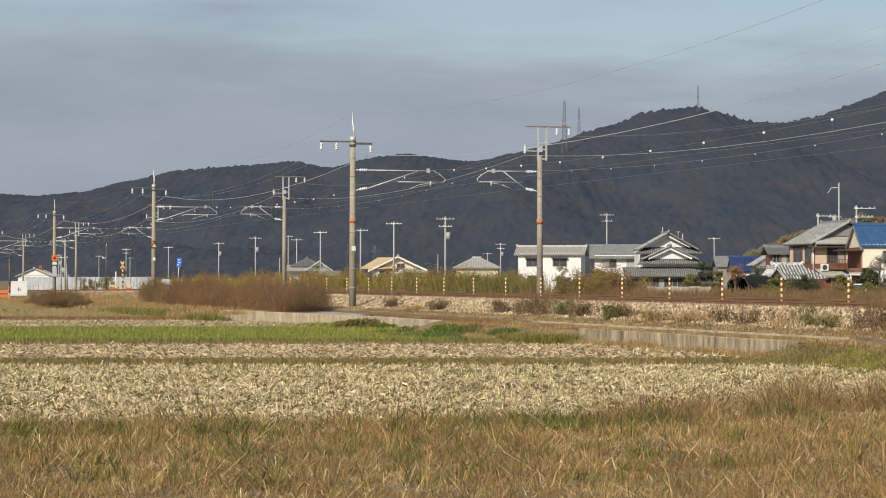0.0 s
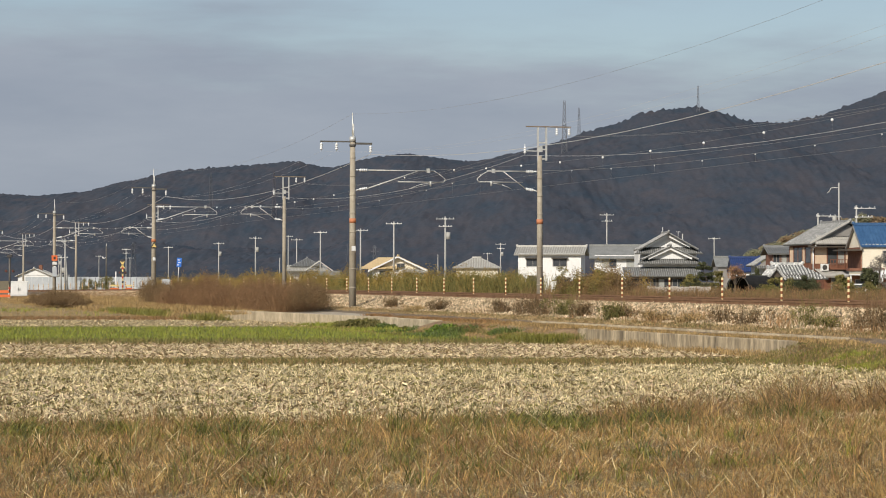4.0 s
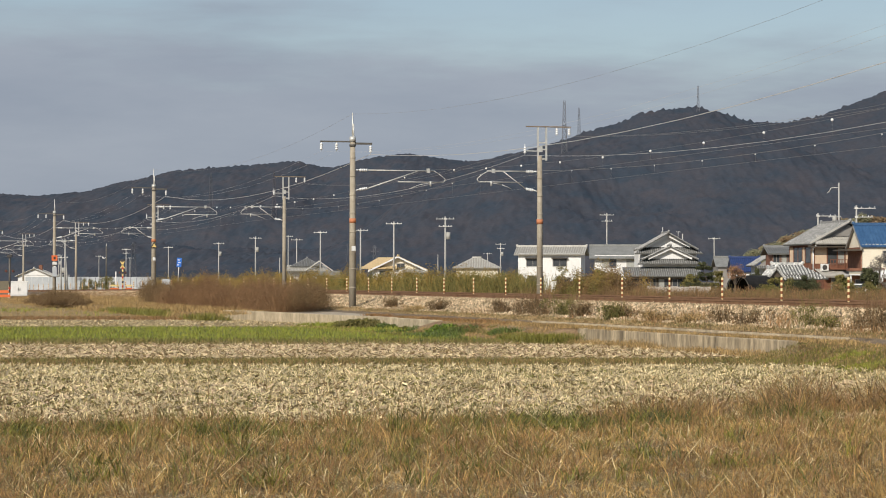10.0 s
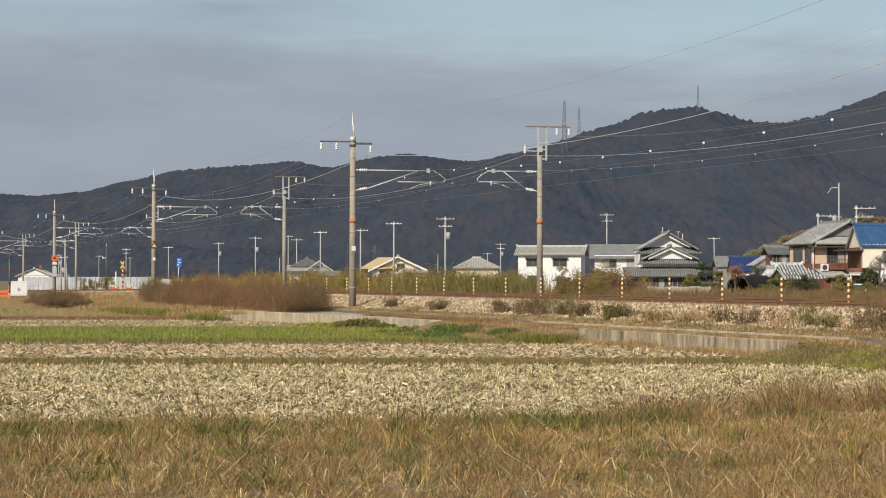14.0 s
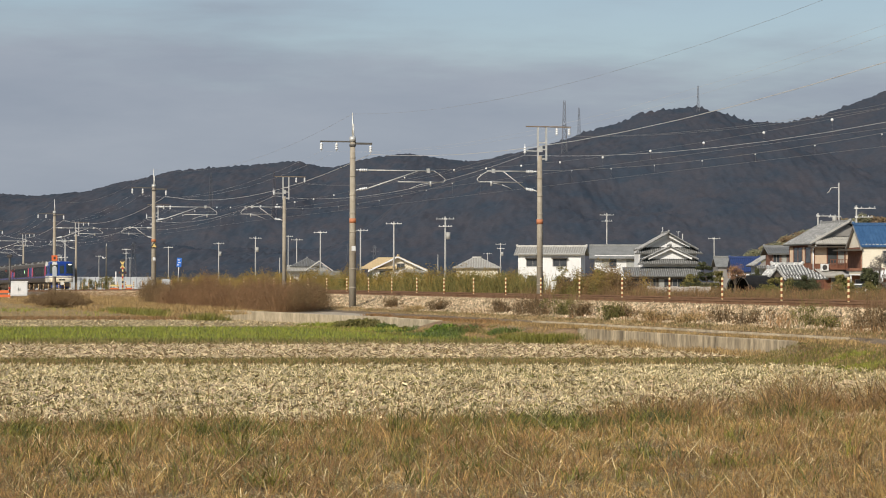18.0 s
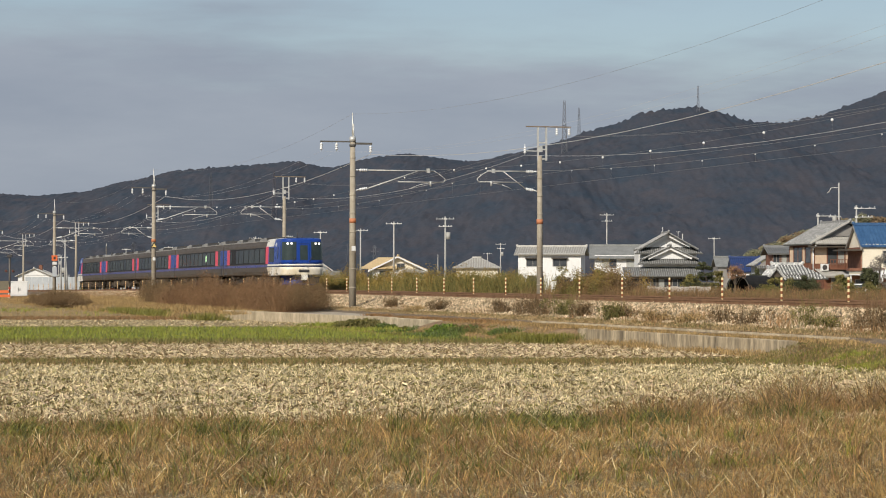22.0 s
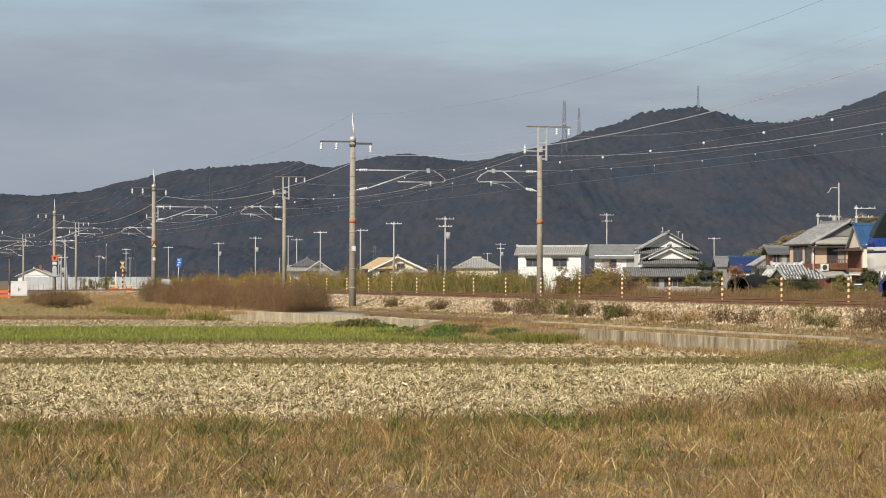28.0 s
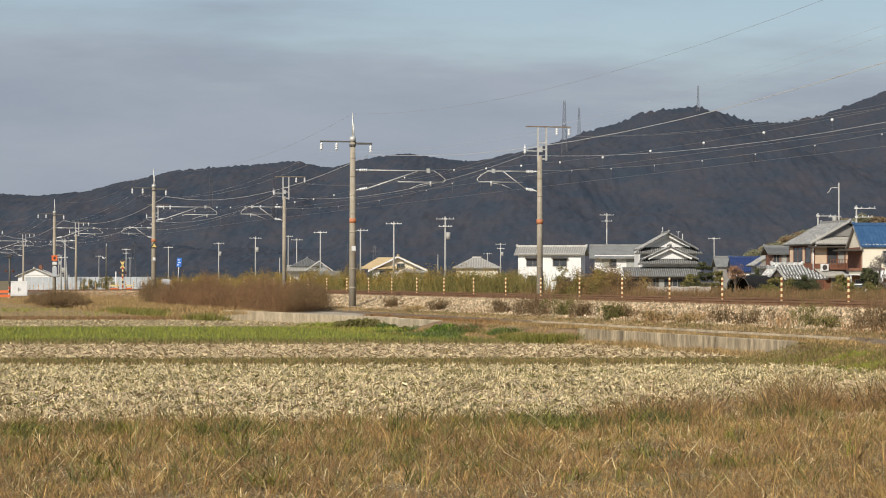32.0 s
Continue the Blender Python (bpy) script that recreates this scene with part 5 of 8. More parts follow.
h = house(1501, 238, 13, "old timbered two-storey house with grey tiled roof")
wallbox(h, -3.7, 3.7, 0, 6.6, 0, 5.8, TIMBER)
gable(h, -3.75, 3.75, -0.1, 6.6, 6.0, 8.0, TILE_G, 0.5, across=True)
verge(h, -4.25, 4.25, -0.68, 5.95, 8.2, TILE_P, 0.2)
gable_end(h, -2.6, 2.6, -0.2, 6.55, 7.7, FRAME)
pent(h, -3.9, 3.9, -1.0, 0.1, 5.72, 6.6, TILE_P, cut0=0.5, cut1=0.5, name="front_roof")
pent(h, -4.4, 4.0, -1.0, -0.1, 5.5, 5.62, EAVE, ribs=0, name="eave_board")
for x, w in ((-3.6, 1.25), (-0.3, 0.5)):
    bm = bmesh.new()
    box(bm, x, x + w, -0.08, 0.02, 3.75, 5.4)
    part("shutter", bm, SHUTTER, h, "buff wooden shutter")
window(h, -2.2, 3.75, 1.0, 1.55, y=-0.02, leaves=1)
window(h, -1.15, 3.75, 0.75, 1.55, y=-0.02, glass=CURTAIN, leaves=1)
for y0, y1 in ((5.4, 6.4), (2.3, 2.9), (0.15, 0.5)):
    side_panel(h, y0, y1, 3.75, 5.45, -3.7, SHUTTER, "shutter", "buff wooden shutter")
for y in (0.05, 0.6, 2.2, 2.95, 4.15, 5.35, 6.45):
    side_panel(h, y - 0.05, y + 0.05, 3.6, 5.6, -3.73, TIMBER, "post")
for x in (-3.7, -2.3, -1.2, -0.38, 0.26):
    bm = bmesh.new()
    box(bm, x - 0.05, x + 0.05, -0.14, 0.0, 3.3, 5.5)
    part("post", bm, TIMBER, h)
side_panel(h, 0.0, 6.5, 3.05, 3.6, -3.75, TIMBER, "sill_boards")
for y0, y1 in ((3.0, 4.1), (4.2, 5.3), (0.7, 2.1)):
    side_panel(h, y0, y1, 3.85, 5.4, -3.7, H_GLASS, "window")
bm = bmesh.new()
box(bm, -2.4, 3.3, -1.2, 0, 3.15, 3.3)
b = part("balcony", bm, TIMBER, h, "brown timber balcony")
for z in (3.45, 3.75, 4.1):
    bm = bmesh.new()
    box(bm, -2.4, 3.3, -1.22, -1.14, z, z + 0.07)
    part("rail", bm, TIMBER, b)
for k in range(17):
    bm = bmesh.new()
    box(bm, -2.4 + k * 0.305, -2.33 + k * 0.305, -1.2, -1.15, 3.3, 4.1)
    part("baluster", bm, TIMBER, b)
for x in (0.2, 2.5):
    bm = bmesh.new()
    box(bm, x, x + 0.13, -1.2, -1.07, 3.2, 5.6)
    part("balcony_post", bm, FRAME, b)
bm = bmesh.new()
pipe(bm, [(-3.85, -0.9, 5.55), (-3.95, -0.5, 5.3), (-3.8, -0.1, 5.1), (-3.8, -0.1, 3.0), (-3.5, -0.6, 2.6)], 0.07)
part("downpipe", bm, PLASTER, h, "white downpipe")
bm = bmesh.new()
box(bm, -3.35, -2.6, -1.3, -0.85, 3.0, 3.72)
bmesh.ops.bevel(bm, geom=bm.edges[:], offset=0.04, segments=1, affect="EDGES")
ac = part("air_conditioner", bm, WHITE, h, "white outdoor cooling unit")
bm = bmesh.new()
rod(bm, (-3.05, -1.32, 3.36), (-3.05, -1.29, 3.36), 0.26, n=16)
part("fan_grille", bm, DUSK, ac)
pent(h, -3.6, 0.2, -2.6, -0.1, 2.45, 3.2, TILE_P)
wallbox(h, -3.4, 2.0, -1.9, 0, 0, 2.5, TIMBER)
window(h, -2.6, 0.6, 1.0, 1.7, y=-1.9)
window(h, -1.2, 0.6, 1.0, 1.7, y=-1.9)
wallbox(h, 0.3, 2.4, -2.2, 0, 0, 2.9, TIMBER)
h = house(1405, 232, 4, "low front annex with white-mortared hipped tile roof")
wallbox(h, -2.3, 2.3, 0, 4, 0, 2.3, TIMBER)
gable(h, -1.5, 1.0, 0, 4, 2.75, 3.65, TILE_W, 0.3, ribs=0.3)
pent(h, 0.9, 3.4, -0.3, 2.0, 2.25, 3.35, TILE_W, ribs=0.3, cut0=0.2, cut1=1.7)
pent(h, -1.0, 2.6, -0.75, -0.1, 2.2, 2.6, TILE_W, ribs=0.3)
gable(h, -2.5, -1.3, -0.5, 3, 2.5, 3.3, TILE_W, 0.3, across=True, ribs=0.3)
gable_end(h, -2.4, -1.4, -0.55, 2.4, 3.1, EAVE)
verge(h, -2.85, -0.95, -0.85, 2.38, 3.42, TILE_W, 0.16)
window(h, -0.8, 0.6, 1.6, 1.6)
# its side wing with a low grey roof
h = house(1392, 258, 0, "side wing with weathered grey tiled roof")
wallbox(h, -1.6, 1.0, 0, 5, 0, 5.0, TIMBER)
gable(h, -1.6, 1.0, 0, 5, 5.1, 5.75, TILE_D, 0.5)
window(h, -1.45, 3.9, 0.7, 1.0)
window(h, -0.5, 3.9, 0.5, 1.0, glass=CURTAIN, leaves=1)
window(h, 0.2, 3.9, 0.6, 1.0)

# house with the blue glazed roof
h = house(1527, 228, 3, "cream house with bright blue glazed tile roof")
wallbox(h, 0, 8.5, 0, 6, 0, 5.6, CREAM)
gable(h, 0.1, 8.6, 0, 6, 5.55, 7.55, TILE_B, 0.3, ribs=0.36)
bm = bmesh.new()
a = [bm.verts.new(p) for p in ((-0.02, 0, 5.55), (-0.02, 6, 5.55), (-0.02, 3, 7.45))]
b = [bm.verts.new(v.co + Vector((0.2, 0, 0))) for v in a]
bm.faces.new(a)
bm.faces.new(b[::-1])
for i in range(3):
    bm.faces.new((a[i], b[i], b[(i + 1) % 3], a[(i + 1) % 3]))
part("gable_wall", bm, CREAM, h, "cream gable")
bm = bmesh.new()
for y in (-0.3, 6.3):
    vs = [bm.verts.new(p) for p in ((-0.3, y, 5.3), (-0.3, 3, 7.5), (-0.3, 3, 7.25), (-0.3, y, 5.05), (-0.1, y, 5.3), (-0.1, 3, 7.5), (-0.1, 3, 7.25), (-0.1, y, 5.05))]
    for f in ((0, 1, 2, 3), (7, 6, 5, 4), (0, 4, 5, 1), (3, 2, 6, 7), (0, 3, 7, 4), (1, 5, 6, 2)):
        bm.faces.new([vs[i] for i in f])
part("bargeboard", bm, FRAME, h)
bm = bmesh.new()
box(bm, -0.1, 0.0, 0.4, 6, 3.0, 5.3)
part("side_boarding", bm, TIMBER, h, "dark red timber boarding")
bm = bmesh.new()
box(bm, -1.6, 0.0, -0.2, 6, 4.95, 5.1)
part("side_eave", bm, EAVE, h)
window(h, 2.0, 3.7, 1.6, 1.2)
bm = bmesh.new()
box(bm, -1.6, 1.8, -1.4, 0.1, 3.0, 3.25)
part("canopy", bm, TIMBER, h, "dark red porch canopy")
bm = bmesh.new()
box(bm, -1.8, 2.6, -2.2, 0.1, 2.55, 2.65)
part("porch_roof", bm, PLASTER, h, "pale flat porch roof")
for x in (-1.7, 0.4, 2.4):
    bm = bmesh.new()
    box(bm, x, x + 0.12, -2.1, -1.98, 0, 2.55)
    part("porch_post", bm, PLASTER, h)
wallbox(h, -1.4, 2.2, -0.4, 0.0, 0, 2.55, TIMBER)
window(h, -0.8, 0.5, 1.6, 1.6, y=-0.4, glass=H_GLASS)

# low roofs over the weeds
h = house(700, 384, 0, "bungalow with sunlit buff tiled roof")
wallbox(h, -3.8, 4.6, 0, 6, 0, 3.8)
gable(h, -3.9, 4.7, -0.2, 6, 3.9, 5.9, TILE_Y, 0.6, across=True)
gable_end(h, -3.7, 4.5, 0.0, 3.7, 5.6, CREAM)
pent(h, -5.9, 0.2, -0.7, 2.4, 3.9, 5.75, TILE_Y, cut0=3.0)
verge(h, -4.5, 5.3, -0.85, 3.6, 5.98, PLASTER, 0.3)
pent(h, 1.2, 5.4, -1.4, 0.2, 3.3, 3.9, TILE_P, cut1=0.8)
window(h, 0.2, 3.9, 1.3, 0.8)
window(h, -2.6, 2.2, 1.6, 1.3)
window(h, 1.2, 2.0, 1.6, 1.3)
h = house(545, 407, 0, "house with layered dark grey tiled roofs")
wallbox(h, -3.2, 3.4, 0, 6, 0, 4.0)
hip(h, -2.6, 2.0, 0, 5, 4.4, 5.9, TILE_D, 0.5)
pent(h, -3.6, 4.0, -1.4, 0.6, 3.6, 4.6, TILE_P, cut1=1.2)
verge(h, -0.4, 4.4, -1.5, 3.7, 5.4, TILE_P, 0.22)
window(h, -1.5, 1.4, 2.0, 1.3)
h = house(842, 384, 0, "bungalow with grey hipped tile roof")
wallbox(h, -3.2, 3.6, 0, 6, 0, 4.0, CREAM)
hip(h, -3.2, 3.6, 0, 6, 4.0, 5.7, TILE_P, 0.6)
window(h, -1.5, 1.4, 2.0, 1.3)
h = house(580, 349, 0, "small white shed with flat grey roof", "shed")
wallbox(h, -1.0, 1.2, 0, 3, 0, 2.1)
wallbox(h, -1.4, 1.9, -0.2, 3.2, 2.1, 3.4, FLAT_G, "roof")
h = house(60, 465, 0, "white gabled house behind the fence")
wallbox(h, -3.2, 3.4, 0, 6, 0, 3.0)
gable(h, -3.2, 3.4, 0, 6, 2.9, 4.3, TILE_P, 0.5, across=True)
gable_end(h, -3.2, 3.4, -0.1, 2.9, 4.2)
wallbox(h, 0.6, 1.3, 2, 2.7, 3.4, 5.0, TIMBER, "chimney")

# long corrugated fence on the far side of the crossing
f = thing("long_fence", pose(place(45, 401), 401, -0.11), "long pale grey corrugated fence", "fence")
for k in range(22):
    bm = bmesh.new()
    fold = [(k * 1.0 + j * 0.19 + dx, y) for j in range(5) for dx, y in ((0.0, -0.03), (0.09, -0.03), (0.1, 0.01), (0.185, 0.01))]
    rows = [[bm.verts.new((x, y + d, z)) for x, y in fold] for d, z in ((0, 0.0), (0, 2.55), (0.03, 2.55), (0.03, 0.0))]
    for a, b in zip(rows, rows[1:] + rows[:1]):
        for i in range(len(fold) - 1):
            bm.faces.new((a[i], a[i + 1], b[i + 1], b[i]))
    part("fence_panel", bm, SHEET, f)

w = thing("garden_wall", pose(place(1142, 175), 175, -0.11), "low weathered pale garden wall below the farmhouse", "wall")
GARDEN_W = mat("weathered_garden_wall", (0.36, 0.32, 0.275), (0.55, 0.50, 0.44), 0.6, 0.9, fine=0.2, stretch=(1, 1, 0.3))
for k in range(6):
    bm = bmesh.new()
    box(bm, k * 0.82 + 0.01, k * 0.82 + 0.81, 0, 0.15, 0, 1.65 - 0.04 * (k % 2))
    part("wall_panel", bm, GARDEN_W, w)

# washing on the porch and a small van beside it
CLOTH = mat("white_washing", (0.80, 0.80, 0.80), (0.70, 0.71, 0.72), 0.3, 0.9, fine=0.05)
t = thing("washing_line", pose(place(1559, 221), 221, 1.79), "white washing hung on a rail under the porch", "laundry")
bm = bmesh.new()
rod(bm, (-0.65, 0, 1.15), (0.65, 0, 1.15), 0.02, n=6)
for x in (-0.62, 0.62):
    rod(bm, (x, 0, -1.9), (x, 0, 1.2), 0.025, n=6)
part("rail", bm, GALV, t)
for x0, x1, z0 in ((-0.6, -0.18, 0.25), (-0.12, 0.22, 0.05), (0.26, 0.6, 0.4)):
    bm = bmesh.new()
    rows = []
    for k in range(9):
        x = x0 + (x1 - x0) * k / 8
        rows.append([bm.verts.new((x, 0.05 * math.sin(k * 1.7 + x0 * 9) * (1.2 - z / 1.3) + d, z)) for d in (-0.008, 0.008) for z in (1.16, 0.7, z0 + 0.05 * math.sin(k))])
    for a, b in zip(rows, rows[1:]):
        for i in (0, 1):
            bm.faces.new((a[i], a[i + 1], b[i + 1], b[i]))
            bm.faces.new((b[i + 3], b[i + 4], a[i + 4], a[i + 3]))
    part("cloth", bm, CLOTH, t)
t = thing("van", pose(place(1527, 195), 195, -0.11, 0, 0, -28), "small white van parked beside the porch", "van")
bm = bmesh.new()
vs = sweep(bm, [(-1.6, 0.3), (-1.6, 0.95), (-1.35, 1.15), (-1.0, 1.72), (-0.85, 1.8), (1.6, 1.8), (1.65, 1.7), (1.65, 0.3)], -0.7, 0.7)
bmesh.ops.bevel(bm, geom=bm.edges[:], offset=0.04, segments=1, affect="EDGES")
body = part("body", bm, WHITE, t)
bm = bmesh.new()
a = [bm.verts.new(p) for p in ((-0.6, -1.36, 1.18), (0.6, -1.36, 1.18), (0.54, -1.03, 1.69), (-0.54, -1.03, 1.69))]
b = [bm.verts.new(v.co + Vector((0, 0.05, -0.05))) for v in a]
for v in a:
    v.co += Vector((0, -0.05, 0.03))
bm.faces.new(a)
for i in range(4):
    bm.faces.new((a[i], b[i], b[(i + 1) % 4], a[(i + 1) % 4]))
part("windscreen", bm, H_GLASS, t)
for s in (-1, 1):
    bm = bmesh.new()
    box(bm, s * 0.5 - 0.13, s * 0.5 + 0.13, -1.64, -1.58, 0.68, 0.86)
    part("headlight", bm, CURTAIN, t)
    bm = bmesh.new()
    box(bm, s * 0.70 - 0.012, s * 0.70 + 0.012, -0.85, 1.3, 1.12, 1.6)
    part("side_window", bm, H_GLASS, t)
    for y in (-1.0, 1.0):
        bm = bmesh.new()
        rod(bm, (s * 0.55, y, 0.29), (s * 0.73, y, 0.29), 0.29, n=16)
        w = part("wheel", bm, BLACK, t)
        bm = bmesh.new()
        rod(bm, (s * 0.72, y, 0.29), (s * 0.74, y, 0.29), 0.17, n=12)
        part("rim", bm, GALV, w)
bm = bmesh.new()
box(bm, -0.72, 0.72, -1.68, -1.58, 0.3, 0.5)
part("bumper", bm, DUSK, t)

# the town across the plain
r = random.Random(77)
for k in range(15):
    px, y = 96 + k * 29 + r.uniform(-12, 12), r.uniform(1750, 2200)
    h = house(px, y, r.uniform(-25, 25), "small pale house in the distant town")
    h["group"] = "distant houses"
    w, e = r.uniform(1.6, 3.2), r.uniform(3.6, 6.5)
    wallbox(h, -w, w, 0, 7, 0, e, r.choice((PLASTER, PLASTER, SHEET, CREAM)))
    gable(h, -w, w, 0, 7, e, e + r.uniform(1.0, 2.0), r.choice((FLAT_G, TILE_N, FLAT_G)), 0.5, ribs=0)
    window(h, -w * 0.6, e * 0.55, w * 0.5, e * 0.2)
    window(h, w * 0.15, e * 0.55, w * 0.5, e * 0.2)
# ---- utility poles, pylons, line-side gear ----
GREYPOLE = mat("pole_grey", (0.34, 0.33, 0.30), (0.44, 0.43, 0.40), 0.6, 0.8, fine=0.06)


def utility_pole(px, y, top, arms=1, seed=0, lean=0.0, drum=False, offset=0.0):
    """A concrete distribution pole; top is its height in metres."""
    r = random.Random(seed)
    t = thing("utility_pole", pose(place(px, y), y, 0, 0, lean, r.uniform(-20, 20)), "slender grey concrete utility pole with crossarms", "utility pole", "village poles")
    bm = bmesh.new()
    rod(bm, (0, 0, -0.3), (0, 0, top), 0.15, 0.09, n=10)
    part("pole", bm, GREYPOLE, t)
    for k in range(arms):
        z = top - 0.35 - 0.95 * k
        w = 1.15 if k == 0 else 0.85
        bm = bmesh.new()
        box(bm, -w + offset, w + offset, -0.05, 0.05, z, z + 0.075)
        box(bm, -0.17, 0.17, -0.17, 0.17, z - 0.05, z + 0.15)
        arm = part("crossarm", bm, GALV, t)
        for x in (-w + 0.1, -0.3 * w, w * 0.45, w - 0.1):
            bm = bmesh.new()
            rod(bm, (x + offset, 0, z + 0.08), (x + offset, 0, z + 0.22), 0.045, 0.03, n=6)
            part("insulator", bm, PORCELAIN, arm)
    if drum:
        bm = bmesh.new()
        rod(bm, (0.38, -0.1, top - 2.9), (0.38, -0.1, top - 2.0), 0.27, n=12)
        part("transformer", bm, GREYPOLE, t)
    return t


for px, y, top, arms, drum in ((697, 323, 10.0, 1, 0), (788, 297, 10.0, 2, 1), (567, 385, 10.0, 1, 0), (452, 437, 10.0, 1, 1), (387, 506, 10.0, 1, 1), (525, 456, 10.0, 1, 0), (1074, 363, 12.3, 2, 0),
                               (886, 513, 10.0, 2, 1), (1264, 443, 10.0, 1, 0), (1448, 268, 9.6, 1, 0), (1516, 252, 10.0, 2, 1), (188, 522, 10.0, 0, 0), (298, 568, 10.0, 1, 0),
                               (223, 605, 10.0, 2, 0), (175, 745, 9.6, 1, 0), (775, 582, 8.2, 0, 0), (863, 652, 9.4, 1, 0), (104, 652, 9.0, 1, 1), (230, 698, 8.6, 1, 0), (510, 547, 12.3, 1, 0),
                               (495, 605, 7.6, 0, 0), (638, 349, 9.6, 1, 0), (1208, 349, 8.8, 0, 0)):
    utility_pole(px, y, top, arms, int(px), drum=bool(drum), offset=0.9 if px in (1448, 1516) else 0.0)
t = utility_pole(1485, 300, 14.4, 0, 4)
bm = bmesh.new()
pipe(bm, [(0, 0, 13.8), (-1.0, 0, 13.75), (-1.2, 0, 13.3), (-1.5, 0, 13.1)], 0.05)
part("lamp_arm", bm, GALV, t)
for z in (9.3, 10.0):
    bm = bmesh.new()
    box(bm, -1.3, 0.3, -0.05, 0.05, z, z + 0.08)
    part("crossarm", bm, GALV, t)
bm = bmesh.new()
rod(bm, (-0.55, 0, 9.2), (-0.55, 0, 10.2), 0.3, n=10)
part("transformer", bm, GREYPOLE, t)


def pylon(px, y, z0, height, material, label, slim=True):
    """A lattice tower."""
    t = thing("pylon", pose(place(px, y), y, z0), label, "pylon", "hill pylons")
    bm = bmesh.new()
    n, w0, w1, r = 9, height * (0.05 if slim else 0.09), height * 0.018, height * 0.0032

    def ring_at(k):
        f = k / n
        w = w0 + (w1 - w0) * f
        return [Vector((sx * w, sy * w, height * f)) for sx, sy in ((-1, -1), (1, -1), (1, 1), (-1, 1))]
    for k in range(n):
        a, b = ring_at(k), ring_at(k + 1)
        for i in range(4):
            j = (i + 1) % 4
            rod(bm, a[i], b[i], r * 1.5, n=4, caps=False)
            rod(bm, a[i], b[j], r, n=3, caps=False)
            rod(bm, a[j], b[i], r, n=3, caps=False)
            rod(bm, b[i], b[j], r, n=3, caps=False)
    part("tower", bm, material, t)
    for f in () if slim else (0.72, 0.84, 0.95):
        bm = bmesh.new()
        ww = height * (0.10 if f < 0.9 else 0.06)
        for s in (-1, 1):
            rod(bm, (0, -0.3, height * f), (s * ww, 0, height * f), r, n=4)
            rod(bm, (0, 0, height * (f + 0.03)), (s * ww, 0, height * f), r, n=4)
        part("tower_arm", bm, material, t)


# haze is mixed into the next two colours, drawing them towards the ridge
PYL_F = mat("hazy_pylon_steel", (0.075, 0.082, 0.098), (0.095, 0.102, 0.118), 2.0, 0.9)
PYL_R = mat("hazy_red_steel", (0.078, 0.074, 0.086), (0.098, 0.09, 0.10), 2.0, 0.9)
PYL = mat("pylon_steel", (0.12, 0.125, 0.14), (0.16, 0.165, 0.18), 2.0, 0.7, metal=0.2)
pylon(999, 2210, 118, 52, PYL, "dark lattice pylon on the hill crest")
pylon(1025, 2327, 138, 34, PYL, "slim lattice mast on the hill crest")
pylon(1236, 2280, 165, 25, PYL, "red-grey lattice mast on the summit")
pylon(373, 1745, 48, 33, PYL_F, "faint lattice pylon before the ridge")
pylon(485, 1745, 48, 34, PYL_R, "faint reddish lattice pylon before the ridge")
pylon(663, 1047, 0, 17, PYL, "small lattice pylon behind the houses", False)
pylon(617, 1512, 0, 25, PYL_F, "faint lattice pylon across the plain", False)
pylon(236, 1280, 0, 22, PYL_F, "faint lattice pylon across the plain", False)

# level crossing and cabinets beside the line
RED = mat("signal_red", (0.55, 0.06, 0.03), (0.45, 0.05, 0.03), 0.4, 0.5)
DULL_RED = mat("unlit_red_lens", (0.10, 0.018, 0.014), (0.14, 0.025, 0.02), 0.2, 0.3)
HAZARD = mat("barrier_orange", (0.75, 0.16, 0.04), (0.66, 0.14, 0.04), 0.5, 0.6)
SIGNBLUE = mat("sign_blue", (0.02, 0.16, 0.62), (0.02, 0.13, 0.52), 0.5, 0.4)


def crossing_signal(px, y, z0, label, cross=True):
    t = thing("crossing_signal", pose(place(px, y), y, z0), label, "crossing signal", "level crossing gear")
    bm = bmesh.new()
    rod(bm, (0, 0, 0), (0, 0, 3.1), 0.09, n=10)
    part("post", bm, YELLOW if cross else DARKSTEEL, t)
    for k in range(5 if cross else 2):
        bm = bmesh.new()
        rod(bm, (0, 0, 0.25 + k * 0.5), (0, 0, 0.5 + k * 0.5), 0.095, n=10)
        part("stripe", bm, BLACK if k % 2 else RED, t)
    for a in (45, -45) if cross else ():
        bm = bmesh.new()
        box(bm, -0.44, 0.44, -0.16, -0.13, -0.055, 0.055, pose(0, 0, 2.75, 0, a * 1.35, 0))
        part("cross_board", bm, YELLOW, t, "yellow warning cross board")
    for s in (-1, 1):
        bm = bmesh.new()
        rod(bm, (s * 0.3, -0.1, 1.9), (s * 0.3, 0.05, 1.9), 0.15, n=14)
        lamp = part("lamp_disc", bm, BLACK, t)
        bm = bmesh.new()
        rod(bm, (s * 0.3, -0.16, 1.9), (s * 0.3, -0.09, 1.9), 0.07, n=12)
        part("lens", bm, DULL_RED, lamp)
    bm = bmesh.new()
    box(bm, -0.2, 0.2, -0.2, 0.2, 3.1, 3.35)
    part("bell_box", bm, BLACK, t)


crossing_signal(217, 258, 0.89, "yellow and black level crossing signal with warning cross")
crossing_signal(17, 207, 0.89, "dark level crossing signal with red lamps", False)

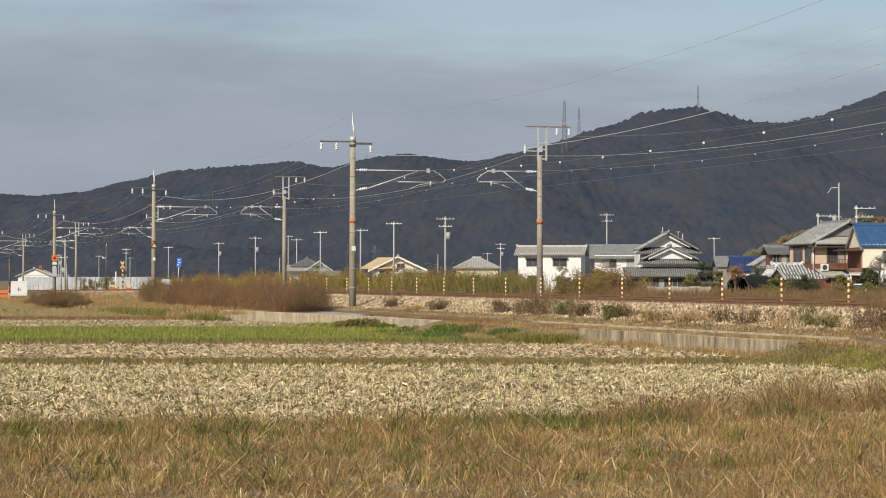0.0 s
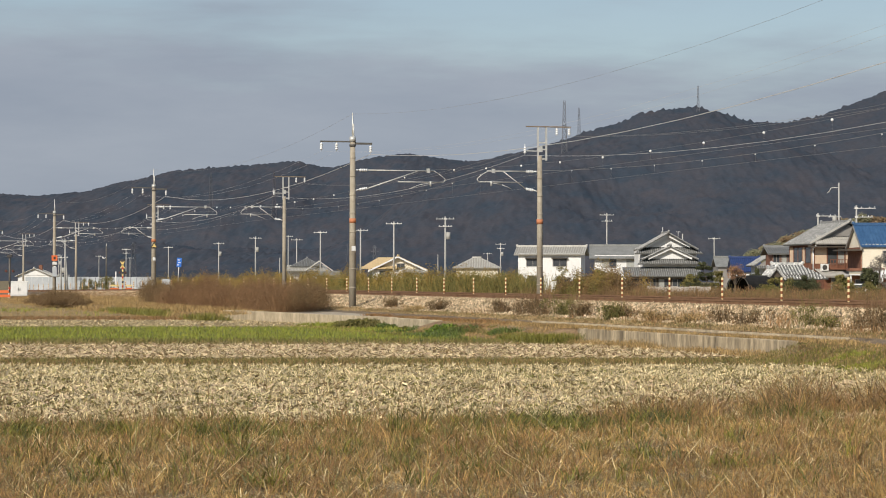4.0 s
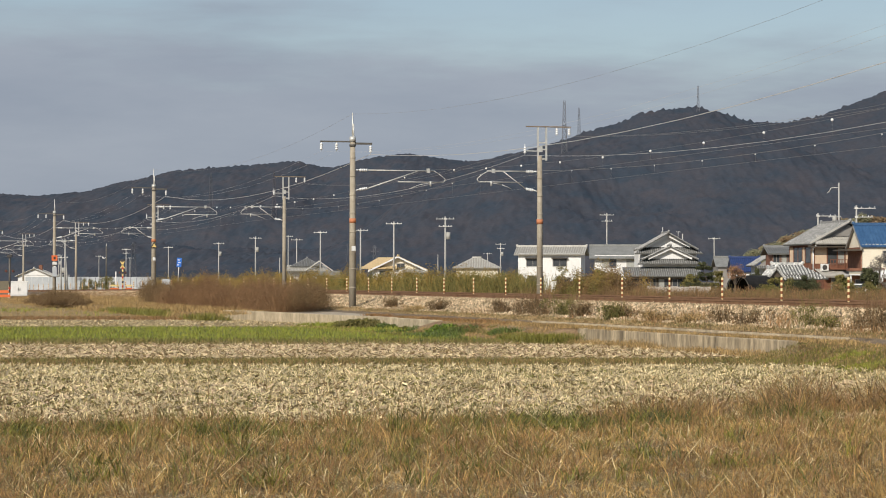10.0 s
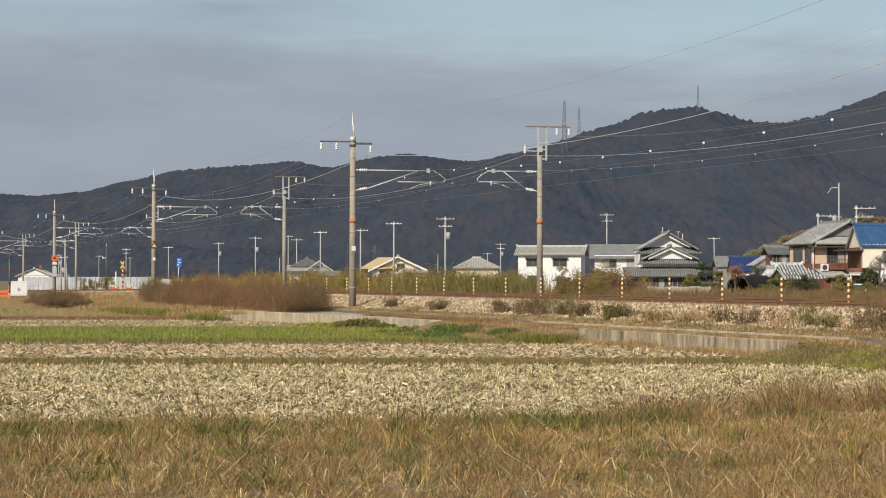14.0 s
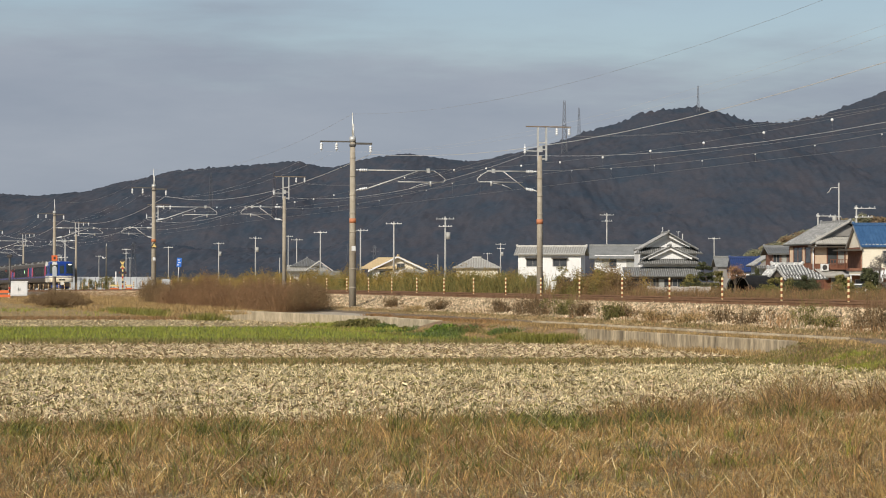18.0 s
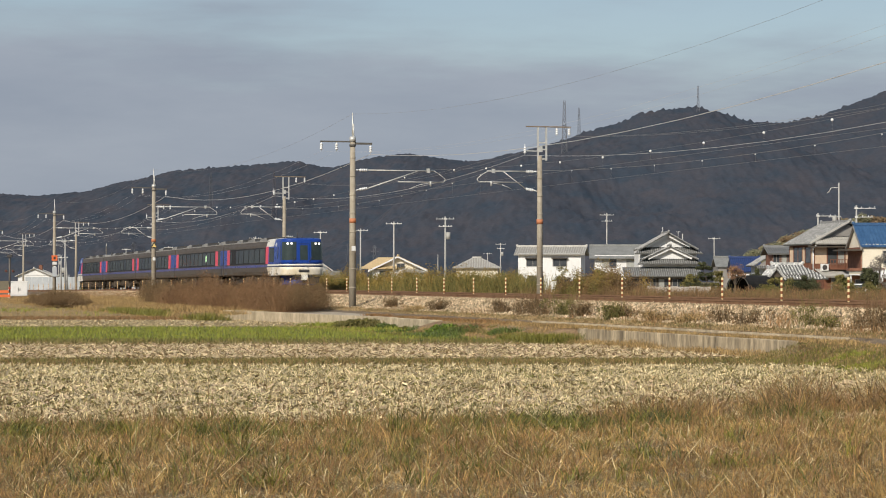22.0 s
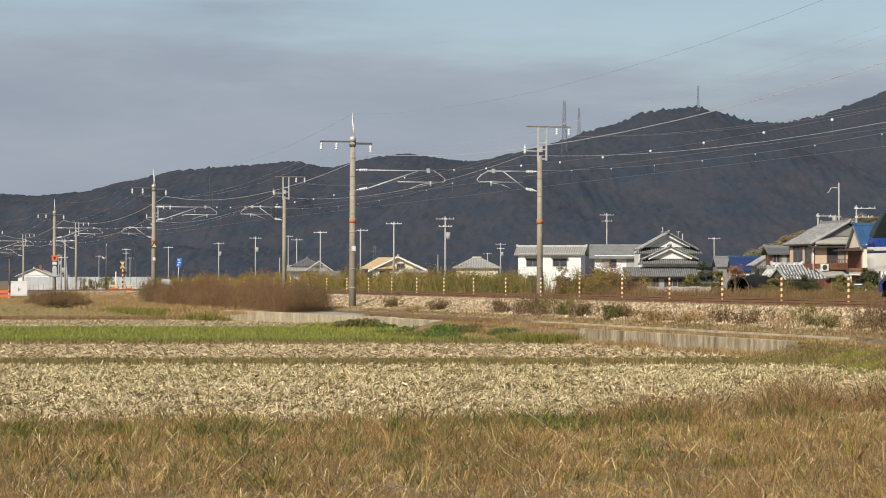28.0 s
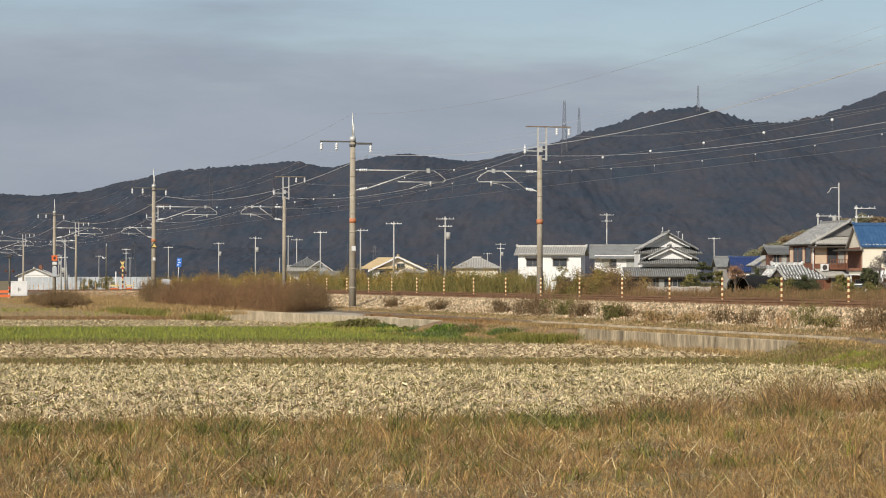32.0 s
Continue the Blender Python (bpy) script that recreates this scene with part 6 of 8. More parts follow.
t = thing("relay_cabinet", pose(place(33.5, 238), 238, 0.1, 0, 0, 12), "white metal relay cabinet on legs", "cabinet")
bm = bmesh.new()
box(bm, -0.62, 0.62, -0.3, 0.3, 0.18, 1.25)
bmesh.ops.bevel(bm, geom=bm.edges[:], offset=0.03, segments=2, affect="EDGES")
body = part("body", bm, WHITE, t)
for s in (-1, 1):
    bm = bmesh.new()
    box(bm, s * 0.3 - 0.27, s * 0.3 + 0.27, -0.325, -0.3, 0.26, 1.15)
    d = part("door", bm, WHITE, body)
    bm = bmesh.new()
    box(bm, s * 0.06 - 0.02, s * 0.06 + 0.02, -0.36, -0.32, 0.6, 0.8)
    part("handle", bm, DARKSTEEL, d)
    for y in (-0.25, 0.25):
        bm = bmesh.new()
        box(bm, s * 0.5 - 0.04, s * 0.5 + 0.04, y - 0.04, y + 0.04, -0.1, 0.2)
        part("leg", bm, DARKSTEEL, t)
bm = bmesh.new()
box(bm, -0.66, 0.66, -0.34, 0.34, 1.24, 1.30)
part("lid", bm, WHITE, t)
shrunk(t, 1.36)

t = thing("relay_cabinet", pose(place(294, 227), 227, 0.84), "small pale grey cabinet beside the track", "cabinet")
bm = bmesh.new()
box(bm, -0.38, 0.38, -0.25, 0.25, 0, 1.25)
bmesh.ops.bevel(bm, geom=bm.edges[:], offset=0.03, segments=1, affect="EDGES")
part("body", bm, SHEET, t)
bm = bmesh.new()
box(bm, -0.3, 0.3, -0.275, -0.25, 0.1, 1.1)
part("door", bm, SHEET, t)

t = thing("barrier", pose(place(6, 236), 236, 0.12, 0, 0, 8), "orange and white road barrier beside the crossing", "barrier")
for z in (0.1, 0.42):
    bm = bmesh.new()
    box(bm, -0.9, 0.5, -0.05, 0.05, z, z + 0.2)
    part("board", bm, HAZARD, t)
bm = bmesh.new()
for x in (-0.8, 0.4):
    box(bm, x - 0.04, x + 0.04, -0.04, 0.04, -0.1, 0.7)
part("stand", bm, WHITE, t)
shrunk(t, 1.34)

t = thing("road_sign", pose(place(313, 233), 233, 0.49, 0, 4, 0), "blue and white sign on a thin leaning post", "sign")
bm = bmesh.new()
rod(bm, (0, 0, 0), (0, 0, 3.6), 0.045, n=8)
part("post", bm, GALV, t)
bm = bmesh.new()
box(bm, -0.24, 0.24, -0.08, -0.05, 2.8, 3.7)
board = part("board", bm, SIGNBLUE, t)
for x, z, w in ((-0.16, 3.45, 0.26), (-0.1, 3.2, 0.24), (-0.18, 2.95, 0.2)):
    bm = bmesh.new()
    box(bm, x, x + w, -0.095, -0.08, z, z + 0.09)
    part("marking", bm, WHITE, board)
t = thing("warning_plate", on_track(-166.45, NEAR_MAST, 4.25), "yellow triangular plate with dark rim fixed to a mast", "sign")
for name, m_, f, x in (("rim", BLACK, 1.0, 0.0), ("face", YELLOW, 0.58, 0.012)):
    bm = bmesh.new()
    a = [bm.verts.new((x, f * y, 0.2 + f * (z - 0.2))) for y, z in ((-0.27, 0.05), (0.27, 0.05), (0.0, 0.52))]
    b = [bm.verts.new(v.co + Vector((0.012, 0, 0))) for v in a]
    bm.faces.new(a[::-1])
    bm.faces.new(b)
    for k in range(3):
        bm.faces.new((a[k], a[(k + 1) % 3], b[(k + 1) % 3], b[k]))
    part(name, bm, m_, t)
t = thing("lineside_lamp", pose(place(188, 279), 279, 0.79), "thin pole with a small lamp beside the line", "lamp post")
bm = bmesh.new()
rod(bm, (0, 0, 0), (0, 0, 5.2), 0.1, 0.08, n=8)
part("pole", bm, DARKSTEEL, t)
bm = bmesh.new()
rod(bm, (-0.35, 0, 3.7), (0, 0, 3.9), 0.04, n=6)
rod(bm, (-0.4, 0, 3.75), (-0.4, 0, 3.95), 0.12, 0.06, n=8)
part("lamp", bm, PORCELAIN, t)

t = utility_pole(115, 340, 7.9, 1, 31)
t = utility_pole(120, 349, 6.2, 0, 32, lean=-4)
t = utility_pole(108, 396, 6.0, 1, 33, drum=True)

# plates on the distant mast, and orange boards at the crossing
t = thing("warning_plate", on_track(-224.85, NEAR_MAST, 3.82, 90), "orange plate with a dark centre fixed to a mast", "sign")
bm = bmesh.new()
box(bm, -0.27, 0.27, -0.04, 0.0, 0, 0.52)
part("board", bm, HAZARD, t)
bm = bmesh.new()
box(bm, -0.1, 0.1, -0.055, -0.04, 0.14, 0.38)
part("marking", bm, BLACK, t)
t = thing("equipment_box", on_track(-224.75, NEAR_MAST, 2.3, 90), "narrow pale grey box strapped to a mast", "box")
bm = bmesh.new()
box(bm, -0.2, 0.2, -0.12, 0.1, 0, 0.95)
bmesh.ops.bevel(bm, geom=bm.edges[:], offset=0.03, segments=1, affect="EDGES")
part("body", bm, SHEET, t)
bm = bmesh.new()
box(bm, -0.2, 0.2, -0.1, 0.1, 1.15, 1.4)
part("plate", bm, WHITE, t)
t = thing("marker_board", pose(place(205, 250), 250, 0.79), "thin white post beside the crossing", "post")
bm = bmesh.new()
rod(bm, (0, 0, 0), (0, 0, 2.1), 0.07, 0.06, n=8)
part("post", bm, WHITE, t)
for px, w in ((203, 0.9), (228, 0.7)):
    t = thing("barrier", pose(place(px, 249), 249, 0.84, 0, 0, 15), "orange and yellow boards beside the crossing", "barrier")
    for z in (0.12, 0.45):
        bm = bmesh.new()
        box(bm, -w / 2, w / 2, -0.04, 0.04, z, z + 0.18)
        part("board", bm, HAZARD if z < 0.3 else YELLOW, t)
    for x in (-w / 2 + 0.08, w / 2 - 0.08):
        bm = bmesh.new()
        box(bm, x - 0.03, x + 0.03, -0.03, 0.03, -0.1, 0.6)
        part("leg", bm, BLACK, t)
# ---- plants ----
def blades(name, pts, h, w, lean, material, label, seed, curl=0.5, category="grass", joints=1):
    """Grass blades rooted at pts (n, 3); h and w are (n,) or numbers."""
    r = np.random.default_rng(seed)
    n = len(pts)
    h, w = np.broadcast_to(h, n).astype(float), np.broadcast_to(w, n).astype(float)
    a = r.uniform(0, 2 * np.pi, n)
    b = r.uniform(0, 2 * np.pi, n)
    ln = lean * r.uniform(0.3, 1.5, n)
    d = np.stack([np.cos(a), np.sin(a), np.zeros(n)], 1)
    s = np.stack([np.cos(b), np.sin(b), np.zeros(n)], 1)
    up = np.array([0, 0, 1.0])
    v = []
    for f, ww in ((0, 1.0), (0.55, 0.8), (1.0, 0.2)) if joints > 1 else ((0, 1.0), (1.0, 0.45)):
        c = pts + d * (h * ln * f ** (1 + curl))[:, None] + up * (h * f * np.sqrt(np.clip(1 - 0.6 * (ln * f) ** 2, 0.05, 1)))[:, None]
        v += [c - s * (w * ww / 2)[:, None], c + s * (w * ww / 2)[:, None]]
    v = np.stack(v, 1).reshape(-1, 3)
    i = np.arange(n)[:, None] * (6 if joints > 1 else 4)
    f = i + np.array([[0, 1, 3, 2]])
    if joints > 1:
        f = np.concatenate([f, i + np.array([[2, 3, 5, 4]])], 0)
    return soup(name, v, f, material, label, category)


def scatter(n, y0, y1, seed, left=None, right=None, margin=1.5):
    """Points of the field inside the view's wedge."""
    r = np.random.default_rng(seed)
    y = np.sqrt(r.uniform(y0 ** 2, y1 ** 2, n))
    x = r.uniform(-1, 1, n) * (y * 0.197 + margin)
    if left is not None:
        k = (x > left) & (x < right)
        x, y = x[k], y[k]
    return np.stack([x, y, lift(x, y)], 1)


def litter(name, pts, length, w, tilt, material, label, seed):
    """Short stalks lying about."""
    r = np.random.default_rng(seed)
    n = len(pts)
    a = r.uniform(0, 2 * np.pi, n)
    t = np.abs(r.normal(0, tilt, n))
    L = length * r.uniform(0.4, 1.5, n)
    d = np.stack([np.cos(a) * np.cos(t), np.sin(a) * np.cos(t), np.sin(t)], 1) * L[:, None]
    s = np.stack([-np.sin(a), np.cos(a), r.normal(0, 0.5, n)], 1) * (w * r.uniform(0.5, 1.5, n))[:, None] / 2
    c = pts + np.array([0, 0, 0.04]) + np.stack([np.zeros(n), np.zeros(n), r.uniform(0, 0.06, n)], 1)
    v = np.stack([c - s, c + s, c + d + s * 0.8, c + d - s * 0.8], 1).reshape(-1, 3)
    f = np.arange(n * 4).reshape(-1, 4)
    return soup(name, v, f, material, label, "straw")


def clump_noise(p, size, seed):
    return np.array([noise.noise(Vector((x / size, y / size, seed))) for x, y in p[:, :2]])


DRY2 = mat("russet_grass", (0.15, 0.088, 0.037), (0.25, 0.155, 0.066), 1.5, 0.8, fine=0.15, island=0.4)
PALE = mat("pale_stalk", (0.56, 0.425, 0.215), (0.74, 0.60, 0.345), 1.0, 0.7, fine=0.3, island=0.3)
STRAW2 = mat("bleached_straw", (0.56, 0.445, 0.232), (0.76, 0.63, 0.375), 1.4, 0.7, fine=0.35, island=0.3)
STRAW4 = mat("rosy_straw", (0.42, 0.30, 0.18), (0.56, 0.42, 0.265), 2.5, 0.8, island=0.3)
LUSH = mat("lush_grass", (0.11, 0.112, 0.012), (0.205, 0.186, 0.028), 0.8, 0.6, fine=0.2, island=0.45)
KHAKI = mat("khaki_stalk", (0.34, 0.24, 0.09), (0.52, 0.385, 0.165), 1.0, 0.75, fine=0.4, island=0.4)
MEADOW = mat("golden_meadow_grass", (0.33, 0.225, 0.085), (0.46, 0.33, 0.135), 4.0, 0.8, fine=0.2, island=0.3)
DEADWEED = mat("dead_weed", (0.13, 0.082, 0.036), (0.21, 0.135, 0.06), 0.8, 0.85, island=0.45)
STRAW3 = mat("grey_straw", (0.30, 0.24, 0.14), (0.38, 0.31, 0.19), 2.5, 0.8, island=0.35)

# harvested fields
def fans(name, pts, per, h, w, spread, material, label, seed):
    """Cut stubble: a fan of short stalks on each root."""
    r = np.random.default_rng(seed)
    q = np.repeat(pts, per, 0) + r.normal(0, 0.018, (len(pts) * per, 3)) * np.array([1, 1, 0])
    hh = np.repeat(h * r.uniform(0.5, 1.25, len(pts)), per) * r.uniform(0.7, 1.1, len(q))
    n = len(q)
    a, b = np.repeat(r.uniform(0, 2 * np.pi, len(pts)), per) + r.normal(0, 0.9, n), r.uniform(0, np.pi, n)
    t = np.abs(r.normal(0, spread, n)) + np.repeat(np.abs(r.normal(0, 0.6, len(pts))), per)
    d = np.stack([np.cos(a) * np.sin(t), np.sin(a) * np.sin(t), np.abs(np.cos(t))], 1) * hh[:, None]
    s = np.stack([np.cos(b), np.sin(b), np.zeros(n)], 1) * (w * r.uniform(0.6, 1.4, n))[:, None] / 2
    q[:, 2] += 0.02
    v = np.stack([q - s, q + s, q + d + s, q + d - s], 1).reshape(-1, 3)
    soup(name, v, np.arange(n * 4).reshape(-1, 4), material, label, "stubble")


p = scatter(26000, 29.8, 55.0, 1)
p = p[clump_noise(p, 0.35, 3) > -0.12]
litter("straw_litter", p, 0.12, 0.018, 0.3, STRAW, "loose chopped rice straw on the field", 2)
p = scatter(5600, 29.8, 55.0, 3)
fans("stubble", p, 7, 0.13, 0.016, 0.8, STRAW2, "bleached rice stubble on the field", 4)
p = scatter(8000, 29.8, 55.0, 13)
fans("stubble", p, 5, 0.12, 0.014, 0.85, STRAW2, "tan rice stubble on the field", 14)
p = scatter(9000, 29.8, 46, 205)
litter("straw_litter", p, 0.11, 0.02, 0.3, STRAW4, "rotting brown straw on the field", 206)
p = scatter(9000, 29.8, 55.0, 5)
litter("straw_litter", p, 0.12, 0.02, 0.3, STRAW3, "greyish weathered straw on the field", 6)
p = scatter(52000, 29.8, 55.0, 7)
blades("stubble", p[clump_noise(p, 2.2, 9) > -0.1], 0.11, 0.016, 0.7, OLIVE, "sparse green shoots between the straw", 8)
p = scatter(22000, 29.8, 55.0, 9)
blades("stubble", p[clump_noise(p, 1.6, 19) > 0.0], 0.10, 0.016, 0.7, GREEN, "sparse fresh green shoots between the straw", 10)
p = scatter(9000, 59.9, 71.8, 111)
litter("straw_litter", p, 0.12, 0.024, 0.3, STRAW2, "bleached straw on the narrow strip", 112)
p = scatter(22000, 59.9, 71.8, 11)
litter("straw_litter", p, 0.12, 0.02, 0.25, STRAW, "chopped straw on the narrow strip", 12)
p = scatter(30000, 59.9, 71.8, 13)
litter("straw_litter", p, 0.12, 0.02, 0.25, STRAW4, "weathered straw on the narrow strip", 14)
p = scatter(36000, 99.4, 115.5, 15, -38, -5.7)
litter("straw_litter", p, 0.08, 0.024, 0.25, STRAW, "pale stubble beyond the crop", 16)
# banks between the fields
p = scatter(9000, 55.1, 58.9, 17)
blades("bank_grass", p, 0.16, 0.022, 0.6, OLIVE, "short olive grass on the field bank", 18)
p = scatter(4500, 54.7, 58.4, 19)
blades("bank_grass", p, 0.14, 0.022, 0.6, DRY, "short dry grass on the field bank", 20)
p = scatter(3500, 55.4, 58.4, 61)
blades("bank_grass", p, 0.14, 0.022, 0.6, RUSSET, "dark dead grass on the field bank", 62)
p = scatter(9000, 72.2, 78.4, 21)
blades("bank_grass", p, 0.16, 0.03, 0.6, OLIVE, "short olive grass beside the crop", 22)
p = scatter(12000, 71.2, 77.5, 23)
blades("bank_grass", p, rng.uniform(0.04, 0.12, len(p)), 0.03, 0.8, DRY, "dry grass beside the crop", 24)
# the crop
CROP_G = mat("crop_green", (0.185, 0.21, 0.02), (0.265, 0.27, 0.035), 2.0, 0.7, fine=0.2, island=0.3)
p = scatter(46000, 77.8, 98.6, 25, -38, 1.4)
blades("crop", p, rng.uniform(0.07, 0.17, len(p)), 0.024, 0.4, CROP_G, "rows of young green crop", 26)
p = scatter(9000, 77.8, 98.6, 29, -38, 3.8)
blades("crop", p, rng.uniform(0.07, 0.17, len(p)), 0.026, 0.4, OLIVE, "yellowing shoots among the green crop", 30)
p = scatter(11000, 116.1, 122.2, 63, -38, -7.6)
blades("bank_grass", p, 0.2, 0.04, 0.6, RUSSET, "dark dead grass beyond the crop", 64)
# dry meadow on the far left
p = scatter(40000, 121.6, 237.6, 127, -71.2, -7.6)
blades("meadow_grass", p, rng.uniform(0.06, 0.15, len(p)), 0.035, 0.5, MEADOW, "golden meadow grass", 128)
p = scatter(36000, 121.6, 237.6, 27, -71.2, -7.6)
blades("meadow_grass", p, rng.uniform(0.06, 0.15, len(p)), 0.035, 0.5, DRY, "tan meadow grass", 28)
p = scatter(8000, 128.2, 154.7, 65, -57, -9.5)
p = p[clump_noise(p, 5.0, 4) > 0.3]
blades("meadow_grass", p, rng.uniform(0.12, 0.3, len(p)), 0.05, 0.5, GREEN, "green patches in the meadow", 66)


# tall grass by the viewer
BROWN = mat("brown_grass", (0.225, 0.137, 0.036), (0.48, 0.32, 0.11), 1.0, 0.75, fine=0.5, island=0.6)
RUST_G = mat("rust_grass", (0.18, 0.092, 0.032), (0.32, 0.185, 0.072), 1.0, 0.8, fine=0.45, island=0.45)
DARK_G = mat("dark_grass", (0.06, 0.063, 0.01), (0.115, 0.108, 0.02), 0.6, 0.65, fine=0.2, island=0.5)
# where green tufts take over: centre x, y and half-widths
LUSH_SPOTS = ((-4.3, 24.2, 0.5, 2.0), (-3.5, 24.0, 0.3, 1.6), (-3.15, 23.6, 0.25, 1.4), (-2.15, 23.6, 0.6, 2.0), (1.15, 26.6, 0.95, 3.2), (2.5, 27.4, 0.4, 2.6), (4.3, 30.5, 0.5, 2.0))


def edge(p):
    x = p[:, 0]
    return p[:, 1] < 30.5 + 1.05 * np.clip(x - 1.6, 0, 5.7) + 1.65 * clump_noise(p, 2.0, 1) + 1.1 * clump_noise(p, 0.5, 2)


def lush(p):
    """How strongly the green tufts hold the ground, 0 to 1."""
    k = np.zeros(len(p))
    for x, y, a, b in LUSH_SPOTS:
        k = np.maximum(k, 1.2 - np.sqrt(((p[:, 0] - x) / a) ** 2 + ((p[:, 1] - y) / b) ** 2))
    return np.clip(k + 0.9 * clump_noise(p, 0.5, 14), 0, 1)


def tall(n, per, seed, mat_, h0, h1, w, lean, label, cl=None, y0=13.2, green=False, crest=0.0, spread=0.035, y1=39.3, x1=99.0):
    """Tufts of n roots with so many blades each, fanning and flopping over."""
    p = scatter(n, y0, y1, seed, margin=0.8)
    p = p[edge(p) & (p[:, 0] < x1)]
    if crest:
        q = p.copy()
        q[:, 1] += crest
        p = p[~edge(q)]
    r = np.random.default_rng(seed + 1)
    g = lush(p)
    p = p[(g > r.uniform(0.12, 0.85, len(p))) == green]
    if cl is not None:
        p = p[clump_noise(p, cl[0], cl[1]) > cl[2]]
    k = (0.7 + 0.8 * (clump_noise(p, 1.1, 5) + 0.5)) * (1 + 0.8 * np.clip((p[:, 0] - 1.5) / 4, 0, 1) * np.clip((p[:, 1] - 27.6) / 5.5, 0, 1))
    if crest:
        k = k * (0.45 + 0.55 * np.clip((p[:, 0] - 1.2) / 1.5, 0, 1))
    hh = np.repeat(r.uniform(h0, h1, len(p)) * k, per) * r.uniform(0.5, 1.15, len(p) * per)
    q = np.repeat(p, per, 0) + r.normal(0, spread, (len(p) * per, 3)) * np.array([1, 1, 0])
    blades("tall_grass", q, hh, w * (0.6 + 0.5 * q[:, 1] / 26.5), lean, mat_, label, seed + 2, curl=1.0, joints=2 if per > 1 else 1)


tall(15000, 8, 31, BROWN, 0.06, 0.15, 0.0058, 1.2, "thick matted brown dry grass", (0.4, 71, 0.0))
tall(11500, 7, 34, RUST_G, 0.06, 0.16, 0.0056, 1.1, "russet matted dry grass", (0.9, 2, -0.05))
tall(1600, 5, 52, BROWN, 0.16, 0.30, 0.006, 0.9, "loose brown dry grass", (0.8, 27, 0.0))
tall(1300, 8, 85, LUSH, 0.10, 0.24, 0.007, 1.1, "olive-green grass mixed with the dry grass", (0.9, 41, 0.02), 16.6)
tall(1200, 8, 88, OLIVE, 0.09, 0.22, 0.007, 1.2, "olive grass mixed with the dry grass", (0.7, 44, -0.05), 14.9, y1=26, x1=0.6)
tall(450, 8, 91, LUSH, 0.09, 0.22, 0.007, 1.2, "green grass mixed with the dry grass", (0.6, 47, 0.05), 14.9, y1=26, x1=0.4)
tall(2000, 6, 40, OLIVE, 0.08, 0.20, 0.007, 1.4, "olive grass tufts", (1.1, 8, 0.08))
tall(8000, 12, 43, LUSH, 0.12, 0.24, 0.01, 1.2, "green grass tufts along the bank", None, 16.6, True)
tall(9000, 8, 58, DARK_G, 0.10, 0.24, 0.011, 1.0, "dark green weeds along the bank", (0.5, 61, -0.1), 16.6, True)
tall(4000, 12, 82, DARK_G, 0.16, 0.28, 0.01, 1.0, "tall dark green tufts along the bank", None, 26, True)
tall(500, 7, 49, LUSH, 0.08, 0.2, 0.007, 1.3, "fresh green grass tufts", (1.0, 33, 0.22))
tall(2600, 4, 46, RUSSET, 0.16, 0.36, 0.005, 0.6, "dark seed stems of dead grass", (0.9, 21, -0.1))
tall(4000, 7, 55, BROWN, 0.22, 0.38, 0.0065, 0.75, "taller brown grass along the bank's crest", (0.7, 31, -0.2), 26.5, crest=3.5)
tall(7500, 5, 64, RUST_G, 0.22, 0.42, 0.007, 1.1, "reddish stems along the bank's crest", (0.6, 35, -0.05), 26.5, crest=2.4)
tall(6500, 6, 194, DEADWEED, 0.28, 0.5, 0.009, 1.2, "dark dead weeds along the bank's crest", (0.5, 52, 0.0), 25.5, crest=2.6)
tall(6000, 6, 94, RUSSET, 0.28, 0.46, 0.0085, 1.2, "dark seed heads along the bank's crest", (0.6, 51, 0.0), 28.7, crest=1.8)
tall(80000, 1, 37, PALE, 0.05, 0.16, 0.0105, 2.4, "short pale dead grass stalks", (0.4, 72, 0.06))
tall(56000, 1, 38, KHAKI, 0.05, 0.15, 0.0105, 2.2, "short tan dead grass stalks", (0.45, 73, -0.15))
tall(11000, 8, 76, BROWN, 0.05, 0.13, 0.0052, 1.4, "thick matted brown dry grass", (0.25, 74, -0.05), 13.3, y1=27)
tall(26000, 1, 176, PALE, 0.06, 0.2, 0.008, 2.6, "fallen pale stalks over the matted grass", (0.5, 75, -0.05), y1=27)
tall(3500, 7, 79, DRY2, 0.05, 0.13, 0.0048, 1.3, "russet matted dry grass", None, 13.3, y1=22.1)
tall(420, 1, 67, PALE, 0.25, 0.5, 0.006, 2.2, "long pale fallen stalks")
tall(420, 1, 70, RUSSET, 0.35, 0.7, 0.006, 0.5, "long dark standing stalks")


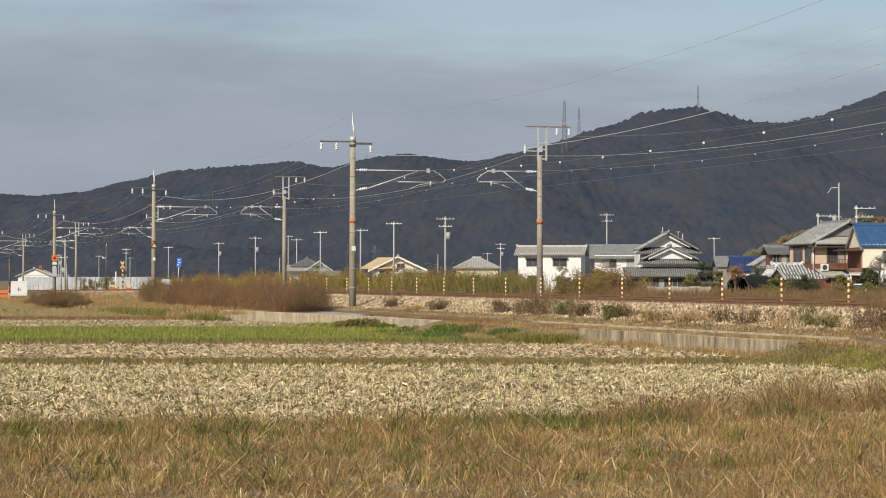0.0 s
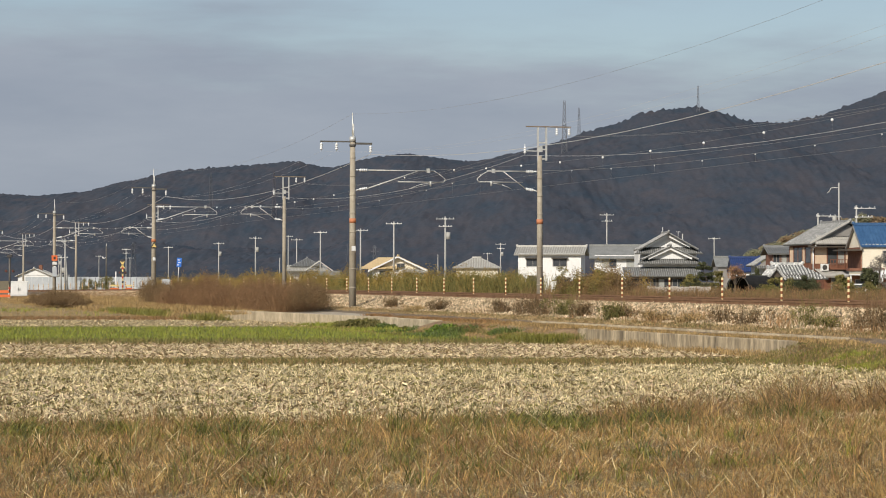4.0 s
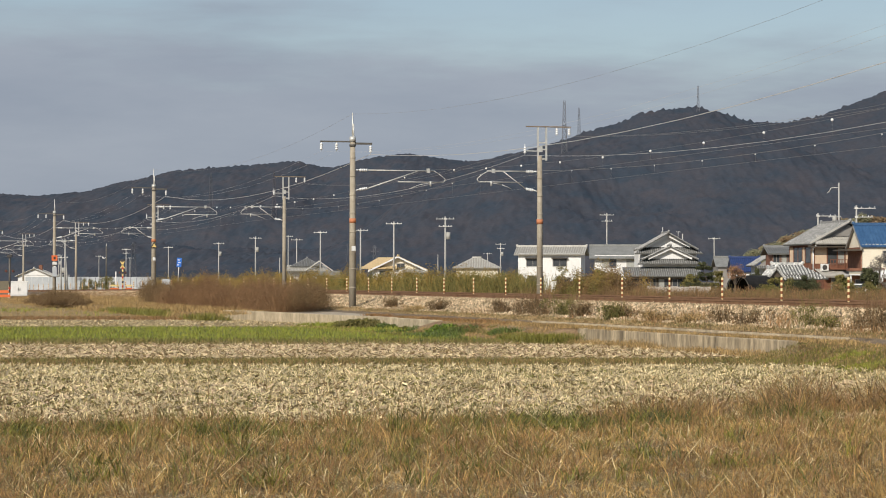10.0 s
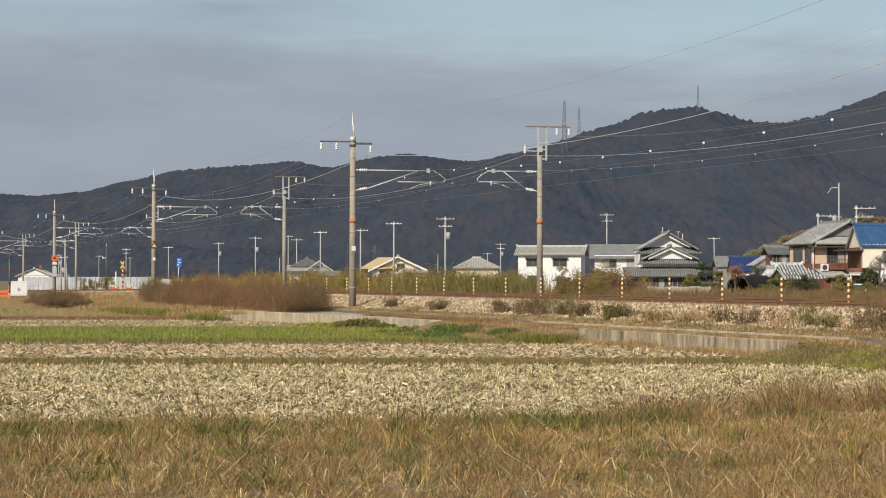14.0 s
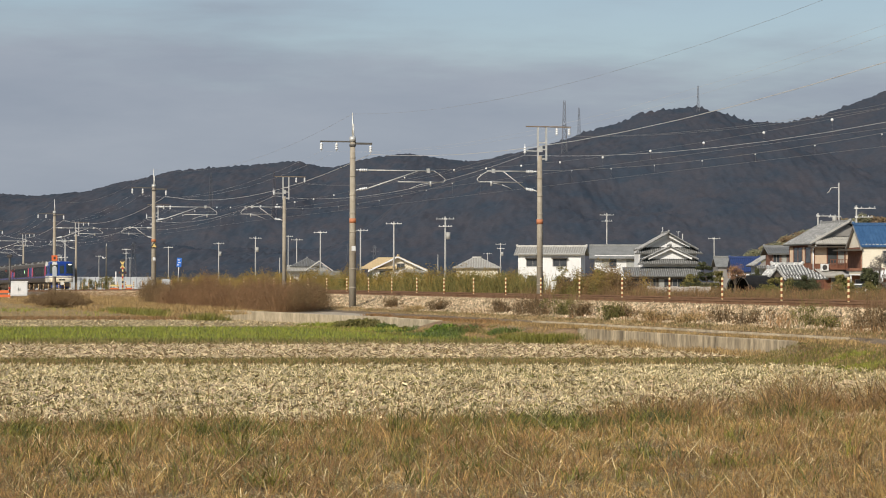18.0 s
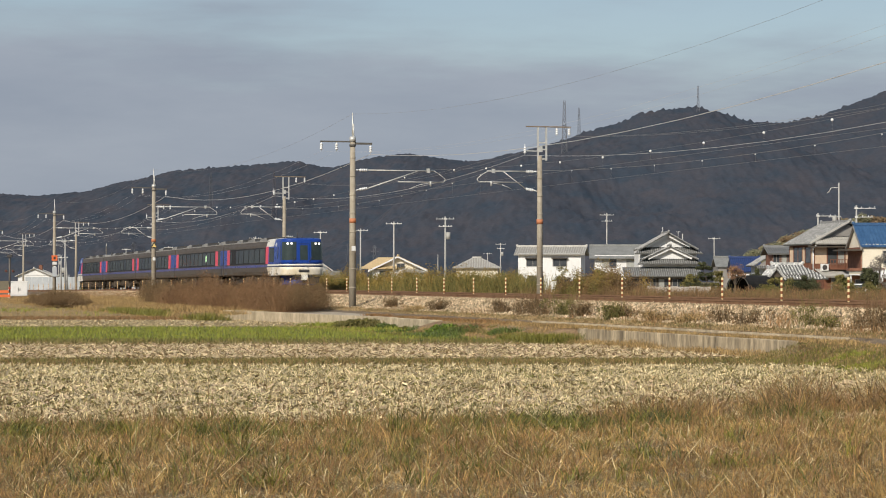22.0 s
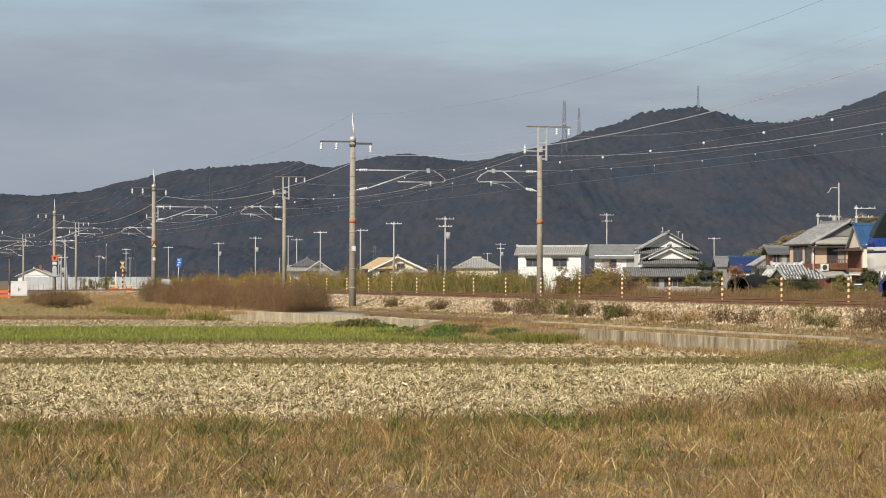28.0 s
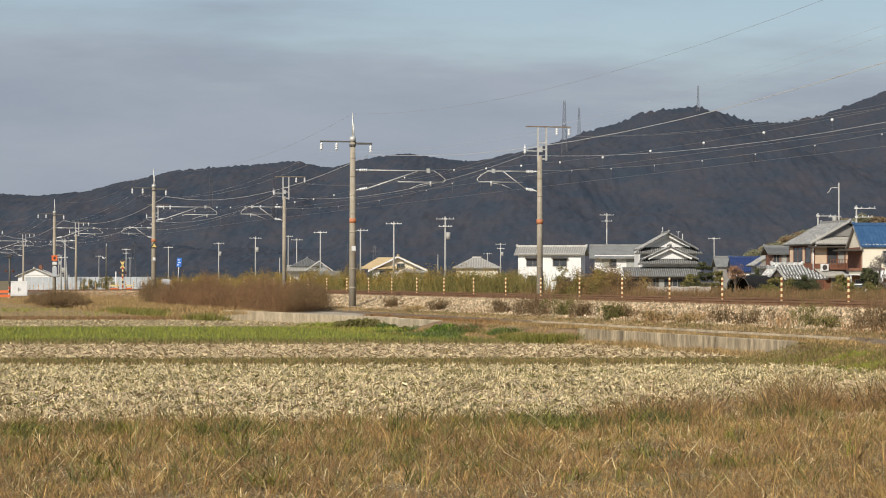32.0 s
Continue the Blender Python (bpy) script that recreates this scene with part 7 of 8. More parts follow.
def foliage(name, parent, centres, radii, n, size, material, label="", seed=0, flat=0.0, category="bush"):
    """Leaf pieces in many small clumps: centres (k, 3), radii (k, 3)."""
    r = np.random.default_rng(seed)
    centres, radii = np.asarray(centres, float), np.asarray(radii, float)
    k = r.integers(0, len(centres), n)
    u = r.normal(0, 1, (n, 3))
    u /= np.linalg.norm(u, axis=1)[:, None]
    c = centres[k] + u * radii[k] * (r.uniform(0.25, 1.0, n) ** 0.6)[:, None]
    a = r.normal(0, 1, (n, 3)) * np.array([1, 1, 1 - flat])
    a /= np.linalg.norm(a, axis=1)[:, None]
    b = np.cross(a, r.normal(0, 1, (n, 3)))
    b /= np.linalg.norm(b, axis=1)[:, None]
    s = (size * r.uniform(0.5, 1.4, n))[:, None]
    a, b = a * s, b * s * 0.55
    if n > 3000:
        v = np.stack([c - a, c + a - b * 0.5, c + b * 1.3 + a * 0.2], 1).reshape(-1, 3)
        f = np.arange(n * 3).reshape(-1, 3)
    else:
        v = np.stack([c - a, c - b * 0.9 - a * 0.1, c + a, c + b], 1).reshape(-1, 3)
        f = np.arange(n * 4).reshape(-1, 4)
    return soup(name, v, f, material, label, category, "stuff" if parent is None else "", parent)


def tuft_line(name, x0, x1, y0, y1, n, h0, h1, material, label, seed, z=0.79, w=0.03, lean=0.45, cl=None, zf=None):
    """Weeds along the railway, in the track frame, given as blades."""
    r = np.random.default_rng(seed)
    x, y = r.uniform(x0, x1, n), r.uniform(y0, y1, n)
    if cl is not None:
        k = np.array([noise.noise(Vector((a / cl[0], b / cl[0], seed))) for a, b in zip(x, y)]) > cl[1]
        x, y = x[k], y[k]
    zz = np.full(len(x), z) if zf is None else zf(y)
    m = np.array(TRACK.to_3x3())
    p = np.stack([x, y, np.maximum(zz - drop(x), 0)], 1) @ m.T
    hh = r.uniform(h0, h1, len(x)) * (0.7 + 0.6 * np.array([noise.noise(Vector((a / 3.0, seed, 1))) + 0.5 for a in x]))
    blades(name, p, hh, w, lean, material, label, seed + 1, category="weeds")


def leafy_line(name, x0, x1, y0, y1, k, n, h, size, material, label, seed, z=0.79):
    """A belt of brush along the railway."""
    r = np.random.default_rng(seed)
    x, y = r.uniform(x0, x1, k), r.uniform(y0, y1, k)
    hh = h * (0.65 + 0.5 * (0.5 + np.array([noise.noise(Vector((a / 5.0, b, seed))) for a, b in zip(x, y)]))) * r.uniform(0.5, 1.0, k)
    m = np.array(TRACK.to_3x3())
    c = np.stack([x, y, np.maximum(z - drop(x), 0) + hh * 0.75], 1) @ m.T
    foliage(name, None, c, np.stack([0.28 + 0 * hh, 0.28 + 0 * hh, hh * 0.42], 1), n, size, material, label, seed + 1, category="weeds")


BRUSH = mat("autumn_brush", (0.215, 0.142, 0.03), (0.335, 0.23, 0.055), 1.2, 0.8, fine=0.2, island=0.25)
TAN_G = mat("short_tan_grass", (0.27, 0.185, 0.085), (0.42, 0.305, 0.15), 1.5, 0.85, fine=0.4, island=0.4)
WEED_Y = mat("yellow_green_leaf", (0.12, 0.105, 0.02), (0.195, 0.162, 0.035), 1.0, 0.75, fine=0.2, island=0.4)
BRAMBLE = mat("bare_bramble", (0.16, 0.087, 0.039), (0.255, 0.148, 0.068), 1.4, 0.9, fine=0.2, island=0.4)
# weeds beyond the far track
leafy_line("brush", -113.4, -105.5, 39.0, 41.5, 90, 14000, 2.0, 0.04, BRUSH, "orange-brown bush behind the railway", 50, 0.64)
leafy_line("brush", -113.3, -104.4, 38.9, 41.0, 110, 20000, 2.0, 0.035, DEADWEED, "brown bush behind the railway", 48, 0.64)
leafy_line("brush", -134.5, -119.5, 38.8, 41.0, 170, 30000, 1.65, 0.04, WEED_Y, "yellow-green leafy brush behind the railway", 46, 0.64)
leafy_line("brush", -134.5, -118.8, 38.7, 40.5, 120, 18000, 1.7, 0.04, OLIVE, "olive leafy brush behind the railway", 44, 0.64)
leafy_line("brush", -246.1, -124, 39.2, 42, 1450, 205000, 2.15, 0.044, BRUSH, "olive autumn brush behind the railway", 51, 0.64)
leafy_line("brush", -192.8, -123, 39.0, 41, 250, 40000, 1.9, 0.034, WEED_Y, "yellow-green brush behind the railway", 53, 0.64)
leafy_line("brush", -111.9, -73.7, 38.9, 42.5, 420, 44000, 1.0, 0.032, DEADWEED, "low brown brush behind the railway", 55, 0.64)
leafy_line("brush", -109.9, -73.7, 39.5, 43, 160, 30000, 0.95, 0.03, OLIVE, "low olive brush behind the railway", 57, 0.59)
leafy_line("brush", -163, -122, 38.9, 41, 250, 14000, 1.75, 0.035, WEED, "dark green leafy brush behind the railway", 76, 0.64)
leafy_line("brush", -113.8, -104.4, 38.9, 41, 90, 18000, 1.9, 0.03, RUSSET, "reddish brush behind the railway", 78, 0.64)
tuft_line("weeds", -245.8, -119.1, 38.6, 41.5, 9000, 0.7, 1.7, BRUSH, "tall autumn weeds behind the railway", 59, 0.69, 0.016, 0.3)
tuft_line("weeds", -245, -118.8, 38.3, 39.4, 8000, 0.4, 1.1, OLIVE, "dark olive weeds along the foot of the brush", 58, 0.69, 0.03, 0.3)
leafy_line("brush", -112, -106.8, 24.2, 26.0, 110, 30000, 1.75, 0.022, DEADWEED, "dark leafless brush beside the railway", 104, 0.33)
tuft_line("weeds", -119, -73.6, 38.4, 41.5, 17000, 0.35, 1.0, RUSSET, "thin reddish weeds behind the railway", 60, 0.69, 0.014, 0.35)
tuft_line("weeds", -109.6, -73.5, 38.3, 41.0, 9000, 0.35, 0.95, DEADWEED, "brown grass behind the railway", 66, 0.69, 0.016, 0.35)
tuft_line("weeds", -132.4, -73.5, 38.4, 41.0, 6000, 0.4, 0.95, OLIVE, "olive weeds behind the railway", 68, 0.69, 0.018, 0.35, cl=(3.0, 0.0))
tuft_line("weeds", -137.5, -119, 38.4, 41.0, 300, 0.8, 1.9, WEED_Y, "tall yellow-green weeds behind the railway", 72, 0.69, 0.02, 0.3, cl=(3.0, -0.1))
tuft_line("weeds", -182.6, -118.9, 38.3, 40, 5000, 0.3, 0.8, DRY, "dry weeds behind the railway", 61, 0.74, 0.02, 0.45)
leafy_line("brush", -215, -119, 38.5, 39.6, 420, 52000, 1.0, 0.032, OLIVE, "dark olive undergrowth along the foot of the brush", 162, 0.64)
leafy_line("brush", -190, -119, 39.2, 41, 300, 40000, 1.7, 0.032, BRUSH, "golden autumn brush behind the railway", 164, 0.64)
leafy_line("brush", -128, -120, 38.8, 40.5, 120, 30000, 1.7, 0.032, OLIVE, "olive autumn brush before the white house", 166, 0.64)
leafy_line("brush", -112.6, -106.6, 38.8, 40.5, 120, 34000, 1.75, 0.03, WEED_Y, "dense yellow-brown bush behind the railway", 168, 0.64)
tuft_line("weeds", -145, -118, 38.6, 41, 5000, 0.7, 1.7, OLIVE, "tall olive stems in the brush", 170, 0.69, 0.02, 0.35)
# russet brush on the near side
leafy_line("brush", -142, -108.6, 23.9, 26.2, 760, 130000, 1.85, 0.026, BRAMBLE, "russet leafless brush beside the railway", 63, 0.33)
leafy_line("brush", -144, -109.5, 23.7, 24.6, 260, 36000, 1.1, 0.024, BRAMBLE, "low russet brush at the foot of the thicket", 64, 0.3)
tuft_line("weeds", -146.3, -109, 23.8, 26.2, 9000, 0.5, 1.3, BRAMBLE, "thin brown stems of roadside brush", 65, 0.33, 0.01, 0.6)
tuft_line("weeds", -152, -116, 23.0, 24.0, 2200, 0.15, 0.4, DRY, "dry grass below the brush", 67, 0.3, 0.025, 0.5)
leafy_line("brush", -178.1, -159.6, 19.2, 22.0, 150, 28000, 0.95, 0.035, DEADWEED, "low brown brush in the meadow", 69, 0.09)
leafy_line("brush", -172.8, -164, 19.4, 21.8, 110, 26000, 1.35, 0.035, DEADWEED, "rounded brown brush in the meadow", 169, 0.09)
leafy_line("brush", -155.8, -143.4, 24.2, 26.4, 150, 34000, 1.75, 0.03, DEADWEED, "dark leafless brush beside the railway", 70, 0.39)
tuft_line("weeds", -154.9, -144.4, 24.4, 26.4, 3000, 0.6, 1.5, DEADWEED, "thin brown stems of roadside brush", 74, 0.39, 0.014, 0.45)


def bank_z(y):
    return np.interp(y, [25.4, 26.2, 27.2, 27.6, 29.1], [0.45, 0.60, 0.73, 0.77, 1.15])


tuft_line("weeds", -239.8, -148.4, 26.0, 28.9, 18000, 0.05, 0.16, RUST_G, "rusty dry grass between the ballast stones", 75, w=0.035, zf=bank_z)
tuft_line("weeds", -254.7, -113.4, 25.0, 26.6, 14000, 0.1, 0.3, DRY, "dry tufts at the foot of the bank", 73, w=0.035, zf=bank_z)
tuft_line("weeds", -113.7, -29.9, 26.4, 27.6, 3600, 0.06, 0.2, RUST_G, "dry tufts at the foot of the ballast", 71, w=0.02, cl=(2.2, 0.05), zf=bank_z)


def clump(px, v, w, h, material, label, seed, n=900, stems=160):
    """A weed clump on the ballast slope, at that column and distance from the viewer's line."""
    y = LENS * v / (CT * (px + 430))
    x = -(y - v * ST) / CT
    foot = float(bank_z(v) - drop(x))
    r = np.random.default_rng(seed)
    k = 26
    if px > 1250:
        w, n, stems = w * 0.6, n // 2, stems // 2
    c = np.stack([x + r.normal(0, w * 0.45, k), v + r.normal(0, 0.25, k), foot + h * r.uniform(0.15, 0.75, k)], 1) @ np.array(TRACK.to_3x3()).T
    t = thing("weed_clump", Matrix.Identity(4), label, "weeds", "weeds on the ballast")
    foliage("foliage", t, c, np.full((k, 3), 0.12), n, 0.03, material, "", seed)
    q = np.stack([x + r.normal(0, w * 0.4, stems), v + r.normal(0, 0.2, stems), np.full(stems, foot)], 1) @ np.array(TRACK.to_3x3()).T
    st = blades("grass_tuft", q, h * r.uniform(0.6, 1.3, stems), 0.012, 0.4, material, "", seed + 1)
    st.parent = t
    del st["category"]


for k, (px, v, w, h, mt, what) in enumerate(((695, 27.6, 0.5, 0.6, DEADWEED, "brown"), (778, 27.4, 0.25, 0.5, DEADWEED, "brown"), (884, 27.4, 0.5, 0.6, DEADWEED, "brown"), (930, 27.3, 0.6, 0.75, DEADWEED, "brown"),
                                             (960, 27.3, 0.8, 0.75, DEADWEED, "brown"), (1000, 27.5, 0.6, 0.8, OLIVE, "olive"), (1030, 27.4, 0.4, 0.6, DEADWEED, "brown"), (1085, 27.2, 0.4, 0.6, OLIVE, "olive"),
                                             (1100, 27.6, 0.4, 0.5, DEADWEED, "brown"), (1160, 27.2, 0.9, 0.35, DRY, "dry tan"), (1275, 27.4, 0.4, 0.55, DEADWEED, "brown"), (1325, 27.4, 0.8, 0.55, DEADWEED, "brown"),
                                             (1432, 27.5, 0.2, 0.8, OLIVE, "olive"), (1470, 27.2, 0.5, 0.4, OLIVE, "olive"), (1532, 27.4, 0.5, 0.7, DEADWEED, "brown"), (1560, 27.2, 0.35, 0.9, DEADWEED, "brown"),
                                             (1220, 27.3, 0.7, 0.3, DRY, "dry tan"), (740, 27.1, 0.8, 0.25, DRY, "dry tan"), (560, 26.6, 0.4, 0.9, DEADWEED, "brown"))):
    clump(px, v, w, h, mt, what + " weed clump on the ballast slope", 300 + 3 * k)
tuft_line("weeds", -112, -45, 26.25, 27.2, 30000, 0.03, 0.09, TAN_G, "short tan grass at the foot of the ballast", 277, w=0.03, lean=0.7, zf=bank_z)
tuft_line("weeds", -94, -45, 25.2, 26.0, 6000, 0.03, 0.08, DRY, "short dry grass along the farm road", 77, 0.49, 0.02, 0.5)
def leafy_weed(px, y, w, h, n, size, material, label, seed):
    """A low plant of broad leaves growing out of the field's edge."""
    r = np.random.default_rng(seed)
    t = thing("leafy_weed", pose(place(px, y), y, float(lift(0.0, y))), label, "weeds", "broad-leaved weeds")
    k = 16
    q = np.stack([r.uniform(-w, w, k), r.normal(0, 0.3, k), h * r.uniform(0.2, 0.8, k)], 1)
    q[:, 2] *= 1 - 0.6 * np.abs(q[:, 0] / w) ** 2
    foliage("leaves", t, q, np.stack([np.full(k, 0.2), np.full(k, 0.2), np.full(k, h * 0.25)], 1), n, size, material, "", seed + 1, flat=0.4)
    p = np.stack([r.uniform(-w, w, 120), r.normal(0, 0.3, 120), np.zeros(120)], 1)
    st = blades("stems", p, h * r.uniform(0.3, 0.8, 120), 0.02, 0.5, material, "", seed + 2)
    st.parent = t
    del st["category"]


LEAF_G = mat("broad_green_leaf", (0.105, 0.16, 0.018), (0.18, 0.235, 0.032), 0.6, 0.5, fine=0.2, island=0.4)
leafy_weed(788, 85, 0.62, 0.5, 1800, 0.055, LEAF_G, "bright green leafy weed at the edge of the crop", 401)
leafy_weed(812, 85, 0.3, 0.3, 400, 0.05, WEED, "dark green leafy weed at the edge of the crop", 411)
leafy_weed(935, 78, 0.42, 0.32, 1100, 0.045, LEAF_G, "bright green leafy weed before the verge", 421)
leafy_weed(740, 91, 0.22, 0.34, 300, 0.045, WEED, "small dark green weed before the low wall", 431)
leafy_weed(637, 97, 1.0, 0.5, 3200, 0.04, OLIVE, "olive weeds creeping over the wall's end", 441)
leafy_weed(668, 95, 0.5, 0.36, 1500, 0.04, OLIVE, "olive weeds before the low wall", 451)
for k, (px, y, w, h, m, what) in enumerate(((603, 100, 0.6, 0.3, OLIVE, "olive"), (622, 98.5, 0.7, 0.42, OLIVE, "olive"), (655, 96.5, 0.55, 0.5, OLIVE, "olive"), (684, 94.5, 0.4, 0.36, WEED, "dark green"),
                                               (716, 92.5, 0.3, 0.26, OLIVE, "olive"), (770, 87.5, 0.5, 0.3, OLIVE, "olive"), (826, 84.5, 0.7, 0.5, OLIVE, "olive"), (846, 83.5, 0.7, 0.55, RUSSET, "reddish dead"),
                                               (868, 82.5, 0.7, 0.5, OLIVE, "olive"), (893, 81.5, 0.7, 0.36, OLIVE, "olive"), (914, 80, 0.5, 0.3, WEED, "dark green"), (968, 78, 0.6, 0.32, WEED, "dark green"),
                                               (1000, 76.5, 0.5, 0.36, OLIVE, "olive"), (1022, 75.8, 0.4, 0.34, OLIVE, "olive"))):
    leafy_weed(px, y, w, h, 2200, 0.035, m, what + " weeds along the foot of the verge", 501 + 10 * k)
for k, (px, y, w, h, m, what) in enumerate(((1352, 62.5, 0.5, 0.14, WEED, "dark green"), (1385, 61.5, 0.5, 0.2, LEAF_G, "fresh green"), (1422, 61, 0.5, 0.3, LEAF_G, "fresh green"), (1448, 61.5, 0.4, 0.38, OLIVE, "olive"),
                                               (1490, 58.5, 0.5, 0.25, RUSSET, "reddish dead"), (1512, 60, 0.4, 0.42, RUSSET, "reddish dead"), (1545, 57, 0.4, 0.3, OLIVE, "olive"), (1540, 60, 0.4, 0.4, DEADWEED, "dead brown"))):
    leafy_weed(px, y, w, h, 1800, 0.026, m, what + " weeds on the verge by the wall end", 701 + 10 * k)
leafy_weed(985, 76, 0.8, 0.26, 500, 0.04, OLIVE, "olive weeds before the verge", 461)
leafy_weed(1460, 60, 0.5, 0.2, 600, 0.03, LEAF_G, "fresh green weeds on the verge", 471)
leafy_weed(1400, 62, 0.45, 0.2, 600, 0.03, WEED, "dark green weeds on the verge", 481)


# weeds on the grassy verge between the two walls, and on its ends
def verge_z(y):
    return np.interp(y, [22.4, 23.3, 24.4, 25.0, 26.0], [0.0, 0.02, 0.27, 0.43, 0.54])


tuft_line("weeds", -85.4, -72.6, 22.0, 24.4, 9000, 0.04, 0.12, OLIVE, "olive weeds on the verge", 81, w=0.025, cl=(3.0, 0.0), zf=verge_z)
tuft_line("weeds", -85.6, -72.3, 23.0, 26.0, 9000, 0.03, 0.08, DRY, "dry grass on the verge", 83, w=0.025, zf=verge_z)
tuft_line("weeds", -85.5, -72.7, 22.2, 24.6, 9000, 0.07, 0.2, WEED, "low green weeds on the verge", 85, w=0.04, lean=0.7, cl=(2.2, 0.0), zf=verge_z)
tuft_line("weeds", -99.6, -83.9, 22.4, 24.2, 3000, 0.1, 0.26, CROP_G, "broad-leaved green weeds before the low wall", 82, 0.0, 0.05, 0.7, cl=(2.2, 0.0))
tuft_line("weeds", -99.5, -83.9, 22.0, 24.4, 4000, 0.05, 0.14, DRY, "dry grass before the low wall", 80, 0.0, 0.03, 0.6)
tuft_line("weeds", -99, -78.5, 25.2, 26.6, 9000, 0.04, 0.14, RUST_G, "rusty dry grass beside the road", 92, 0.47, 0.03, 0.6)
tuft_line("weeds", -73.9, -69.6, 23.4, 25.0, 4000, 0.12, 0.36, LUSH, "green weeds at the wall end", 96, 0.0, 0.025, 0.6)
tuft_line("weeds", -104, -48.3, 26.4, 27.2, 8000, 0.03, 0.1, OLIVE, "low olive grass beside the road edge", 100, w=0.02, lean=0.6, zf=bank_z)
tuft_line("weeds", -73.9, -51.6, 26.5, 28.2, 3000, 0.1, 0.36, RUST_G, "rusty weeds on the ballast slope", 98, w=0.016, cl=(1.6, 0.12), zf=bank_z)
tuft_line("weeds", -69.3, -52.4, 24.2, 25.1, 5000, 0.1, 0.28, DRY, "dry grass at the foot of the wall", 87, 0.0, 0.02, 0.6)
tuft_line("weeds", -53.8, -37.2, 22.6, 24.9, 12000, 0.03, 0.08, LUSH, "green grass on the verge", 89, w=0.02, cl=(2.5, 0.0), zf=verge_z)
tuft_line("weeds", -53.8, -44.5, 22.8, 24.8, 15000, 0.03, 0.09, CROP_G, "fresh green patches on the verge", 187, w=0.022, lean=0.6, cl=(1.8, 0.05), zf=verge_z)
tuft_line("weeds", -53.9, -37.3, 22.6, 25.6, 9000, 0.03, 0.07, DRY, "dry grass on the verge", 91, w=0.02, zf=verge_z)
tuft_line("weeds", -54.1, -37.3, 23.4, 25.6, 9000, 0.03, 0.08, OLIVE, "olive weeds on the verge", 93, w=0.018, zf=verge_z)
tuft_line("weeds", -53.5, -39.5, 23.6, 25.8, 6000, 0.04, 0.11, DEADWEED, "dead brown weeds on the verge", 94, w=0.016, cl=(2.0, 0.05), zf=verge_z)
tuft_line("weeds", -77.8, -51.4, 25.3, 25.85, 8000, 0.04, 0.13, DRY, "dry grass along the top of the wall", 95, 0.49, 0.02, 0.6)
tuft_line("weeds", -249.9, -111.3, 20.2, 25.5, 30000, 0.08, 0.24, DRY, "dry grass on the verge", 97, w=0.032, lean=0.6, zf=lambda y: np.interp(y, [20.5, 22.0, 25.3, 26.0], [-0.04, 0.34, 0.47, 0.55]))
tuft_line("weeds", -144.5, -110.5, 20.2, 21.8, 5000, 0.12, 0.36, LUSH, "green grass beside the wall end", 99, 0.1, 0.03, 0.6, cl=(4.0, -0.1))
p = scatter(26000, 56.4, 84, 87, 1.9, 17.1)
p = p[p[:, 0] * CT + p[:, 1] * ST < 25.0]
blades("weeds", p, rng.uniform(0.05, 0.14, len(p)), 0.02, 0.7, DRY, "dry grass before the wall", 88, category="weeds")
p = scatter(9000, 56.4, 84, 89, 1.9, 17.1)
p = p[(p[:, 0] * CT + p[:, 1] * ST < 25.0) & (clump_noise(p, 2.0, 7) > 0.0)]
blades("weeds", p, rng.uniform(0.05, 0.16, len(p)), 0.02, 0.7, OLIVE, "olive grass before the wall", 90, category="weeds")


TWIG = mat("grey_twigs", (0.17, 0.145, 0.12), (0.27, 0.24, 0.20), 0.8, 0.9, island=0.4)


def tree(px, y, height, spread, material, label, seed, trunk=0.14, z0=0.0, size=0.12, n=2600, clumps=26, low=0.3):
    """A tapered trunk with limbs and a crown of small leaf pieces."""
    r = np.random.default_rng(seed)
    t = thing("tree", pose(place(px, y), y, z0, 0, 0, r.uniform(0, 360)), label, "tree")
    bm = bmesh.new()
    top = Vector((r.normal(0, 0.1), r.normal(0, 0.1), height * 0.75))
    rod(bm, (0, 0, -0.2), top * 0.5, trunk, trunk * 0.7, n=8)
    rod(bm, top * 0.5, top, trunk * 0.7, trunk * 0.25, n=7)
    cs, rs = [], []
    for k in range(clumps):
        f = r.uniform(low, 0.95)
        a = r.uniform(0, 2 * np.pi)
        d = spread * r.uniform(0.25, 1.0) * (1 - 0.55 * max(0, f - 0.5) * 2)
        q = Vector((math.cos(a) * d, math.sin(a) * d, height * f))
        if k % 3 == 0:
            rod(bm, top * (f * 0.75), q, trunk * 0.3, trunk * 0.08, n=5)
        cs.append(q)
        rr = spread * r.uniform(0.2, 0.38)
        rs.append((rr, rr, rr * 0.8))
    part("trunk", bm, BARK, t)
    foliage("crown", t, cs, rs, n, size, material, "", seed + 1)
    return t


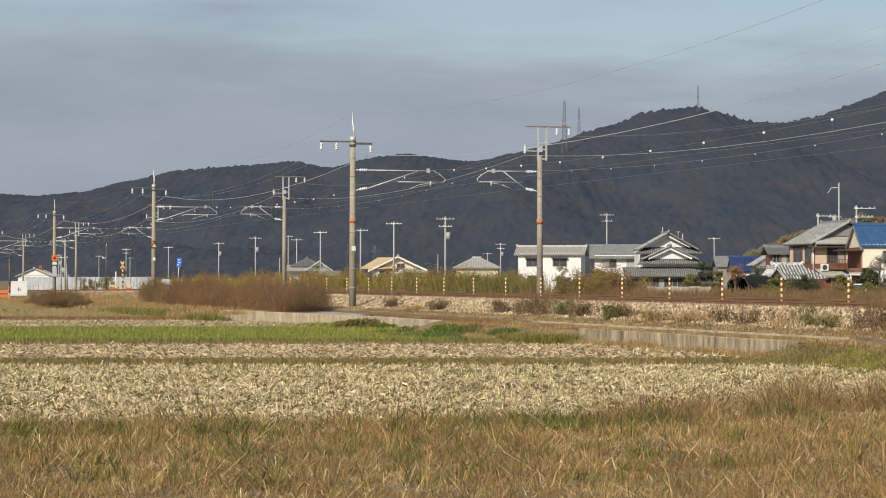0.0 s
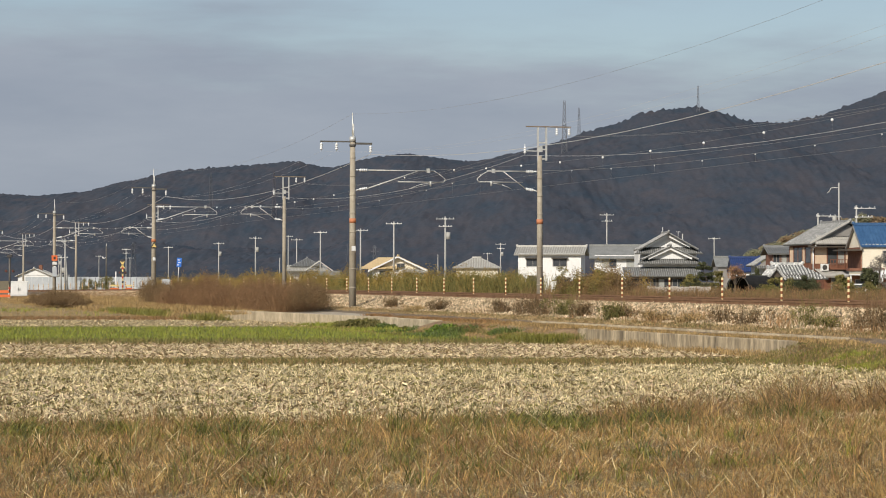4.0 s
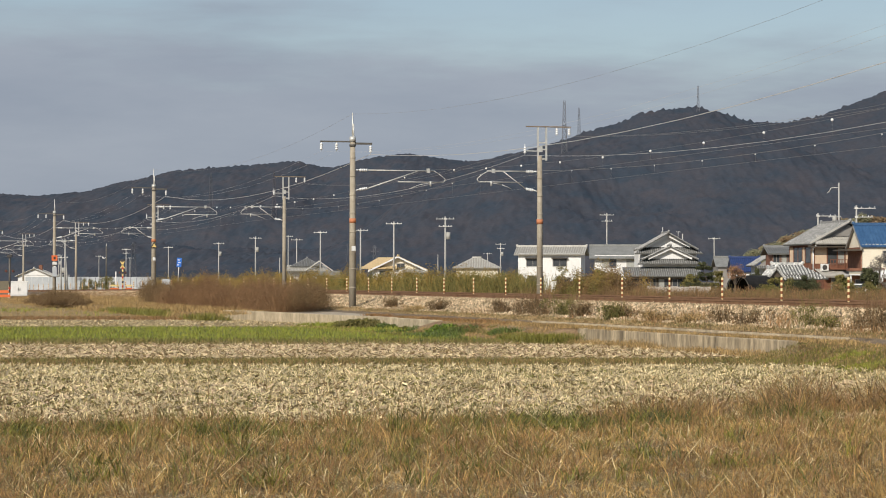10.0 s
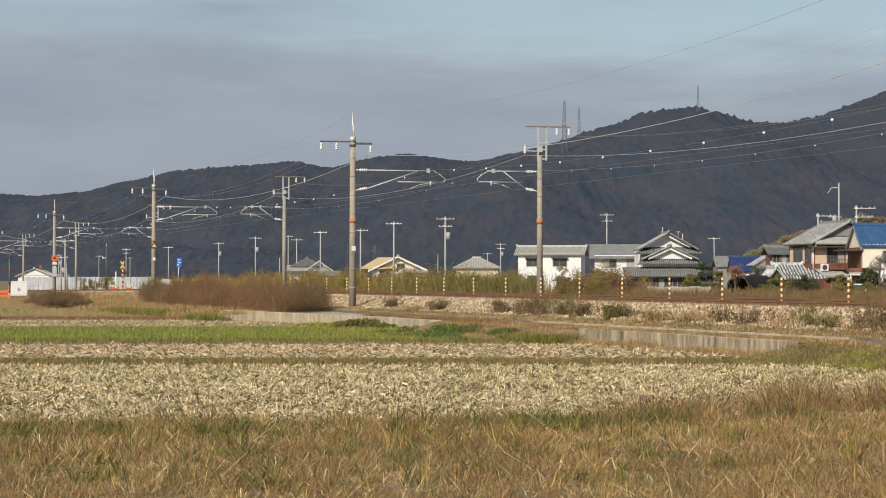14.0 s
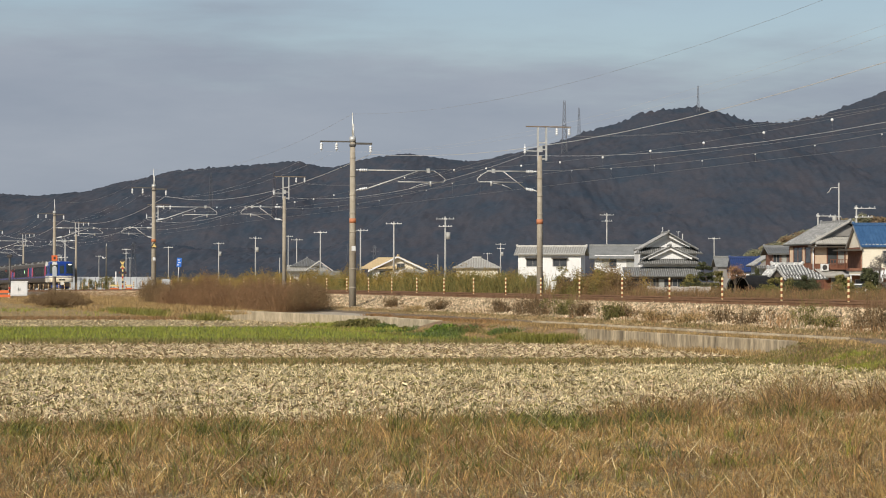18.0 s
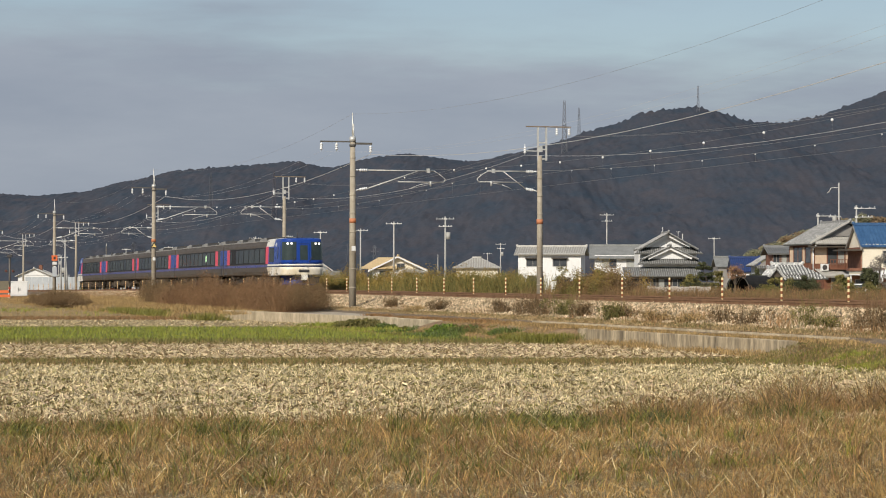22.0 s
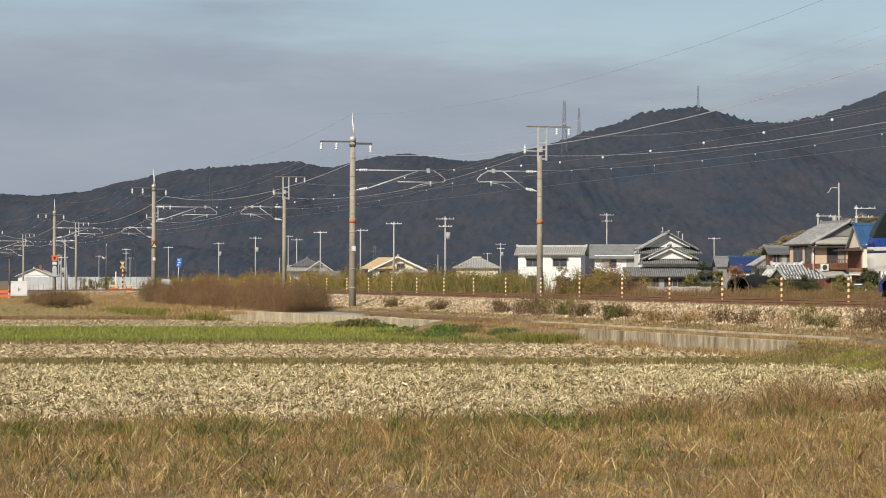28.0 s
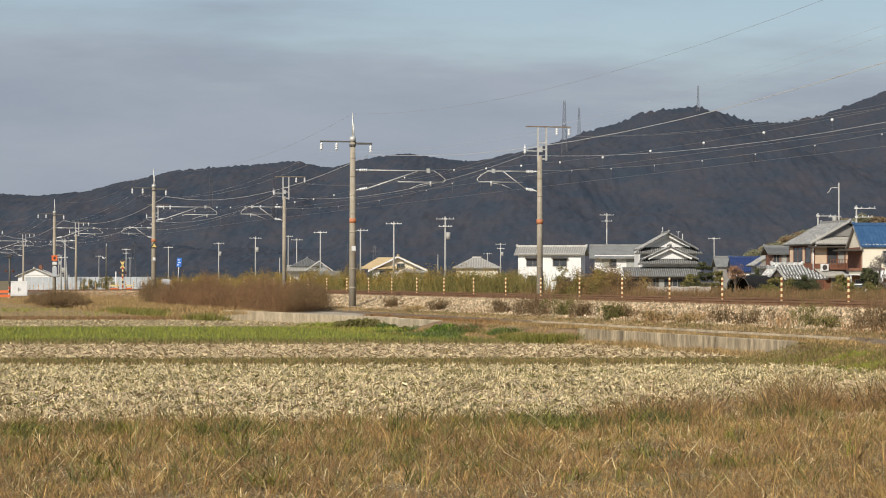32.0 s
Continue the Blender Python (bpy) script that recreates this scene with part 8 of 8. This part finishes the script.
def layered_pine(px, y, height, spread, label, seed, tiers=5):
    """A garden pine clipped into flat pads on a bent trunk."""
    r = np.random.default_rng(seed)
    t = thing("tree", pose(place(px, y), y, -0.05), label, "tree", "clipped garden trees")
    bm = bmesh.new()
    pts = [Vector((0.25 * spread * math.sin(2.2 * k + seed), 0, height * 0.95 * k / 6)) for k in range(7)]
    for k, (a, b) in enumerate(zip(pts, pts[1:])):
        rod(bm, a, b, 0.1 - 0.012 * k, 0.1 - 0.012 * (k + 1), n=7)
    cs, rs = [], []
    for k in range(tiers):
        f = (k + 1) / tiers
        z = height * (0.26 + 0.7 * f)
        w = spread * (1.05 - 0.62 * f)
        stem = pts[min(6, int(z / height * 6))]
        for s in (-1, 1) if k < tiers - 1 else (0,):
            tip = Vector((stem.x + s * w * r.uniform(0.55, 0.8), r.uniform(-0.5, 0.5) * w, z + r.uniform(-0.12, 0.08) * height / tiers))
            rod(bm, stem * (z / max(stem.z, 0.1)) if stem.z else stem, tip, 0.035, 0.015, n=5)
            for _ in range(5):
                cs.append(tip + Vector((r.normal(0, w * 0.3), r.normal(0, w * 0.3), r.normal(0, 0.05))))
                rs.append((w * 0.4, w * 0.4, height / tiers * 0.26))
    part("trunk", bm, BARK, t)
    foliage("crown", t, cs, rs, 9000, 0.06, PINE, "", seed + 1, flat=0.3)
    return t


layered_pine(1248, 238, 3.9, 1.15, "dark pine clipped into flat layers beside the farmhouse", 101)
layered_pine(1418, 175, 2.35, 1.15, "spreading garden pine clipped into flat layers", 109, 4)
layered_pine(1340, 244, 3.2, 0.75, "small garden tree clipped into rounded layers", 127, 3)
tree(1300, 219, 3.4, 1.3, ORANGE_LEAF, "small pale orange garden tree", 105, size=0.06, n=1800, low=0.62)
tree(1372, 192, 2.3, 0.9, OLIVE, "olive garden shrub before the carport", 125, size=0.07)
tree(1272, 230, 2.9, 0.8, OLIVE, "olive garden shrub beside the carport", 129, size=0.07)
tree(1493, 175, 2.4, 0.9, OLIVE, "olive garden shrub beside the porch", 111)
tree(1556, 175, 4.0, 1.0, TWIG, "grey-brown bare garden tree", 113, size=0.05, n=3500)
tree(1540, 172, 3.2, 0.8, PINE, "dark garden shrub by the porch", 115)
tree(1060, 151, 2.7, 0.8, OLIVE, "young yellowing tree behind the track", 117, size=0.08)
tree(995, 175, 3.1, 0.9, OLIVE, "thin young tree before the white house", 119, size=0.07, n=700)
tree(1225, 250, 2.4, 1.4, OLIVE, "olive garden shrub beside the farmhouse", 121)
tree(1010, 149, 2.2, 0.7, OLIVE, "young yellowing shrub behind the track", 123, size=0.08)
# hedges and garden brush before the village houses
def hedge(px0, px1, y, k, n, z1, size, material, label, seed):
    r = np.random.default_rng(seed)
    x = place(r.uniform(px0, px1, k), y)
    top = z1 * (0.7 + 0.5 * np.array([noise.noise(Vector((a * 0.6, seed, 0))) for a in x]))
    c = np.stack([x, y + r.uniform(-0.8, 0.8, k), top * r.uniform(0.3, 1.0, k)], 1)
    foliage("garden_brush", None, c, np.full((k, 3), 0.3), n, size, material, label, seed + 1, category="bush")


hedge(1330, 1400, 172, 50, 12000, 2.2, 0.04, OLIVE, "olive garden brush before the houses", 141)
hedge(1384, 1450, 175, 60, 14000, 2.9, 0.04, PINE, "dark green garden brush before the houses", 143)
hedge(145, 200, 273, 60, 7000, 2.9, 0.06, OLIVE, "olive shrubs beside the crossing", 147)
hedge(1160, 1262, 164, 60, 10000, 1.75, 0.035, DEADWEED, "brown garden weeds before the pale wall", 151)
hedge(1450, 1568, 170, 70, 12000, 2.3, 0.04, OLIVE, "olive garden brush beside the porch", 149)
hedge(1265, 1568, 165, 110, 14000, 1.9, 0.035, RUSSET, "rusty brown garden brush before the houses", 145)
hedge(1262, 1568, 162, 120, 22000, 1.35, 0.035, OLIVE, "dense olive weeds before the gardens", 153)
hedge(1290, 1568, 163, 90, 16000, 1.55, 0.035, WEED_Y, "yellowing weeds before the gardens", 155)
hedge(1275, 1568, 161, 100, 18000, 1.2, 0.035, DEADWEED, "dark dead weeds before the gardens", 157)
# wooded knoll behind the village
WOOD_A = mat("knoll_green", (0.17, 0.17, 0.095), (0.235, 0.22, 0.125), 3.0, 0.9, island=0.35)
WOOD_B = mat("knoll_rust", (0.25, 0.165, 0.085), (0.20, 0.15, 0.09), 3.0, 0.9, island=0.35)
for k in range(26):
    f = k / 25
    px = 1322 + 203 * f + random.uniform(-8, 8)
    y = 349 + random.uniform(-14, 29)
    top = 5.3 + 6.6 * f ** 0.8 + random.uniform(-0.7, 0.5)
    tree(px, y, top, 2.6, WOOD_A if random.random() < 0.62 else WOOD_B, "tree of the wooded knoll in autumn colour", 200 + k, 0.16, size=0.12, n=14000, clumps=80, low=0.25)
for k in range(6):
    tree(1530 + k * 11, 355 + 4.6 * k, 12.2 + random.uniform(-0.6, 0.6), 2.2, WOOD_B if k < 4 else WOOD_A, "tree of the wooded knoll in autumn colour", 240 + k, 0.16, size=0.17, n=9000, clumps=44, low=0.25)


def motions():
    walk(front, car_rows(0, 0))
    for i, c in enumerate(mids):
        walk(c, car_rows(PITCH * (i + 1), 0))
    walk(rear, car_rows(PITCH * 3, 180))


motions()
